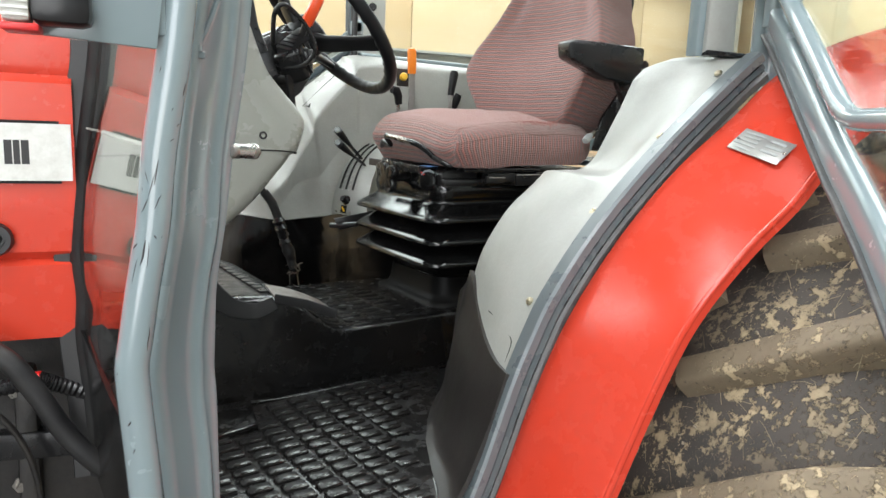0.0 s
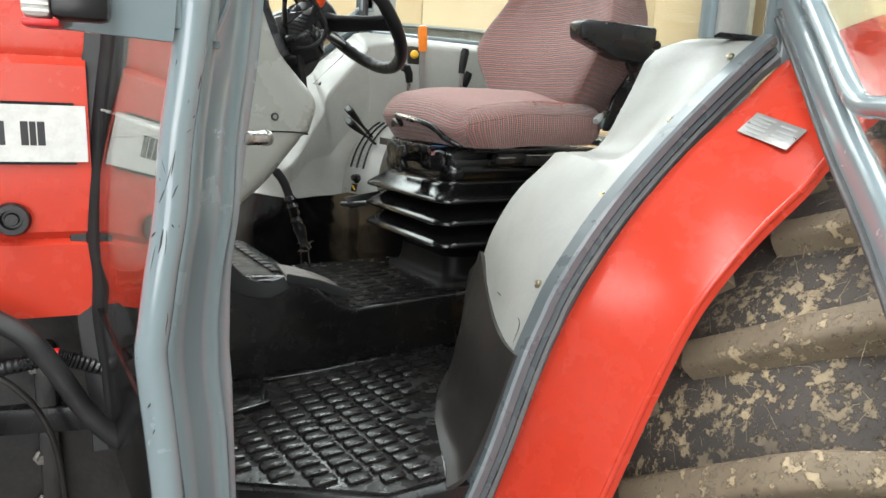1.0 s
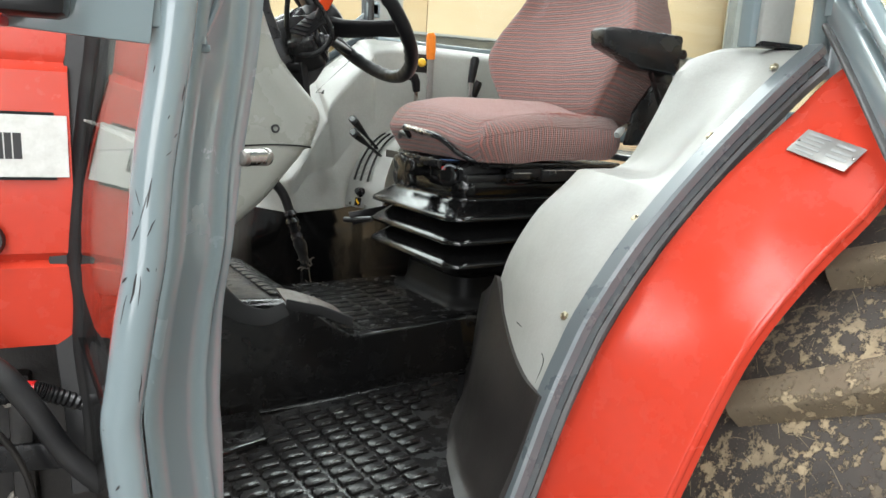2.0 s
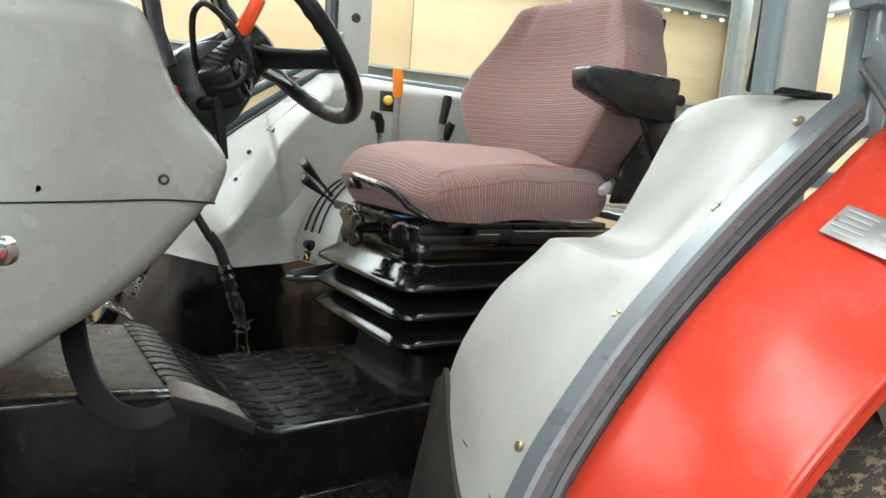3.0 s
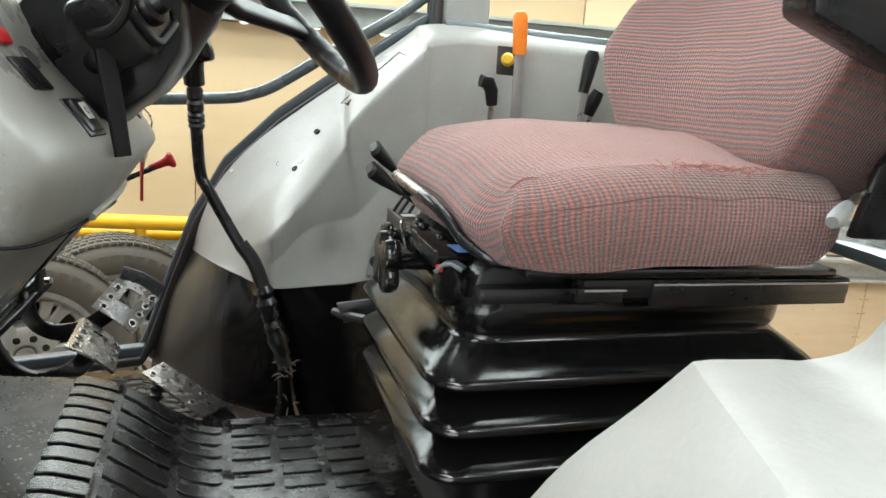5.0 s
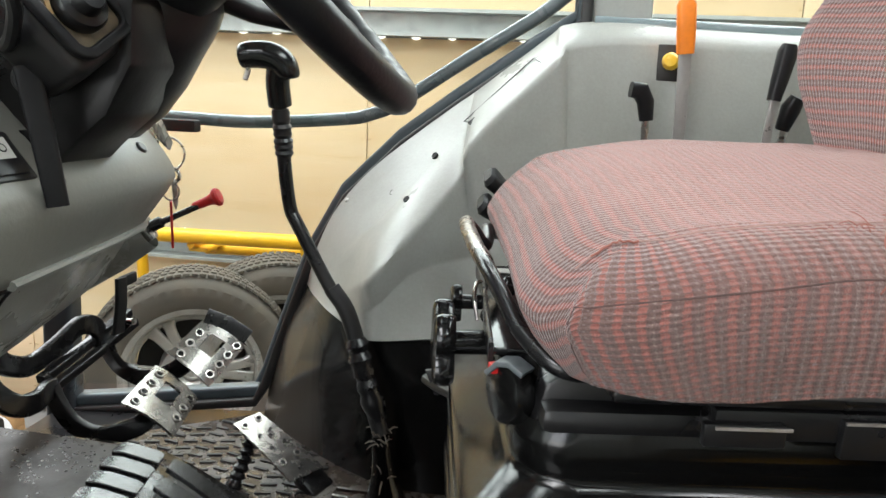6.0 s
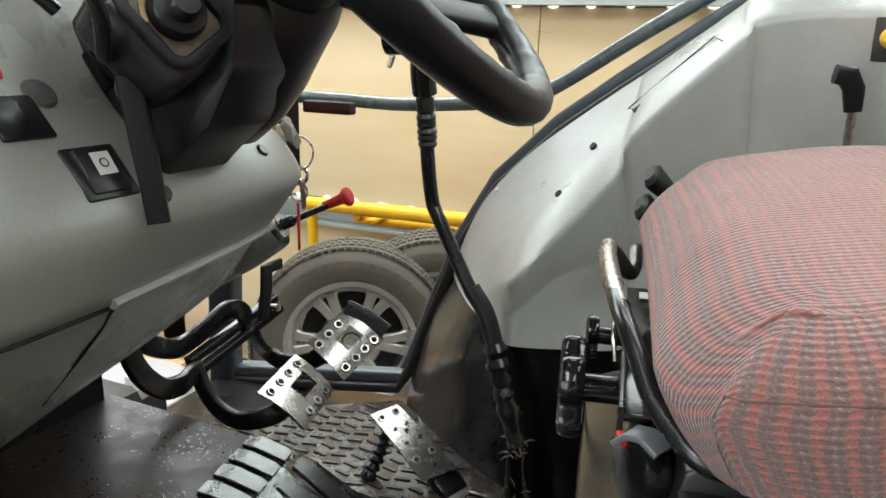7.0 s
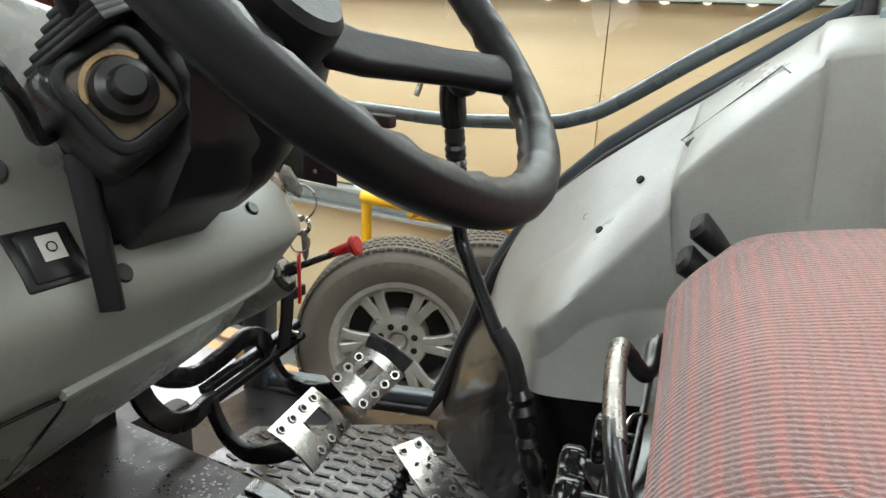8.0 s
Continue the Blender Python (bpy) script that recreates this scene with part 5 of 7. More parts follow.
part("pillar_screw", lathe([(0, 0.0), (0.006, 0.0), (0.007, 0.004), (0.013, 0.004), (0.015, 0.0)], (0.914, 2.5745, 2.165), (0, -1, 0), 18), SEAL, cab)
part("right_pillar_steel", box(0.838, 2.605, 2.32, 0.024, 0.05, 0.68, 0.006), DARK_PAINT, cab)
part("hinge", box(0.855, 2.585, 2.085, 0.05, 0.03, 0.05, 0.006), STEEL_PAINT, cab)
part("window_ledge", sweep([(0.86, 2.56, 1.985), (1.30, 2.555, 1.972), (1.75, 2.55, 1.96)], slab(0.07, 0.022, 0.006)), STEEL_PAINT, cab, "ledge under the right rear window")
sg = part("side_pane", sheet([[(0.97, 2.59, 1.98), (1.70, 2.575, 1.97)], [(0.97, 2.60, 2.60), (1.70, 2.60, 2.60)]], 0.004), GLASS, cab, "clear right rear side window")
sg.visible_shadow = False

console = thing("right_console", "moulded grey plastic side console with control levers", "console", (0.8, 2.4, 1.3))
C = [  # from the door seal inwards and down; the fourth column is the ridge, the fifth the hollow below it
    [(0.300, 2.552, 1.432), (0.318, 2.520, 1.430), (0.335, 2.488, 1.429), (0.350, 2.460, 1.429), (0.357, 2.447, 1.4285), (0.364, 2.434, 1.428)],
    [(0.318, 2.545, 1.500), (0.335, 2.515, 1.487), (0.358, 2.470, 1.463), (0.385, 2.415, 1.440), (0.397, 2.392, 1.432), (0.405, 2.375, 1.428)],
    [(0.350, 2.542, 1.570), (0.370, 2.505, 1.545), (0.398, 2.450, 1.510), (0.430, 2.375, 1.463), (0.445, 2.340, 1.440), (0.452, 2.322, 1.427)],
    [(0.395, 2.541, 1.634), (0.410, 2.505, 1.605), (0.437, 2.435, 1.555), (0.470, 2.326, 1.494), (0.482, 2.296, 1.455), (0.486, 2.278, 1.427)],
    [(0.470, 2.544, 1.710), (0.478, 2.505, 1.675), (0.493, 2.420, 1.605), (0.518, 2.254, 1.533), (0.516, 2.262, 1.478), (0.512, 2.250, 1.427)],
    [(0.545, 2.546, 1.770), (0.545, 2.508, 1.735), (0.550, 2.430, 1.668), (0.560, 2.287, 1.590), (0.566, 2.312, 1.532), (0.548, 2.250, 1.428)],
    [(0.600, 2.548, 1.812), (0.600, 2.508, 1.780), (0.604, 2.440, 1.728), (0.610, 2.346, 1.652), (0.618, 2.362, 1.545), (0.602, 2.265, 1.430)],
    [(0.643, 2.550, 1.844), (0.643, 2.508, 1.813), (0.646, 2.450, 1.770), (0.650, 2.372, 1.706), (0.664, 2.386, 1.552), (0.660, 2.288, 1.430)],
    [(0.655, 2.550, 1.853), (0.655, 2.508, 1.828), (0.657, 2.445, 1.797), (0.660, 2.362, 1.755), (0.690, 2.399, 1.572), (0.690, 2.312, 1.430)],
    [(0.730, 2.552, 1.912), (0.730, 2.508, 1.896), (0.730, 2.450, 1.868), (0.733, 2.390, 1.836), (0.745, 2.412, 1.640), (0.745, 2.360, 1.430)],
    [(0.792, 2.555, 1.963), (0.792, 2.512, 1.950), (0.794, 2.455, 1.928), (0.798, 2.402, 1.902), (0.815, 2.428, 1.700), (0.82, 2.405, 1.430)],
    [(0.806, 2.555, 1.974), (0.806, 2.512, 1.966), (0.808, 2.462, 1.950), (0.812, 2.420, 1.928), (0.825, 2.432, 1.700), (0.83, 2.410, 1.430)],
    [(0.860, 2.557, 1.982), (0.860, 2.520, 1.976), (0.862, 2.475, 1.962), (0.864, 2.438, 1.940), (0.87, 2.440, 1.700), (0.87, 2.42, 1.430)],
    [(0.940, 2.558, 1.982), (0.940, 2.522, 1.977), (0.940, 2.482, 1.966), (0.940, 2.452, 1.945), (0.94, 2.447, 1.700), (0.94, 2.435, 1.430)],
    [(1.100, 2.560, 1.972), (1.100, 2.525, 1.969), (1.10, 2.485, 1.96), (1.10, 2.458, 1.940), (1.10, 2.452, 1.700), (1.10, 2.44, 1.430)],
    [(1.700, 2.560, 1.955), (1.700, 2.525, 1.952), (1.70, 2.485, 1.945), (1.70, 2.458, 1.925), (1.70, 2.452, 1.700), (1.70, 2.44, 1.430)],
]


def creased(rows, nu, sub=3):
    """Smooth along the rows, straight between columns, with a narrow round at each column."""
    long = [smooth_line([r[j] for r in rows], nu) for j in range(len(rows[0]))]
    out = []
    for i in range(len(long[0])):
        col = [c[i] for c in long]
        line = [col[0]]
        for j in range(1, len(col) - 1):
            a, b, c = col[j - 1], col[j], col[j + 1]
            da, dc = min(0.007, (b - a).length * 0.3), min(0.007, (c - b).length * 0.3)
            p, q = b + (a - b).normalized() * da, b + (c - b).normalized() * dc
            line += [p, (p + q + 2 * b) / 4, q]
        out.append(line + [col[-1]])
    return out


part("console_shell", sheet(creased(C, 3), -0.006), CONSOLE, console, "light grey moulded shell", 60)
D = [
    [(0.299, 2.553, 1.434), (0.333, 2.490, 1.431), (0.362, 2.437, 1.430), (0.404, 2.377, 1.430), (0.452, 2.324, 1.429), (0.512, 2.252, 1.429), (0.602, 2.267, 1.432), (0.68, 2.300, 1.432), (0.86, 2.42, 1.432), (1.20, 2.445, 1.432), (1.72, 2.445, 1.432)],
    [(0.257, 2.535, 1.34), (0.298, 2.476, 1.335), (0.333, 2.425, 1.33), (0.394, 2.358, 1.33), (0.452, 2.315, 1.34), (0.518, 2.268, 1.35), (0.60, 2.262, 1.35), (0.70, 2.30, 1.35), (0.86, 2.42, 1.35), (1.20, 2.445, 1.35), (1.72, 2.445, 1.35)],
    [(0.226, 2.530, 1.23), (0.268, 2.480, 1.225), (0.304, 2.438, 1.22), (0.38, 2.370, 1.22), (0.448, 2.322, 1.23), (0.52, 2.282, 1.24), (0.60, 2.27, 1.24), (0.70, 2.30, 1.24), (0.86, 2.42, 1.24), (1.20, 2.445, 1.24), (1.72, 2.445, 1.24)],
    [(0.205, 2.524, 1.120), (0.242, 2.483, 1.120), (0.275, 2.450, 1.120), (0.365, 2.382, 1.120), (0.44, 2.335, 1.120), (0.52, 2.295, 1.120), (0.60, 2.28, 1.120), (0.70, 2.30, 1.120), (0.86, 2.42, 1.120), (1.20, 2.445, 1.120), (1.72, 2.445, 1.120)],
]
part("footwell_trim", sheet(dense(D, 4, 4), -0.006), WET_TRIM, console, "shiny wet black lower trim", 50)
part("ridge_lid", tube([(0.655, 2.437, 1.795), (0.6323, 2.4682, 1.7938), (0.693, 2.471, 1.8535), (0.754, 2.4732, 1.9127), (0.768, 2.440, 1.905)], 0.0011, 6), SEAL, console, "thin outline of a flush lid set in the ridge")
part("lid_slot", moved(box(0, 0, 0, 0.016, 0.010, 0.003), Matrix.Translation((0.652, 2.440, 1.7965)) @ turned(20, -42, 25)), INK, console)
for x, y, z in ((0.5048, 2.4524, 1.6533), (0.5430, 2.3982, 1.6504), (0.584, 2.4493, 1.7286)):
    part("panel_hole", lathe([(0, 0.0025), (0.0052, 0.0025), (0.0060, 0.0032), (0.0066, 0.0028), (0.0070, -0.008)], (x, y, z), (-0.50, -0.60, 0.62), 14), INK, console, "small dark plug in the panel")
part("screw_dot", lathe([(0, 0.003), (0.004, 0.002), (0.005, 0.0)], (0.392, 2.522, 1.622), (-0.6, -0.6, 0.5), 10), WHITE, console)


# ---- transmission tunnel and footwell ----
tunnel = thing("transmission_tunnel", "black rubber covered transmission tunnel with a raised front hump", "tunnel", (0.5, 1.8, 1.1))
TOP = [(0.90, 1.270, 1.620, 2.06), (0.82, 1.270, 1.605, 2.05), (0.70, 1.268, 1.580, 2.04), (0.575, 1.268, 1.553, 2.02), (0.535, 1.268, 1.545, 2.01), (0.505, 1.276, 1.538, 2.00), (0.470, 1.298, 1.530, 1.99), (0.425, 1.333, 1.523, 1.975), (0.392, 1.353, 1.518, 1.965), (0.352, 1.365, 1.512, 1.955), (0.28, 1.368, 1.506, 1.95), (0.15, 1.370, 1.495, 1.94), (-0.05, 1.370, 1.48, 1.93)]
SKEW = 0.18


def top_at(x, y):
    u = x + SKEW * (y - 1.52)
    pts = sorted((a, b) for a, b, _, _ in TOP)
    return float(np.interp(u, [a for a, _ in pts], [b for _, b in pts]))


rows = []
for x, z, y0, y1 in TOP:
    line = [(y0 - 0.012, 1.129), (y0 - 0.008, 1.16), (y0 - 0.002, z - 0.014), (y0 + 0.001, z - 0.005), (y0 + 0.008, z - 0.0005)] + [(y0 + 0.016 + (y1 - y0 - 0.036) * k / 8, z) for k in range(9)] + [(y1, z - 0.02), (y1 + 0.015, 1.20), (y1 + 0.02, 1.129)]
    rows.append([(x - SKEW * (y - 1.52) * (1 if x < 0.85 else 0.4), y, zz) for y, zz in line])
part("tunnel_cover", sheet(rows, 0), MAT, tunnel, "wet black moulded rubber", 30)
part("rear_face", sheet([[rows[0][k], (rows[0][k][0] + 0.004, rows[0][k][1], 1.128)] for k in range(len(rows[0]))], 0), MAT, tunnel)
part("foot_lip", sweep([(0.83, 1.592, 1.131), (0.60, 1.548, 1.131), (0.40, 1.503, 1.131), (0.28, 1.49, 1.131)], slab(0.016, 0.007, 0.002)), MAT, tunnel)
part("hump_top_skin", sheet([[(x - SKEW * (y - 1.52), y, top_at(x - SKEW * (y - 1.52), y) + 0.0012) for y in (1.53, 1.62, 1.74, 1.84, 1.925)] for x in (0.348, 0.30, 0.22, 0.10, 0.0)], 0.0008), HUMP, tunnel, "smooth hump top with beads of water, brown reflection put into its colour")
part("front_step", prism([(0.19, 1.30), (0.295, 1.345), (0.30, 1.48), (0.10, 1.45), (0.05, 1.34)], 1.128, 1.147, 0.008, "z"), MAT, tunnel)
part("moulded_label", box(0.457, 1.434, 1.134, 0.020, 0.014, 0.003, 0.001, turned(0, 0, 20)), WHITE, tunnel, "small pale moulded tag on the floor")


def grained_rubber():
    m, n, l, p = nodes_of("grained_rubber_rib")
    c = coords(n)
    p.inputs["Base Color"].default_value = (0.007, 0.007, 0.007, 1)
    p.inputs["Specular IOR Level"].default_value = 0.85
    l.new(ramp(n, l, noise_tex(n, l, 60, 4, 0.6, c), [(0.38, grey(0.10)), (0.66, grey(0.26))]), p.inputs["Roughness"])
    v = n.new("ShaderNodeTexVoronoi")
    v.inputs["Scale"].default_value = 420.0
    l.new(c, v.inputs["Vector"])
    bumped(n, l, p, v.outputs["Distance"], 0.4, 0.0005)
    return m


RIB = grained_rubber()


def on_top(name, length, width, x0, y, count=7, high=0.005):
    """A raised bar that follows the moulded surface, lying across the columns."""
    pts = []
    for k in range(count):
        x = x0 - SKEW * (y - 1.9) + length * (k / (count - 1) - 0.5)
        yy = y + 0.16 * length * (k / (count - 1) - 0.5)
        pts.append((x, yy, top_at(x, yy) + high * 0.3))
    sc = [0.86] + [1.0] * (count - 2) + [0.86]
    return part(name, sweep(pts, slab(width, high, 0.0012, 2), (0, 0, 1), scale=sc), RIB, tunnel, "", 20)


for k in range(13):
    y = 1.575 + 0.0375 * k
    for x0 in (0.524, 0.596, 0.668):
        if y < 1.995 and y > 1.56 + 0.3 * (x0 - 0.524):
            on_top("mat_rib", 0.056, 0.0215, x0, y, 7, 0.0036)
    if y < 1.975:
        on_top("slope_rib", 0.058, 0.0215, 0.450, y, 7, 0.0036)
for k in range(9):
    on_top("slope_bar", 0.070, 0.030, 0.372, 1.565 + 0.046 * k, 7, 0.0045)
for k in range(11):
    on_top("shoulder_rib", 0.058, 0.0275, 0.296, 1.56 + 0.0355 * k, 9, 0.009)
part("lever_boot", lathe([(0.034, 0.0), (0.030, 0.02), (0.022, 0.045), (0.017, 0.08), (0.016, 0.11), (0.013, 0.135)], (0.560, 2.215, 1.15), (-0.1, 0.0, 1), 24), VINYL, tunnel, "torn rubber gaiter at the lever foot")

mat_left = thing("floor_mat", "black rubber floor mat with raised brick-shaped studs", "floor mat", (0.4, 1.3, FLOOR))
part("mat_sheet", prism([(0.06, 1.25), (0.19, 1.075), (0.42, 0.960), (0.53, 0.975), (0.60, 1.20), (0.70, 1.38), (0.80, 1.59), (0.30, 1.47), (0.28, 1.34)], FLOOR - 0.003, FLOOR + 0.002, 0.0, "z"), DRY_MAT, mat_left)
stud = mesh_of("stud", box(0, 0, 0, 0.043, 0.0245, 0.006, 0.0018, None, 2), DRY_MAT)
for i in range(13):
    for j in range(18):
        x, y = 0.115 + 0.054 * i, 0.945 + 0.0345 * j + 0.0115 * (i % 3)
        a = radians(12)
        px, py = 0.40 + (x - 0.40) * math.cos(a) - (y - 1.28) * math.sin(a), 1.28 + (x - 0.40) * math.sin(a) + (y - 1.28) * math.cos(a)
        edge = 0.535 + 0.28 * max(0.0, py - 1.15) + 0.35 * max(0.0, py - 1.30)
        front = 0.10 if py > 1.22 else 0.10 + (1.22 - py) * 0.80
        if py > 1.45 + 0.23 * (px - 0.30) or px > edge or px < front or py < 0.985 + 0.5 * max(0.0, 0.40 - px) or (px < 0.31 and py > 1.33):
            continue
        ob = new("stud", stud)
        ob.parent, ob.location = mat_left, Vector((px, py, FLOOR + 0.005)) - mat_left.location
        ob.rotation_euler[2] = a
mat_right = thing("pedal_mat", "brown stained rubber mat with herringbone dashes under the pedals", "floor mat", (0.2, 2.25, FLOOR))
part("mat_sheet", prism([(-0.10, 1.90), (0.40, 1.96), (0.66, 1.98), (0.66, 2.28), (0.60, 2.30), (0.37, 2.385), (0.20, 2.51), (0.0, 2.37), (-0.10, 2.30)], FLOOR - 0.003, FLOOR + 0.003, 0.0, "z"), FOOTWELL, mat_right)
dashes = bmesh.new()
for i in range(14):
    for j in range(19):
        x, y = -0.06 + 0.036 * i, 1.96 + 0.029 * j + 0.010 * (i % 3)
        if y > 2.49 - abs(x - 0.2) * 0.72 or y < 1.97 + 0.05 * max(0, x):
            continue
        plus(dashes, box(x, y, FLOOR + 0.0045, 0.029, 0.006, 0.003, 0, turned(0, 0, 14 if i % 2 else -10)))
tagged(part("tread_pattern", dashes, SEAL, mat_right, "short raised dashes of the tread pattern"), "", "", "", "stuff")
for j in range(7):
    part("tread_bar", box(0.49, 2.10 + 0.026 * j, FLOOR + 0.008, 0.06, 0.018, 0.008, 0.002), FOOTWELL, mat_right)
part("bulkhead", sheet([[(0.0, y, z) for y in (1.47, 1.7, 1.91)] for z in (1.10, 1.30, 1.62)], 0.01), BLACK, cab, "dark front bulkhead")
wind = part("windscreen", sheet([[(-0.10 + (0.15 if abs(y - 1.82) > 0.3 else 0), y, 1.66) for y in (1.45, 1.60, 2.05, 2.28)], [(0.05 + (0.13 if abs(y - 1.82) > 0.5 else 0), y, 2.62) for y in (1.45, 1.60, 2.05, 2.28)]], 0.004), GLASS, cab, "clear windscreen")
wind.visible_shadow = False

# ---- driver's seat ----
SEAT = pose(1.055, 1.862, 0, 0, 0, 10)


def fold(a, h, r):
    s, sign = abs(a) - (h - r), (1 if a >= 0 else -1)
    if s <= 0:
        return a, 0.0
    if s < r * math.pi / 2:
        t = s / r
        return sign * (h - r + r * math.sin(t)), r * (1 - math.cos(t))
    return sign * h, r + s - r * math.pi / 2


def draped(a, b, hx, hy, depth, rx, ry, corner, shape):
    """The point and the weave coordinates of a cloth laid over a rounded box, mitred at its corners."""
    x, dx = fold(a, hx, rx)
    y, dy = fold(b, hy, ry)
    drop = min((dx**3 + dy**3) ** (1 / 3), depth)
    vx, vy = abs(x) - (hx - corner), abs(y) - (hy - corner)
    weave = (a + 0.29 * min(0.0, max(-0.05, b + 0.19)), b)
    if vx > 0 and vy > 0:
        if dy > dx:
            weave = (math.copysign(hx - corner + corner * math.atan2(vx, vy), x) + weave[0] - a, b)
        k = max(vx, vy) / math.hypot(vx, vy)
        x, y = math.copysign(hx - corner + vx * k, x), math.copysign(hy - corner + vy * k, y)
    return shape(x, y, drop), weave


def pillow(size, shape, nx=56, ny=52, shift=0.0):
    """An upholstered block with its own weave coordinates, set off along the weave by shift."""
    hx, hy, depth, rx, ry, corner = size
    la, lb = hx + depth - 0.43 * rx, hy + depth - 0.43 * ry
    pts, uv = [], []
    for i in range(nx + 1):
        line = [draped(-la + 2 * la * i / nx, -lb + 2 * lb * j / ny, *size, shape) for j in range(ny + 1)]
        pts.append([q for q, _ in line])
        uv.append([(w[0] + shift, w[1]) for _, w in line])
    return sheet(pts, 0, uv)


def cushion_shape(x, y, drop):
    far = min(1, max(0, (y + 0.20) / 0.26))
    long = min(1, max(0, (x + 0.25) / 0.20))
    z = 1.758 + 0.034 * far * far * (3 - 2 * far) * long * (2 - long) + 0.010 * long - drop
    z -= 0.024 * math.exp(-(((x + 0.25) / 0.10) ** 2) - ((y + 0.23) / 0.11) ** 2)
    z += 0.003 * noise.noise(Vector((x * 14, y * 14, 3)))
    side = 1 + 0.03 * math.sin(min(drop / 0.12, 1) * math.pi)
    z += 0.0022 * math.exp(-(((y + 0.190 + 0.010 * math.sin(x * 7)) / 0.006) ** 2)) * (1 if drop < 0.02 else 0) * min(1, max(0, (x + 0.23) / 0.05))
    low = 1.650 + 0.055 * min(1.0, max(0.0, (x - 0.12) / 0.11)) ** 2
    z = max(z, low + 0.10 * (z - low))
    back = 0.55 * max(0.0, drop - 0.045) * min(1, max(0, -x - 0.10) / 0.12) - 0.022 * min(1, max(0, -x) / 0.25)
    return SEAT @ Vector((x * (1 if x > 0 else side) - 0.025 + back, y * side, z))


BACK = SEAT @ pose(0.180, 0.004, 1.740, 0, 12, 0)


def back_shape(u, v, drop):
    h = u + 0.228
    w = float(np.interp(h, [0.0, 0.03, 0.07, 0.12, 0.16, 0.20, 0.25, 0.30, 0.36, 0.42, 0.456], [0.185, 0.205, 0.232, 0.268, 0.287, 0.292, 0.283, 0.257, 0.218, 0.192, 0.178]))
    f = v / 0.24
    wing = float(np.interp(h, [0.0, 0.10, 0.18, 0.26, 0.36, 0.456], [0.010, 0.030, 0.052, 0.050, 0.034, 0.022]))
    x = -0.062 + drop - wing * f * f + 0.022 * math.exp(-(((h - 0.33) / 0.12) ** 2)) - 0.014 * math.exp(-(((h - 0.12) / 0.09) ** 2))
    x += 0.010 * math.exp(-(((abs(f) - 0.70) / 0.13) ** 2) - ((h - 0.40) / 0.10) ** 2)
    x += 0.016 * max(0.0, h - 0.36) / 0.1 - 0.004 * math.exp(-(((abs(f) - 0.985) / 0.02) ** 2)) * (1 if drop < 0.03 else 0)
    v = f * w
    return BACK @ Vector((x, v, h + 0.003 * noise.noise(Vector((u * 12, v * 12, 7)))))


seat = thing("driver_seat", "red and grey striped cloth driver's seat on a black suspension", "seat", (1.05, 1.86, 1.27))
CUSHION = (0.250, 0.232, 0.110, 0.060, 0.042, 0.085)
part("cushion", pillow(CUSHION, cushion_shape, 110, 170), CLOTH, seat, "worn striped cloth seat cushion, faded on top", 70)
def seam_line(points, lift):
    return [draped(a, b, *CUSHION, cushion_shape)[0] + Vector((0, -0.4 * lift, lift)) for a, b in points]


edge_seam = [(-0.190 - s, -0.190 - 0.9 * s) for s in (0.125, 0.11, 0.095, 0.08, 0.065, 0.055)] + [(-0.225 + 0.475 * k / 24, -0.244 + 0.006 * math.sin(k * 0.9) * 0.3 + 0.004 * k / 24) for k in range(25)]
part("side_seam", tube(seam_line(edge_seam, -0.0001), 0.0008, 6), DARK_THREAD, seat, "dark puckered seam round the side panel")
part("top_seam", tube(seam_line([(-0.232 + 0.44 * k / 40, -0.1905 + 0.0012 * math.sin(k * 1.7)) for k in range(41)], 0.0001), 0.0009, 6), PALE_THREAD, seat, "pale worn seam along the top edge")
part("mended_stitch", tube(seam_line([(-0.222 + 0.004 * k, -0.1915 + 0.0010 * (-1) ** k) for k in range(11)], 0.0011), 0.0009, 6), THREAD, seat, "red thread at the seam's end")
part("backrest", pillow((0.228, 0.240, 0.150, 0.045, 0.024, 0.045), back_shape, 90, 150, 1.0), CLOTH, seat, "striped cloth backrest", 70)
part("back_shell", moved(box(0.105, 0, 0.235, 0.02, 0.36, 0.40, 0.01), BACK), BLACK, seat, "black plastic rear shell")
fray = bmesh.new()
for k in range(150):
    c = draped(min(0.16, random.gauss(0.045, 0.050)), -0.196 + random.gauss(0, 0.011), *CUSHION, cushion_shape)[0]
    d = Vector((random.gauss(0.3, 1), random.uniform(-1, 0.6), random.uniform(0, 0.35))).normalized() * random.uniform(0.005, 0.017)
    plus(fray, tube([c, c + d * 0.5 + Vector((0, 0, random.uniform(0.001, 0.004))), c + d], 0.0004, 4, 2))
plus(fray, tube(seam_line([(-0.020, -0.192), (-0.030, -0.205), (-0.038, -0.220), (-0.036, -0.236), (-0.046, -0.252)], 0.0018), 0.0007, 6, 3))
tagged(part("frayed_threads", fray, THREAD, seat, "frayed red threads on the worn seam"), "", "", "", "stuff")
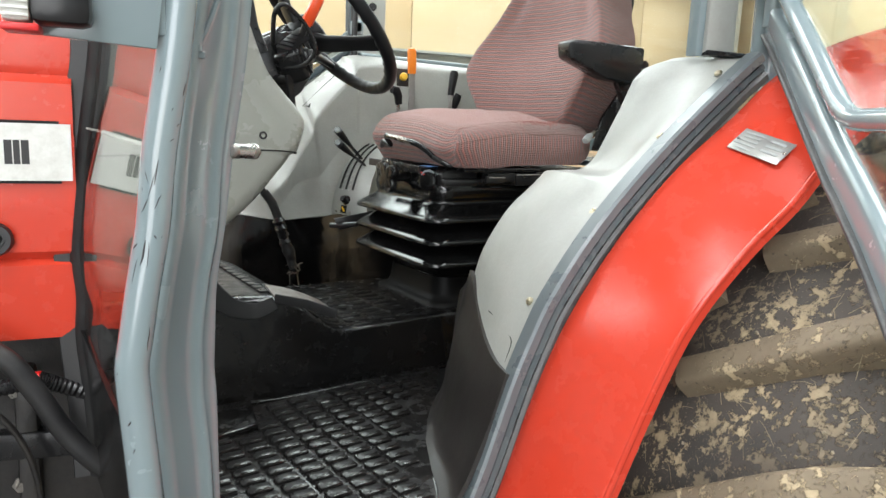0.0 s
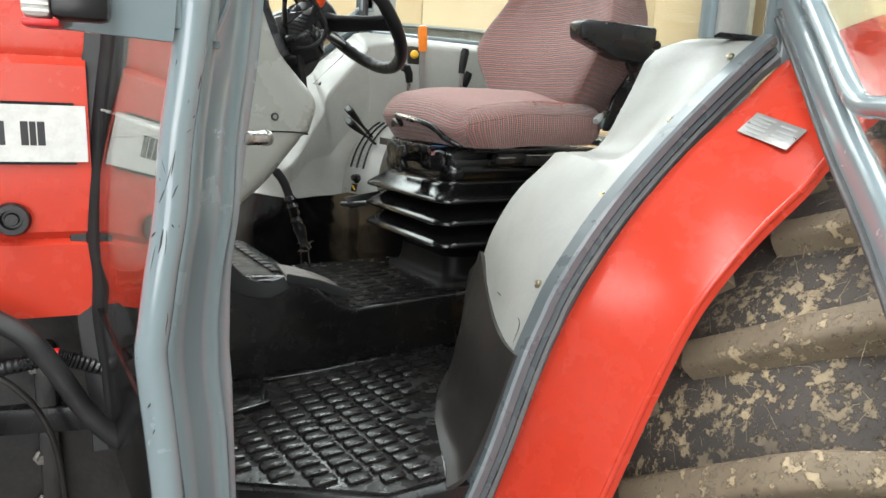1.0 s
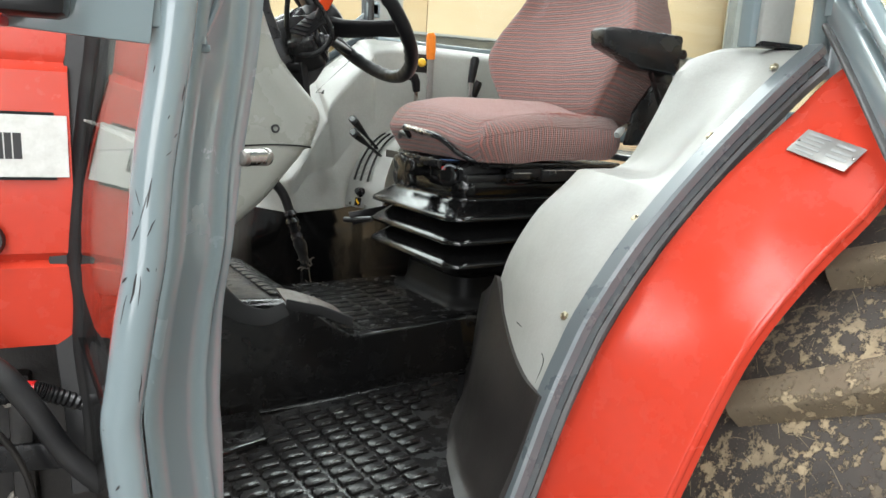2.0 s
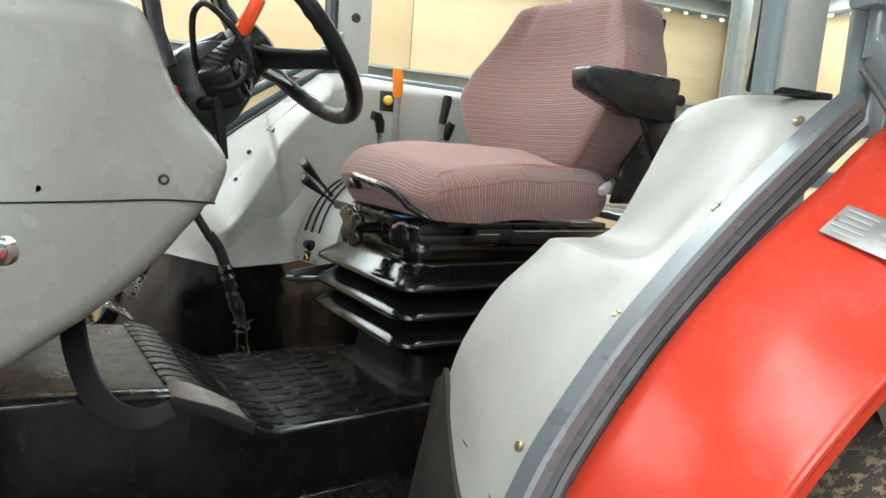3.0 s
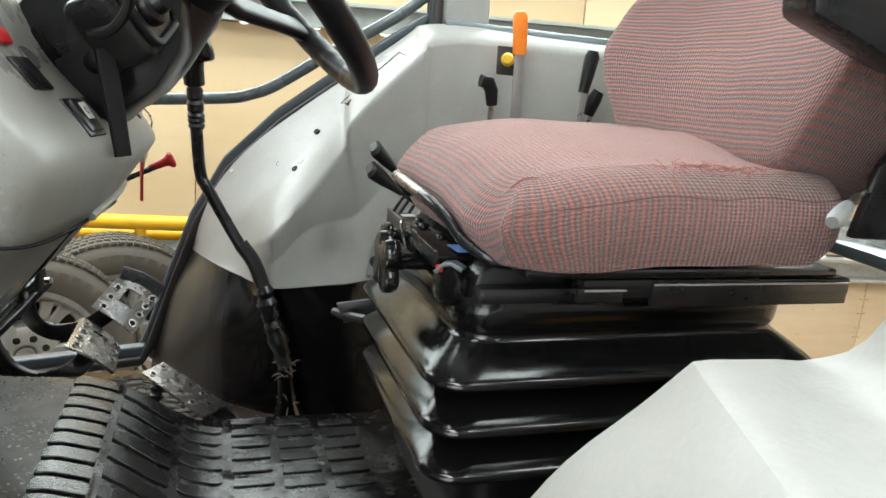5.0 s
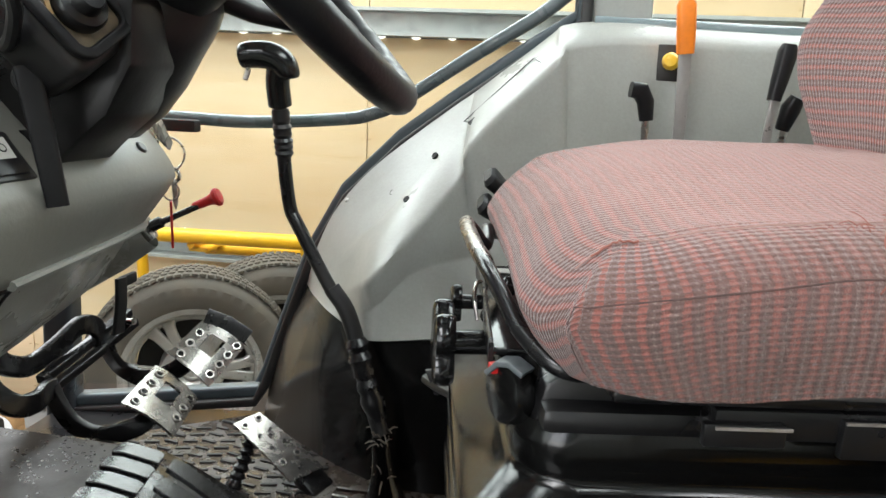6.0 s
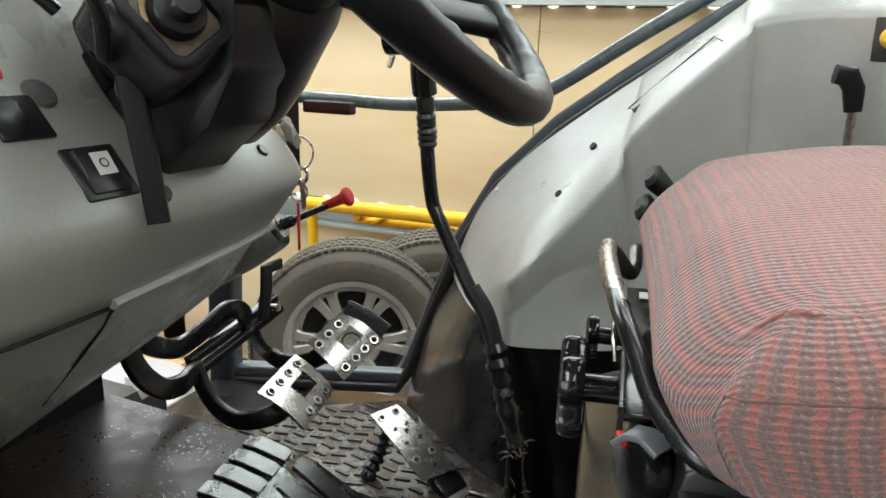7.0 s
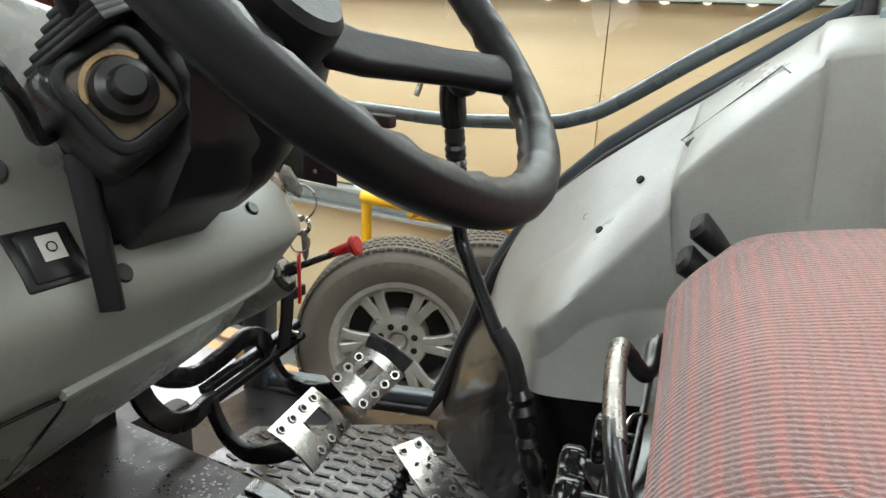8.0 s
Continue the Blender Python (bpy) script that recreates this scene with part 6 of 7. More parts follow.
# armrests
def armrest(y0, y1, name="armrest"):
    ob = part(name, prism([(1.078, 1.972), (1.082, 1.934), (1.20, 1.889), (1.30, 1.880), (1.312, 1.885), (1.314, 1.974), (1.20, 1.978), (1.10, 1.979)], y0, y1, 0.009), BLACK, seat, "black moulded folding armrest")
    part("hinge_plate", prism([(1.27, 1.885), (1.33, 1.885), (1.35, 1.80), (1.315, 1.80)], y1 - 0.012, y1 + 0.012, 0.003), BLACK, ob)
    part("hinge_bolt", lathe([(0, 0.008), (0.006, 0.008), (0.008, 0.0)], (1.33, y1 - 0.012, 1.82), (0, -1, 0), 12), METAL, ob)
    part("cap", lathe([(0, 0.0015), (0.011, 0.0015), (0.012, 0.0)], (1.315, y0, 1.93), (0, -1, 0), 18), BLACK, ob)
    return ob


armrest(1.508, 1.568)
part("raised_armrest", moved(box(0.045, 0.262, 0.305, 0.075, 0.05, 0.27, 0.014), BACK), SHEEN_PLASTIC, seat, "second armrest folded up beside the backrest")
part("recliner_lever", tube([(1.34, 1.70, 1.775), (1.26, 1.625, 1.755), (1.215, 1.590, 1.738)], 0.0055, 10), METAL, seat, "bare metal recliner lever")
part("recliner_grip", tube([(1.228, 1.602, 1.742), (1.212, 1.588, 1.737), (1.196, 1.574, 1.731), (1.186, 1.566, 1.728)], 0.010, 14, 0, False, [0.8, 1.0, 1.05, 0.7]), GALV, seat, "grey lever grip")
part("recliner_plate", prism([(1.26, 1.70), (1.36, 1.70), (1.38, 1.84), (1.33, 1.86), (1.28, 1.79)], 1.625, 1.640, 0.004), BLACK, seat)

# suspension: top frame, slides, bellows, knobs
def ring_of(hx, hy, z, cx=-0.06, k=5, r=0.05):
    return [SEAT @ Vector((cx + px, py, z)) for px, py in slab(2 * hx, 2 * hy, r, k)]


rings = [(1.600, 0.0), (1.585, 0.004), (1.566, 0.002)] + [(top - d, o) for top in (1.554, 1.496, 1.438) for d, o in ((0.0, 0.0), (0.016, 0.018), (0.032, 0.038), (0.040, 0.044), (0.048, 0.040), (0.053, 0.0))] + [(1.376, -0.020), (1.340, -0.044), (1.300, -0.044)]
bellow_rows = [ring_of(0.235 + o, 0.182 + o, z) for z, o in rings]
bellow_rows = [[c[i] for c in [smooth_line([r[j] for r in bellow_rows], 3) for j in range(len(bellow_rows[0]))]] for i in range(3 * len(bellow_rows) - 2)]
part("bellows", sheet([r + [r[0]] for r in bellow_rows], 0), VINYL, seat, "shiny black folded rubber bellows", 28)
pedestal_rows = [ring_of(0.195, 0.145, 1.345), ring_of(0.200, 0.150, 1.300), ring_of(0.208, 0.158, 1.280), ring_of(0.226, 0.176, 1.276), ring_of(0.226, 0.176, 1.262)]
part("pedestal", sheet([r + [r[0]] for r in pedestal_rows], 0), PEDESTAL, seat, "black pedestal under the bellows")
part("top_frame", moved(box(-0.05, 0, 1.607, 0.46, 0.37, 0.022, 0.008), SEAT), BLACK, seat)
part("front_bracket", moved(prism([(-0.285, 1.585), (-0.275, 1.63), (-0.25, 1.645), (-0.16, 1.645), (-0.16, 1.60), (-0.24, 1.575)], -0.165, 0.175, 0.004), SEAT), BLACK, seat, "black steel front bracket of the suspension")
for s in (-1, 1):
    part("slide_rail", moved(plus(box(0.04, s * 0.195, 1.622, 0.40, 0.03, 0.024, 0.003), box(0.08, s * 0.213, 1.616, 0.30, 0.008, 0.03, 0.002), box(-0.14, s * 0.213, 1.617, 0.06, 0.008, 0.018, 0.002)), SEAT), BLACK, seat)
part("rail_edge", moved(box(0.08, -0.218, 1.630, 0.30, 0.002, 0.0022), SEAT), ALLOY, seat, "bare edge of the slide rail")
part("rail_edge", moved(box(-0.135, -0.218, 1.6235, 0.055, 0.002, 0.0022), SEAT), ALLOY, seat)
part("seat_pan", moved(box(-0.01, 0, 1.641, 0.45, 0.42, 0.012, 0.004), SEAT), BLACK, seat)
part("pan_edge", moved(box(0.02, -0.205, 1.6450, 0.36, 0.010, 0.004, 0.0015), SEAT), GREY_SEAL, seat, "dusty foam edge under the cushion")
part("control_plate", prism([(0.722, 1.975), (0.762, 1.985), (0.815, 1.700), (0.765, 1.690)], 1.634, 1.641, 0.002, "z"), GLOSS_BLACK, seat, "glossy black sloping plate under the cushion")
part("plate_lip", sweep([(0.722, 1.978, 1.638), (0.745, 1.840, 1.638), (0.766, 1.690, 1.636)], slab(0.004, 0.020, 0.001), (0, 0, 1)), BLACK, seat, "folded edge of the plate")
part("plate_label", box(0.752, 1.950, 1.6425, 0.022, 0.020, 0.001, 0, turned(0, 0, 9)), WHITE, seat, "small white label on the plate")
for x, y in ((0.765, 1.905), (0.768, 1.872), (0.786, 1.800)):
    part("plate_bolt", lathe([(0, 0.0065), (0.004, 0.0060), (0.007, 0.0035), (0.008, 0.0)], (x, y, 1.641), (0, 0, 1), 14), GLOSS_BLACK, seat, "domed black bolt")
part("blue_sticker", moved(box(0, 0, 0, 0.030, 0.040, 0.001), Matrix.Translation((0.804, 1.722, 1.6445)) @ turned(0, 0, 12)), BLUE, seat, "small blue sticker")
bar_line = [(0.80, 2.03, 1.662), (0.765, 1.985, 1.676), (0.748, 1.945, 1.688), (0.738, 1.905, 1.700), (0.742, 1.872, 1.694), (0.740, 1.852, 1.694), (0.727, 1.846, 1.712), (0.722, 1.838, 1.718), (0.727, 1.815, 1.716), (0.740, 1.765, 1.711), (0.757, 1.712, 1.704), (0.775, 1.677, 1.688), (0.793, 1.652, 1.668), (0.826, 1.628, 1.652), (0.87, 1.655, 1.646), (0.92, 1.69, 1.645)]
bar = part("adjuster_bar", tube(bar_line, 0.0070, 12, 5), BLACK, seat, "bent black steel slide release bar")
part("worn_bend", tube([(0.7225, 1.840, 1.7178), (0.727, 1.815, 1.716), (0.740, 1.765, 1.711), (0.754, 1.722, 1.7055)], 0.0077, 12, 5), RUBBED, bar, "bend of the bar worn bright")


def knob(name, c, axis, r, h, mat, label, lobes=0, stem=0.4, reach=0.05):
    prof = [(0, h), (r * 0.8, h), (r * 0.95, h - 0.002), (r, h - 0.006), (r, 0.006), (r * 0.94, 0.001), (r * stem, 0.0), (r * stem, -reach), (0, -reach)]
    bm = lathe(prof, c, axis, 48)
    if lobes:
        ax = Vector(axis).normalized()
        q = ax.to_track_quat("Z", "Y")
        for v in bm.verts:
            l = q.inverted() @ (v.co - Vector(c))
            if l.z > -0.001 and math.hypot(l.x, l.y) > r * 0.7:
                f = 1 - 0.36 * (0.5 + 0.5 * math.cos(lobes * math.atan2(l.y, l.x) + 0.6)) ** 3
                v.co = Vector(c) + q @ Vector((l.x * f, l.y * f, l.z))
    return part(name, bm, mat, seat, label)


knob("weight_knob", (0.722, 1.786, 1.608), (-0.97, -0.22, 0.0), 0.043, 0.021, GLOSS_BLACK, "large glossy lobed weight adjusting knob", 4, 0.28, 0.055)
knob("height_knob", (0.720, 1.852, 1.630), (-0.97, -0.2, 0.0), 0.022, 0.012, GLOSS_BLACK, "smaller lobed knob", 3, 0.36, 0.04)
knob("damper_knob", (0.792, 1.684, 1.608), (-0.80, -0.58, 0.05), 0.026, 0.020, GLOSS_BLACK, "round knob with a red mark", 0, 0.5, 0.05)
part("knob_guard", sweep([(0.768, 1.684, 1.624), (0.776, 1.680, 1.634), (0.786, 1.676, 1.636), (0.798, 1.670, 1.630)], slab(0.020, 0.005, 0.0015), (0, 0, 1)), FRAME_PAINT, seat, "grey guard over the knob")
part("red_mark", box(0.7695, 1.6795, 1.628, 0.006, 0.009, 0.008, 0.001, turned(0, 0, 30)), RED_PLASTIC, seat, "red mark on the knob")
part("cable_clip", tube([(0.742, 1.885, 1.642), (0.735, 1.862, 1.650), (0.734, 1.842, 1.640), (0.740, 1.828, 1.618)], 0.0022, 8, 4), METAL, seat, "bent wire clip by the knobs")
part("side_pin", tube([(0.70, 2.02, 1.445), (0.655, 2.085, 1.432), (0.642, 2.105, 1.430)], 0.008, 10), BLACK, seat)
part("side_bracket", prism([(0.645, 1.455), (0.76, 1.475), (0.76, 1.44), (0.66, 1.418)], 2.075, 2.082, 0.001), BLACK, seat)

# ---- dashboard ----
dash = thing("dashboard", "olive grey moulded dashboard with a seam and recessed screw", "dashboard", (0.2, 1.75, 1.5))
section = [(-0.06, 1.96), (-0.06, 1.50), (0.02, 1.40), (0.10, 1.422), (0.17, 1.468), (0.237, 1.518), (0.308, 1.582), (0.362, 1.640), (0.398, 1.688), (0.411, 1.720), (0.416, 1.748), (0.402, 1.776), (0.372, 1.810), (0.340, 1.850), (0.318, 1.90), (0.300, 1.945), (0.27, 1.975), (0.18, 1.985)]
section = [(v.x, v.z) for half in (section[:7] + [(0.352, 1.636), (0.378, 1.668), (0.384, 1.679)], [(0.399, 1.686)] + section[9:]) for v in smooth_line([(a, 0, b) for a, b in half], 3)]
body = []
for y, s, lift in ((1.432, 0.80, 0), (1.440, 0.90, 0), (1.452, 0.955, 0), (1.475, 0.985, 0), (1.52, 1.0, 0), (1.60, 1.0, 0), (1.75, 0.985, 0), (1.81, 0.965, 0.0), (1.848, 0.94, 0.0), (1.874, 0.88, 0.0), (1.888, 0.78, 0.0)):
    right = max(0.0, (y - 1.60) / 0.36)
    ring_pts = []
    for a, b in section:
        bb = b - (0.10 * right * max(0, (b - 1.80) / 0.18))
        bb = bb + 0.10 * right * max(0.0, (1.62 - b) / 0.2)
        under = 1 - 0.20 * right * min(1.0, max(0.0, (1.75 - b) / 0.07))
        ring_pts.append((0.16 + (a - 0.16) * s * under, y, 1.70 + (bb - 1.70) * s))
    body.append(ring_pts + [ring_pts[0]])
body = [[(q[0], body[0][0][1], q[2]) for q in [(0.16 + (p[0] - 0.16) * 0.02, 0, 1.70 + (p[2] - 1.70) * 0.02) for p in body[0]]]] + body + [[(0.16 + (p[0] - 0.16) * 0.02, 1.890, 1.70 + (p[2] - 1.70) * 0.02) for p in body[-1]]]
part("dash_shell", sheet(body, 0), DASH, dash, "", 28)
STEP = len(smooth_line([(a, 0, b) for a, b in [(0, 0)] * 10], 3))
crease = [Vector(r[STEP]) + Vector((0.002, 0, 0)) for r in body[6:11]]
part("crease_bead", tube(crease, 0.0042, 8, 4), DASH, dash, "raised crease across the dash")
part("shell_seam", tube([(-0.02, 1.431, 1.672), (0.10, 1.431, 1.678), (0.235, 1.431, 1.686), (0.307, 1.431, 1.691), (0.35, 1.431, 1.691), (0.374, 1.4390, 1.689), (0.388, 1.4510, 1.687), (0.395, 1.4745, 1.684), (0.398, 1.52, 1.682), (0.396, 1.60, 1.682)], 0.0016, 6, 4), INK, dash, "dark joint between the dash mouldings")
part("shell_screw", lathe([(0, -0.002), (0.004, -0.002), (0.005, 0.001), (0.007, 0.001), (0.0085, -0.002)], (0.320, 1.4305, 1.721), (0.10, -1, 0.05), 20), SEAL, dash, "recessed dark screw")
part("cowl_edge", sweep([(0.325, 1.480, 1.885), (0.306, 1.485, 1.935), (0.295, 1.49, 2.0), (0.285, 1.50, 2.10)], slab(0.026, 0.020, 0.006), (0, -1, 0)), BLACK, dash, "black padded edge strip")

# steering column, pod and wheel
N = Vector((0.72, 0.11, 0.68)).normalized()
HUB = Vector((0.523, 1.742, 1.995))
column = thing("steering_column", "black plastic steering column shroud with switches", "steering column", (0.4, 1.72, 1.75))
axis_q = N.to_track_quat("Z", "Y").to_matrix().to_4x4()
COL = Matrix.Translation(HUB) @ axis_q
part("shroud", lathe([(0.030, -0.06), (0.046, -0.07), (0.056, -0.09), (0.064, -0.12), (0.073, -0.15), (0.078, -0.185), (0.076, -0.215), (0.062, -0.235), (0.036, -0.245), (0.0, -0.248)], HUB + Vector((0.0, 0.020, 0.0)), N, 48), BLACK, column, "rounded black column shroud")
pod = part("switch_pod", prism([(0.304, 1.880), (0.352, 1.930), (0.390, 1.947), (0.450, 1.956), (0.477, 1.906), (0.473, 1.858), (0.448, 1.816), (0.416, 1.790), (0.399, 1.773), (0.386, 1.774), (0.359, 1.802), (0.327, 1.843)], 1.660, 1.74, 0.006), BLACK, column, "broad flat black side of the column shroud")
part("red_switch", box(0.306, 1.658, 1.871, 0.030, 0.012, 0.011, 0.002, turned(0, 48, 0)), RED_PLASTIC, pod, "red rocker switch")
part("switch_slot", box(0.340, 1.659, 1.853, 0.034, 0.004, 0.008, 0.001, turned(0, 52, 0)), INK, pod, "dark slot beside the switch")
part("edge_clip", box(0.382, 1.655, 1.787, 0.030, 0.012, 0.014, 0.002, turned(0, 48, 0)), SOFT_BLACK, pod)
DIAL = Matrix.Translation((0.450, 1.632, 1.896)) @ Vector((0.85, -0.38, 0.36)).to_track_quat("Z", "Y").to_matrix().to_4x4()
part("dial_block", moved(box(0, 0, -0.034, 0.076, 0.080, 0.062, 0.012, turned(0, 0, 35), 3), DIAL), BLACK, pod, "square housing of the dial")
part("dial_bezel", moved(sweep([(x, y, 0.001) for x, y in slab(0.056, 0.060, 0.012, 5)], slab(0.009, 0.007, 0.002), (0, 0, 1), True), DIAL @ turned(0, 0, 35)), SOFT_BLACK, pod, "raised rounded frame round the dial")
part("dial_field", moved(box(0, 0, -0.003, 0.054, 0.058, 0.005, 0.001, turned(0, 0, 35)), DIAL), plain("dirty_dial_face", (0.06, 0.05, 0.035), 0.5, dirt=(0.20, 0.15, 0.08), amount=0.7, big=60), pod, "grimy dial field")
part("dial_scale", moved(sweep([(0.0235 * math.cos(radians(a)), 0.0235 * math.sin(radians(a)), 0.0005) for a in range(60, 206, 7)], slab(0.0034, 0.001)), DIAL @ pose(0, 0, 0.001)), plain("worn_ochre_print", (0.42, 0.27, 0.10), 0.5, dirt=(0.10, 0.07, 0.04), amount=0.9, big=90), pod, "worn ochre scale arc")
part("dial_knob", lathe([(0, 0.022), (0.009, 0.022), (0.011, 0.018), (0.012, 0.012), (0.018, 0.010), (0.0200, 0.006), (0.0200, -0.002)], (0.450, 1.632, 1.896), (0.85, -0.38, 0.36), 24), BLACK, pod, "round black switch knob")
for k in range(5):
    part("gaiter_fold", box(0.421 + 0.0026 * k, 1.632 - 0.003 * k, 1.926 + 0.0052 * k, 0.066 - 0.009 * k, 0.060 - 0.008 * k, 0.006, 0.002, turned(12, -35, 20)), SOFT_BLACK, pod)
stalk = thing("shuttle_lever", "red-orange knob on a short shift lever by the wheel", "lever", (0.43, 1.60, 1.93))
part("stem", rod((0.436, 1.616, 1.938), (0.442, 1.602, 1.960), 0.008), BLACK, stalk)
part("grip", moved(box(0, 0, 0, 0.032, 0.026, 0.075, 0.010), look((0.455, 1.588, 1.992), (0.434, 1.614, 1.938)) @ turned(0, 0, 40)), RED_ORANGE, stalk, "red-orange plastic grip")
guard_loop = thing("lever_guard", "bent black wire guard loop round the lever", "guard", (0.4, 1.56, 1.87))
part("loop", tube([(0.375, 1.600, 1.895), (0.366, 1.575, 1.920), (0.360, 1.535, 1.965), (0.368, 1.515, 1.985), (0.385, 1.515, 1.985), (0.425, 1.535, 1.955), (0.452, 1.553, 1.915), (0.450, 1.568, 1.892), (0.432, 1.585, 1.872), (0.410, 1.605, 1.866), (0.395, 1.625, 1.868)], 0.0052, 10, 6), BLACK, guard_loop)
tilt = thing("tilt_lever", "flat black lever hanging from the steering column", "lever", (0.41, 1.63, 1.80))
part("pivot", lathe([(0, 0.016), (0.011, 0.016), (0.013, 0.012), (0.013, -0.03)], (0.402, 1.640, 1.842), (0.45, -0.85, 0.1), 20), BLACK, tilt)
part("blade", sweep([(0.409, 1.626, 1.853), (0.417, 1.627, 1.80), (0.424, 1.629, 1.746)], slab(0.018, 0.009, 0.003), (0.5, -0.85, 0), scale=[1.1, 1.0, 0.92]), SOFT_BLACK, tilt)

steer = thing("steering_wheel", "black three-spoke steering wheel with a finger-grip rim", "steering wheel", HUB)
R = 0.211
rim_bm = bmesh.new()
ringv = []
for k in range(96):
    a = 2 * math.pi * k / 96
    row = []
    for j in range(14):
        t = 2 * math.pi * j / 14
        rr = 0.0165 - (0.0036 if math.cos(t) < 0.1 else 0.0) * (0.5 + 0.5 * math.cos(a * 40))
        row.append(rim_bm.verts.new(COL @ Vector(((R + rr * math.cos(t)) * math.cos(a), (R + rr * math.cos(t)) * math.sin(a), rr * math.sin(t)))))
    ringv.append(row)
for k in range(96):
    for j in range(14):
        rim_bm.faces.new((ringv[k][j], ringv[(k + 1) % 96][j], ringv[(k + 1) % 96][(j + 1) % 14], ringv[k][(j + 1) % 14]))
bmesh.ops.recalc_face_normals(rim_bm, faces=rim_bm.faces)
part("rim", rim_bm, SOFT_BLACK, steer, "black rim with moulded finger grips", 80)
for deg in (-156, -37, 83):
    a = radians(deg)
    d = Vector((math.cos(a), math.sin(a), 0))
    part("spoke", sweep([COL @ (d * 0.03 + Vector((0, 0, -0.070))), COL @ (d * 0.08 + Vector((0, 0, -0.058))), COL @ (d * 0.15 + Vector((0, 0, -0.026))), COL @ (d * (R - 0.004))], slab(0.046, 0.018, 0.008), N, scale=[1.2, 1.0, 0.85, 0.95]), SOFT_BLACK, steer)
part("hub", lathe([(0.0, -0.035), (0.040, -0.035), (0.047, -0.041), (0.05, -0.055), (0.05, -0.085), (0.04, -0.10)], HUB, N, 36), SOFT_BLACK, steer, "round black hub cap")

# ignition, keys, stop pull, switches
ign = thing("ignition_lock", "metal ignition lock with a key in it", "ignition", (0.37, 1.85, 1.78))
part("barrel", lathe([(0, 0.012), (0.012, 0.012), (0.014, 0.008), (0.014, -0.02)], (0.353, 1.865, 1.782), (0.9, 0.2, 0.35), 20), METAL, ign)
part("key_bow", prism([(1.860, 1.796), (1.868, 1.806), (1.876, 1.803), (1.897, 1.776), (1.890, 1.768), (1.868, 1.782)], 0.368, 0.3705, 0.0008, "x"), METAL, ign, "flat key bow")
keys = thing("key_ring", "bunch of keys with a red tag hanging from the ignition", "keys", (0.37, 1.885, 1.72))
def hoop(c, r, w, n, name, mat, par):
    q = Vector(n).normalized().to_track_quat("Z", "Y")
    return part(name, tube([Vector(c) + q @ Vector((r * math.cos(t), r * math.sin(t), 0)) for t in [2 * math.pi * k / 28 for k in range(28)]], w, 8, 0, True), mat, par)


hoop((0.3695, 1.8875, 1.764), 0.019, 0.0012, (0.8, -0.6, 0.1), "ring", METAL, keys)
hoop((0.3685, 1.894, 1.738), 0.009, 0.0022, (0.2, -0.9, 0.2), "ring", METAL, keys)
hoop((0.3690, 1.891, 1.720), 0.010, 0.0010, (0.8, -0.5, 0.1), "ring", METAL, keys)
part("key", prism([(1.891, 1.734), (1.901, 1.734), (1.903, 1.705), (1.898, 1.698), (1.894, 1.705)], 0.369, 0.371, 0.0005, "x"), METAL, keys)
part("red_tag", box(0.3705, 1.887, 1.682, 0.003, 0.0085, 0.056, 0.001, turned(3, 0, 30)), RED_PLASTIC, keys, "narrow red plastic tag")
pull = thing("stop_pull", "red engine stop knob on a black rod", "pull knob", (0.35, 1.94, 1.68))
part("rod", rod((0.316, 1.930, 1.667), (0.372, 1.948, 1.695), 0.0040), BLACK, pull)
part("sleeve", rod((0.316, 1.929, 1.667), (0.331, 1.934, 1.675), 0.0075, 16, 0.002), BLACK, pull)
part("nut", lathe([(0.006, 0.006), (0.015, 0.005), (0.017, 0.0), (0.017, -0.004)], (0.314, 1.928, 1.665), (0.9, 0.16, 0.42), 6), METAL, pull)
ax = Vector((0.055, 0.010, 0.026)).normalized()
part("knob", lathe([(0.004, -0.022), (0.0052, -0.02), (0.0062, 0.0), (0.008, 0.006), (0.0115, 0.009), (0.012, 0.013), (0.0095, 0.0155), (0, 0.016)], (0.384, 1.952, 1.702), ax, 22), RED_PLASTIC, pull, "red mushroom knob")
part("stop_boss", lathe([(0.024, 0.0), (0.026, -0.01), (0.03, -0.05), (0.03, -0.10)], (0.312, 1.928, 1.664), (0.8, 0.25, 0.5), 24), DASH, dash)
sw = thing("work_light_switch", "square black rocker switch with a white lamp symbol", "switch", (0.40, 1.60, 1.79))
SW = Matrix.Translation((0.3905, 1.606, 1.7815)) @ turned(0, 51, 0)
part("bezel", moved(box(0, 0, 0.004, 0.044, 0.046, 0.006, 0.002), SW), BLACK, sw)
part("rocker", moved(box(0, 0, 0.007, 0.036, 0.034, 0.007, 0.002, turned(0, 5, 0)), SW), BLACK, sw)
part("symbol_field", moved(box(-0.004, 0.002, 0.0110, 0.018, 0.016, 0.0008, 0, turned(0, 5, 0)), SW), WHITE, sw, "white field with a lamp symbol")
part("lamp_symbol", moved(lathe([(0.0028, 0.0), (0.0038, 0.0), (0.0038, -0.0004)], (-0.004, 0.002, 0.0118), (0.09, 0, 1), 14), SW), INK, sw)
part("blank_cover", moved(box(0.0, 0.0, 0.001, 0.036, 0.040, 0.004, 0.0015), Matrix.Translation((0.361, 1.571, 1.823)) @ turned(0, 49, 0)), BLACK, dash, "flat black blank cover")
part("round_blank", moved(lathe([(0, 0.002), (0.011, 0.002), (0.013, 0.0)], (0, 0, 0), (0, 0, 1), 20), Matrix.Translation((0.349, 1.600, 1.8385)) @ turned(0, 49, 0)), GREY_SEAL, dash)
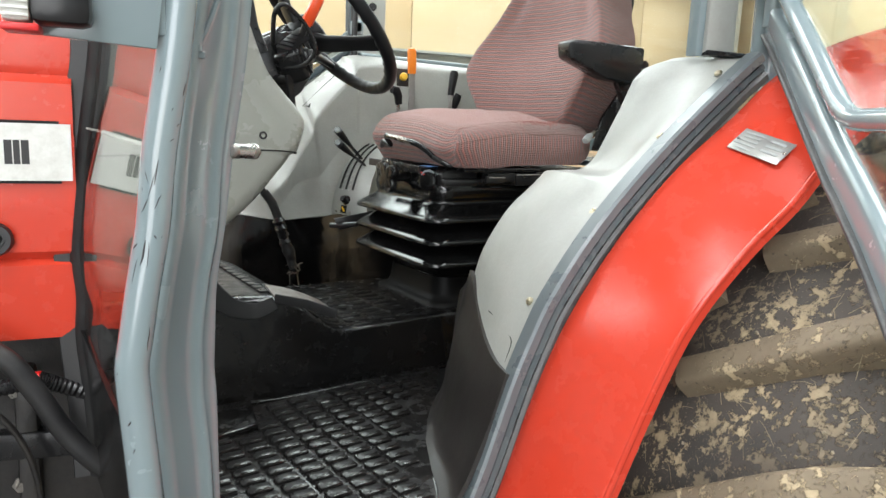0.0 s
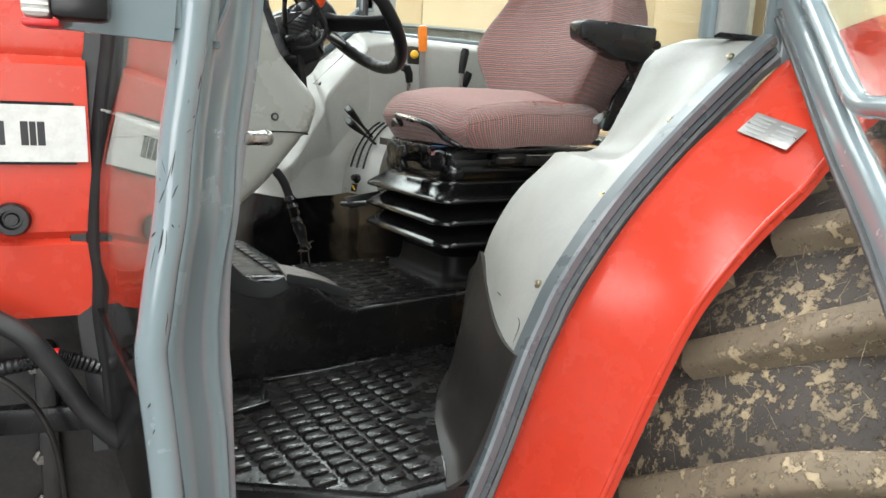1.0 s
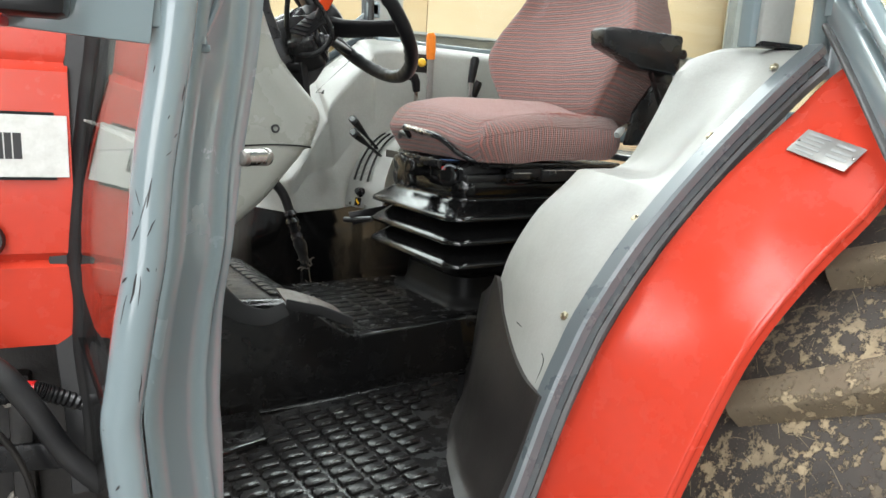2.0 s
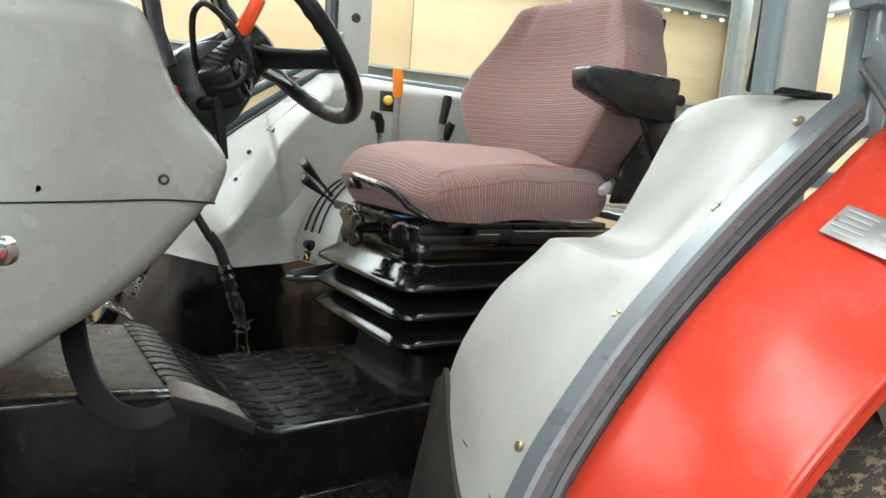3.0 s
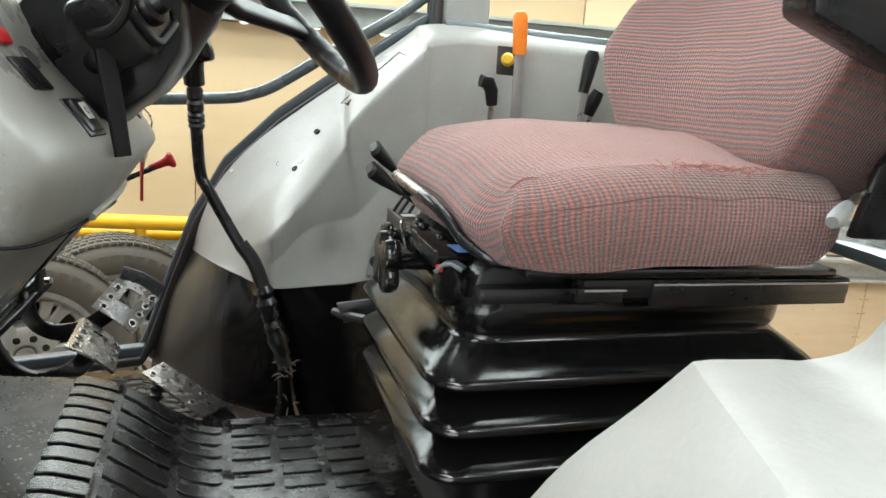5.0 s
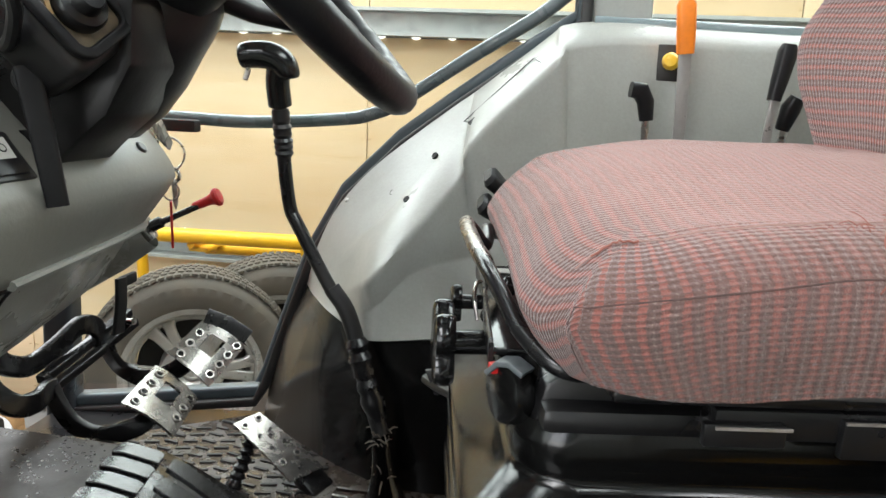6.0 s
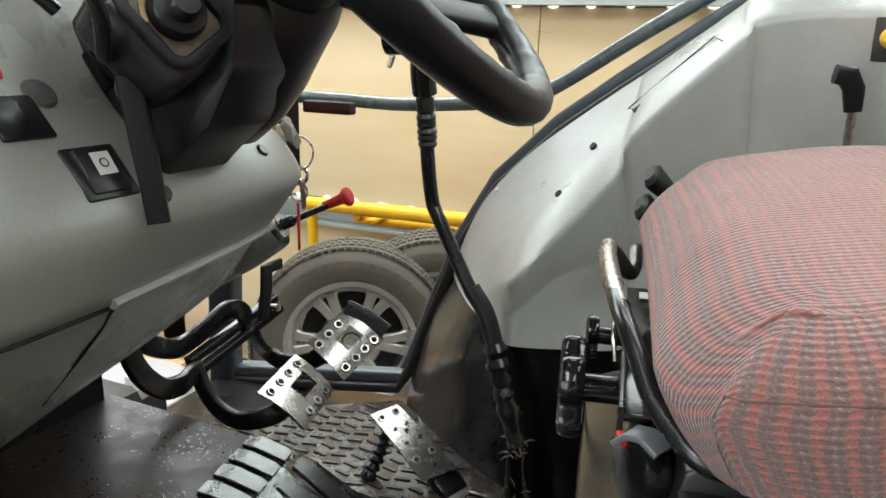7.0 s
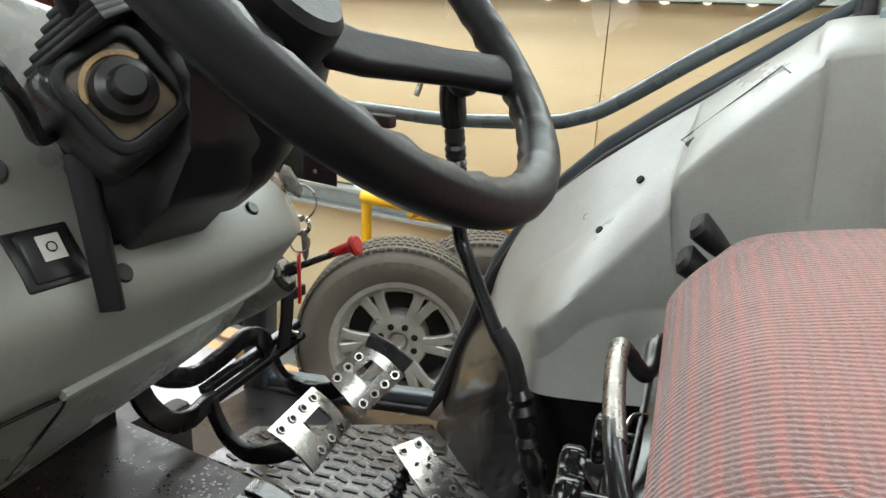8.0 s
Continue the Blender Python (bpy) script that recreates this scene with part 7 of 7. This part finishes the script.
part("hazard_switch", moved(box(0, 0, 0.002, 0.016, 0.020, 0.008, 0.003), Matrix.Translation((0.338, 1.568, 1.8537)) @ turned(0, 60, 0)), RED_PLASTIC, dash, "red hazard light switch")
part("panel_seam", tube([(0.397, 1.608, 1.684), (0.377, 1.6165, 1.668), (0.3640, 1.6195, 1.6535), (0.3465, 1.612, 1.6285), (0.3358, 1.611, 1.6165), (0.3033, 1.604, 1.5778)], 0.0014, 6, 3), INK, dash, "dark joint of the lower dash panel")
part("dash_plug", moved(lathe([(0, 0.002), (0.005, 0.002), (0.007, 0.0)], (0, 0, 0), (0, 0, 1), 16), Matrix.Translation((0.3907, 1.80, 1.7789)) @ turned(0, 51, 4)), BLACK, dash)
part("dash_plug", moved(lathe([(0, 0.002), (0.006, 0.002), (0.0075, 0.0)], (0, 0, 0), (0, 0, 1), 16), Matrix.Translation((0.4086, 1.6516, 1.7633)) @ turned(0, 62, 4)), SEAL, dash)

# ---- gear lever ----
gear = thing("gear_lever", "bent black gear lever bound with tape, worn knob on top", "gear lever", (0.5, 2.2, 1.25))
part("shaft", tube([(0.556, 2.212, 1.255), (0.535, 2.215, 1.32), (0.49, 2.222, 1.47), (0.456, 2.222, 1.52), (0.395, 2.235, 1.62), (0.380, 2.238, 1.65), (0.376, 2.225, 1.72), (0.374, 2.215, 1.803), (0.374, 2.20, 1.85)], 0.0112, 14, 5), BLACK, gear)
part("lower_sleeve", tube([(0.550, 2.212, 1.275), (0.53, 2.216, 1.335), (0.49, 2.222, 1.47), (0.457, 2.223, 1.522)], 0.0142, 14, 5), SEAL, gear, "black rubber sleeve")
tl = smooth_line([(0.376, 2.225, 1.735), (0.375, 2.22, 1.77), (0.374, 2.213, 1.81)], 7)
part("tape_binding", sweep(tl, disc(0.0142, 12), (0.35, 0.9, 0.1), scale=[0.9, 1.1, 0.95, 1.12, 1.0, 1.15, 0.92, 1.1, 1.0, 1.12, 0.9, 1.08, 0.98, 1.05, 0.9]), TAPE, gear, "crinkled insulating tape")
t2 = smooth_line([(0.500, 2.220, 1.44), (0.52, 2.217, 1.37), (0.545, 2.213, 1.30)], 6)
part("loose_tape", sweep(t2, disc(0.0175, 10), (0.35, 0.9, 0.1), scale=[0.8, 1.2, 0.9, 1.25, 1.0, 1.1, 0.85, 1.15, 0.95, 1.2, 1.1, 0.9, 0.8]), TAPE, gear, "loose wrapped tape")
part("knob_neck", tube([(0.374, 2.213, 1.815), (0.374, 2.203, 1.85), (0.380, 2.195, 1.876)], 0.0185, 16, 4), GLOSS_BLACK, gear)
part("knob", sweep(smooth_line([(0.322, 2.180, 1.886), (0.328, 2.181, 1.887), (0.345, 2.184, 1.890), (0.368, 2.188, 1.889), (0.386, 2.191, 1.880), (0.396, 2.193, 1.864), (0.398, 2.194, 1.856)], 4), disc(0.0205, 18, 1.05), (0, 1, 0), scale=[0.55, 0.72, 0.82, 0.88, 0.92, 0.95, 0.97, 0.99, 1.0, 1.0, 1.02, 1.03, 1.03, 1.03, 1.02, 1.02, 1.0, 0.98, 0.95, 0.9, 0.85, 0.8, 0.74, 0.68, 0.55]), GLOSS_BLACK, gear, "black T-shaped gear knob")
part("knob_pin", rod((0.338, 2.178, 1.868), (0.335, 2.172, 1.852), 0.004), METAL, gear)
shred = bmesh.new()
for k in range(44):
    c = Vector((0.553, 2.206, 1.272 - 0.075 * (k % 2))) + Vector((random.uniform(-0.012, 0.012), random.uniform(-0.012, 0.012), random.uniform(-0.015, 0.015)))
    d = Vector((random.uniform(-1, 1), random.uniform(-1, 1), random.uniform(-0.6, 0.8))).normalized() * random.uniform(0.008, 0.022)
    plus(shred, tube([c, c + d * 0.6 + Vector((0, 0, 0.003)), c + d], 0.0014, 4, 0, False, [1.0, 1.3, 0.4]))
tagged(part("torn_shreds", shred, TORN, gear, "torn pale shreds at the lever foot"), "", "", "", "stuff")

# ---- pedals ----
def pad_sheet(corners, thick, holes, name, parent, window=None, label="", curl=0.012, material=None):
    """A sheet metal pad between four corners (top left, top right, bottom left, bottom right), with rimmed grip holes."""
    tl_, tr_, bl_, br_ = (Vector(c) for c in corners)
    nrm = (tr_ - tl_).cross(bl_ - tl_).normalized()
    nrm = -nrm if nrm.x < 0 else nrm

    def at(u, v, h=0.0):
        q = tl_.lerp(tr_, u).lerp(bl_.lerp(br_, u), v)
        return q + nrm * (h + curl * (0.25 - (v - 0.5) ** 2) * 2)

    n_u, n_v = 15, 12
    bm = bmesh.new()
    grid = [[bm.verts.new(at(i / n_u, j / n_v)) for j in range(n_v + 1)] for i in range(n_u + 1)]
    for i in range(n_u):
        for j in range(n_v):
            u, v = (i + 0.5) / n_u, (j + 0.5) / n_v
            if window and window[0] < u < window[1] and window[2] < v < window[3]:
                continue
            bm.faces.new((grid[i][j], grid[i + 1][j], grid[i + 1][j + 1], grid[i][j + 1]))
    bmesh.ops.delete(bm, geom=[v for v in bm.verts if not v.link_faces], context="VERTS")
    bmesh.ops.recalc_face_normals(bm, faces=bm.faces)
    before = sum(v.co.dot(nrm) for v in bm.verts) / len(bm.verts)
    bmesh.ops.solidify(bm, geom=list(bm.faces), thickness=thick)
    if sum(v.co.dot(nrm) for v in bm.verts) / len(bm.verts) > before:
        bmesh.ops.translate(bm, vec=-nrm * thick, verts=bm.verts)
    pad = part(name, bm, material or PAD_STEEL, parent, label)
    for u, v in holes:
        part("grip_ring", lathe([(0.0040, 0.0), (0.0052, 0.0025), (0.0068, 0.0025), (0.0078, 0.0)], at(u, v, 0.0003), nrm, 16), METAL, pad)
        part("grip_hole", lathe([(0, 0.0), (0.0042, 0.0), (0.0042, -0.001)], at(u, v, 0.0012), nrm, 12), INK, pad)
    return pad


ARM = slab(0.031, 0.012, 0.003)
four = [(0.12, 0.16), (0.36, 0.16), (0.60, 0.16), (0.84, 0.16)]
three = [(0.30, 0.86), (0.56, 0.86), (0.82, 0.86)]
brake = thing("brake_pedal", "bare steel brake pedal pad with grip holes on a black arm", "pedal", (0.25, 2.05, 1.35), "brake pedals")
pad_sheet(((0.221, 1.991, 1.394), (0.203, 2.112, 1.402), (0.289, 2.010, 1.340), (0.262, 2.133, 1.342)), 0.004, four + three, "pad", brake, (0.42, 0.78, 0.36, 0.66), "worn steel pad")
part("arm", sweep(smooth_line([(0.240, 2.060, 1.364), (0.215, 2.040, 1.334), (0.170, 2.012, 1.326), (0.136, 2.002, 1.344), (0.114, 2.000, 1.374), (0.102, 2.000, 1.402)], 6), ARM, (0.2, 1, 0)), BLACK, brake, "curved black steel arm")
part("arm_upper", sweep(smooth_line([(0.090, 1.868, 1.54), (0.096, 1.882, 1.478), (0.106, 1.894, 1.437), (0.119, 1.915, 1.411), (0.124, 1.945, 1.405), (0.116, 1.975, 1.406), (0.104, 2.002, 1.398)], 6), ARM, (1, 0.1, 0)), BLACK, brake, "hooked upper arm")
brake2 = thing("brake_pedal", "second steel brake pedal pad with a turned-up outer edge", "pedal", (0.26, 2.17, 1.38), "brake pedals")
pad_sheet(((0.217, 2.128, 1.418), (0.243, 2.196, 1.456), (0.284, 2.127, 1.368), (0.310, 2.212, 1.412)), 0.004, [(0.12, 0.18), (0.40, 0.16), (0.68, 0.15)] + [(0.16, 0.86), (0.40, 0.87), (0.63, 0.87), (0.86, 0.88)], "pad", brake2, (0.40, 0.80, 0.36, 0.66), "worn steel pad")
part("side_flange", sweep([(0.246, 2.198, 1.462), (0.280, 2.208, 1.448), (0.313, 2.216, 1.424)], slab(0.006, 0.026, 0.002), (0, 0.4, 1)), BLACK, brake2, "dark turned-up flange")
part("arm", sweep(smooth_line([(0.242, 2.160, 1.402), (0.195, 2.168, 1.366), (0.145, 2.168, 1.352), (0.112, 2.162, 1.366), (0.104, 2.145, 1.392), (0.106, 2.128, 1.424)], 6), ARM, (0.2, 1, 0)), BLACK, brake2, "curved black steel arm")
part("arm_upper", sweep(smooth_line([(0.088, 1.895, 1.53), (0.086, 1.922, 1.474), (0.074, 1.968, 1.442), (0.074, 2.005, 1.432), (0.083, 2.047, 1.447), (0.091, 2.088, 1.465), (0.102, 2.112, 1.456), (0.106, 2.122, 1.424)], 6), ARM, (1, 0.1, 0)), BLACK, brake2, "hooked upper arm")
for dz in (0.0, 0.017):
    part("link_bar", sweep([(0.100 - dz * 0.6, 1.998, 1.394 + dz), (0.110 - dz * 0.6, 2.10, 1.418 + dz), (0.119 - dz * 0.6, 2.190, 1.441 + dz)], slab(0.016, 0.013, 0.002)), BLACK, brake2, "bar locking the two pedals together")
part("latch_pin", rod((0.108, 2.17, 1.447), (0.135, 2.165, 1.452), 0.006), METAL, brake2)
part("stop_bracket", plus(sweep([(0.126, 2.134, 1.440), (0.130, 2.140, 1.490), (0.130, 2.143, 1.532)], slab(0.026, 0.007, 0.002), (1, 0, 0)), box(0.126, 2.168, 1.523, 0.008, 0.040, 0.018, 0.002)), INK, brake2, "upright black stop plate")
accel = thing("accelerator_pedal", "perforated steel accelerator pedal on a black ribbed spring boot", "pedal", (0.33, 2.24, FLOOR))
ACCEL = [Vector(q) for q in ((0.264, 2.252, 1.240), (0.292, 2.304, 1.243), (0.390, 2.208, 1.166), (0.426, 2.280, 1.160))]
pad_sheet(ACCEL, 0.004, [(0.22, 0.10), (0.76, 0.08), (0.22, 0.74), (0.76, 0.70)], "pad", accel, None, "long perforated steel pad", 0.006)
for u, v in ((0.72, 0.28), (0.30, 0.30), (0.56, 0.36), (0.74, 0.50), (0.28, 0.52), (0.50, 0.88)):
    q = ACCEL[0].lerp(ACCEL[1], u).lerp(ACCEL[2].lerp(ACCEL[3], u), v)
    part("drain_hole", lathe([(0, 0.0), (0.0032, 0.0), (0.0032, -0.001)], q + Vector((0.003, 0, 0.0055)), (0.5, 0, 0.85), 10), INK, accel)
part("heel_hinge", box(0.415, 2.258, 1.140, 0.05, 0.060, 0.022, 0.006, turned(0, 35, -20)), BLACK, accel)
boot = smooth_line([(0.296, 2.262, 1.222), (0.290, 2.238, 1.18), (0.278, 2.215, 1.135)], 7)
part("spring_boot", sweep(boot, disc(0.012, 12), (0.3, 0.9, 0.2), scale=[0.7, 1.2, 0.75, 1.25, 0.8, 1.3, 0.8, 1.3, 0.85, 1.35, 0.85, 1.3, 0.9, 1.2, 1.2]), BLACK, accel)
clutch = thing("clutch_pedal", "worn clutch pedal plate on a broad curved black arm", "pedal", (0.32, 1.52, 1.36))
part("arm", sweep(smooth_line([(0.185, 1.600, 1.510), (0.195, 1.560, 1.446), (0.209, 1.518, 1.410), (0.229, 1.466, 1.386), (0.257, 1.428, 1.369), (0.298, 1.402, 1.366), (0.338, 1.404, 1.380)], 6), slab(0.042, 0.009, 0.003), (-0.3, -0.8, 0.2), scale=[1.0 - 0.35 * max(0, k - 20) / 16 for k in range(37)]), INK, clutch, "broad curved black arm")
pad_sheet(((0.330, 1.474, 1.404), (0.337, 1.405, 1.394), (0.428, 1.404, 1.382), (0.446, 1.330, 1.374)), 0.005, [], "pad", clutch, None, "rusty steel pad", 0.010, RUST)
part("pad_edge", sweep([(0.338, 1.402, 1.390), (0.395, 1.364, 1.384), (0.448, 1.328, 1.369)], slab(0.006, 0.020, 0.002), (0, 0, 1)), INK, clutch, "worn black rubber edge")

# ---- side console controls ----
quad = thing("lever_quadrant", "light grey lever quadrant with curved slots and dial", "control panel", (0.73, 2.28, 1.45))
Q = [[(0.700, 2.325, 1.440), (0.735, 2.245, 1.440), (0.775, 2.165, 1.440)], [(0.722, 2.345, 1.52), (0.752, 2.27, 1.52), (0.79, 2.19, 1.52)], [(0.765, 2.375, 1.60), (0.79, 2.30, 1.60), (0.825, 2.22, 1.60)], [(0.83, 2.405, 1.66), (0.85, 2.33, 1.66), (0.88, 2.25, 1.66)], [(0.93, 2.42, 1.70), (0.94, 2.35, 1.70), (0.96, 2.27, 1.70)]]
Qd = dense(Q, 5, 5)
part("panel", sheet(Qd, 0.006), TRIM, quad, "light grey moulded panel")
for col in (2, 4, 6):
    part("slot", sweep([Qd[i][col] + Vector((-0.006, -0.004, 0.004)) for i in range(5, 17)], slab(0.006, 0.003), (-0.6, -0.5, 0.6)), INK, quad, "black lever slot")
for col in (3, 5):
    for i in range(4):
        part("scale_mark", moved(box(0, 0, 0, 0.009, 0.004, 0.002), Matrix.Translation(Qd[5 + i][col] + Vector((-0.007, -0.004, 0.003))) @ turned(0, -50, -20)), WHITE, quad)
part("dial", lathe([(0, 0.022), (0.009, 0.022), (0.012, 0.018), (0.015, 0.004), (0.017, 0.0)], (0.728, 2.235, 1.492), (-0.8, -0.5, 0.35), 8), BLACK, quad, "black pointer dial")
part("dial_label", moved(box(0, 0, 0, 0.002, 0.026, 0.026), Matrix.Translation((0.722, 2.246, 1.461)) @ turned(0, 12, 25)), INK, quad, "square black and yellow label")
part("dial_label_mark", moved(box(0, 0, 0, 0.002, 0.020, 0.006, 0, turned(40, 0, 0)), Matrix.Translation((0.7205, 2.2455, 1.461)) @ turned(0, 12, 25)), YELLOW_KNOB, quad)
for x, y, z in ((0.712, 2.29, 1.452), (0.742, 2.225, 1.452)):
    part("panel_screw", screw(x - 0.004, y - 0.002, z, (-0.9, -0.4, 0.1), 0.005, 0.002), METAL, quad)


def paddle_lever(foot, tip, label):
    ob = thing("control_lever", label, "lever", foot, "hydraulic levers")
    foot, tip = Vector(foot), Vector(tip)
    part("stem", sweep([foot, foot.lerp(tip, 0.55)], slab(0.014, 0.006, 0.002)), BLACK, ob)
    part("grip", sweep([foot.lerp(tip, 0.38), foot.lerp(tip, 0.55), foot.lerp(tip, 0.80), tip, tip + (tip - foot) * 0.05], slab(0.044, 0.021, 0.009), (0.2, -0.3, 0.9), scale=[0.40, 0.62, 1.0, 1.18, 0.80]), SOFT_BLACK, ob, "black moulded paddle grip")
    return ob


paddle_lever((0.800, 2.310, 1.625), (0.706, 2.268, 1.716), "black paddle lever on the quadrant, pushed forward")
paddle_lever((0.800, 2.270, 1.605), (0.700, 2.236, 1.678), "black paddle lever beside the seat, pushed forward")
hand = thing("hand_brake", "hand brake with pale steel blade and orange grip", "lever", (1.01, 2.40, 1.75))
part("blade", sweep([(1.015, 2.425, 1.60), (1.012, 2.405, 1.76), (1.008, 2.395, 1.85), (1.003, 2.385, 1.94)], slab(0.020, 0.006, 0.001), (0, 1, 0)), PLATE, hand)
part("grip", sweep([(1.004, 2.387, 1.925), (1.001, 2.382, 1.96), (0.996, 2.375, 2.0), (0.994, 2.373, 2.010)], slab(0.030, 0.022, 0.007), (0, 1, 0), scale=[0.92, 1, 1, 0.6]), ORANGE, hand, "orange plastic grip")
pto = thing("pto_knob", "yellow push knob on a dark metal plate", "knob", (0.99, 2.44, 1.91))
part("plate", box(0.992, 2.449, 1.912, 0.048, 0.004, 0.062, 0.002), ENGINE, pto)
part("knob", lathe([(0, 0.034), (0.010, 0.032), (0.0145, 0.024), (0.0145, 0.014), (0.008, 0.008), (0.006, 0.0)], (0.992, 2.446, 1.912), (-0.2, -1, 0.1), 20), YELLOW_KNOB, pto)
spool = thing("spool_lever", "short lever with an angled black grip", "lever", (0.95, 2.36, 1.80))
part("stem", rod((0.962, 2.40, 1.62), (0.948, 2.366, 1.835), 0.006), METAL, spool)
part("grip", sweep([(0.950, 2.367, 1.815), (0.946, 2.364, 1.845), (0.936, 2.360, 1.862), (0.920, 2.357, 1.864)], slab(0.028, 0.026, 0.009), (0, 1, 0), scale=[0.8, 1.0, 1.1, 0.9]), SOFT_BLACK, spool)
spool2 = thing("spool_lever", "tall lever with a black grip on a pale blade", "lever", (1.14, 2.35, 1.75))
part("blade", sweep([(1.125, 2.40, 1.60), (1.135, 2.345, 1.77), (1.143, 2.348, 1.87)], slab(0.014, 0.006, 0.001), (0, 1, 0)), PLATE, spool2)
part("grip", sweep([(1.140, 2.347, 1.855), (1.146, 2.349, 1.89), (1.152, 2.350, 1.93), (1.153, 2.350, 1.942)], slab(0.026, 0.024, 0.009), (0, 1, 0), scale=[0.8, 1.0, 1.15, 0.8]), SOFT_BLACK, spool2)
spool3 = thing("spool_lever", "low lever with a rounded black grip", "lever", (1.17, 2.38, 1.75))
part("stem", rod((1.16, 2.42, 1.62), (1.172, 2.375, 1.82), 0.006), METAL, spool3)
part("grip", sweep([(1.168, 2.380, 1.81), (1.175, 2.372, 1.845), (1.182, 2.368, 1.862)], slab(0.028, 0.026, 0.010), (0, 1, 0), scale=[0.8, 1.1, 0.8]), SOFT_BLACK, spool3)
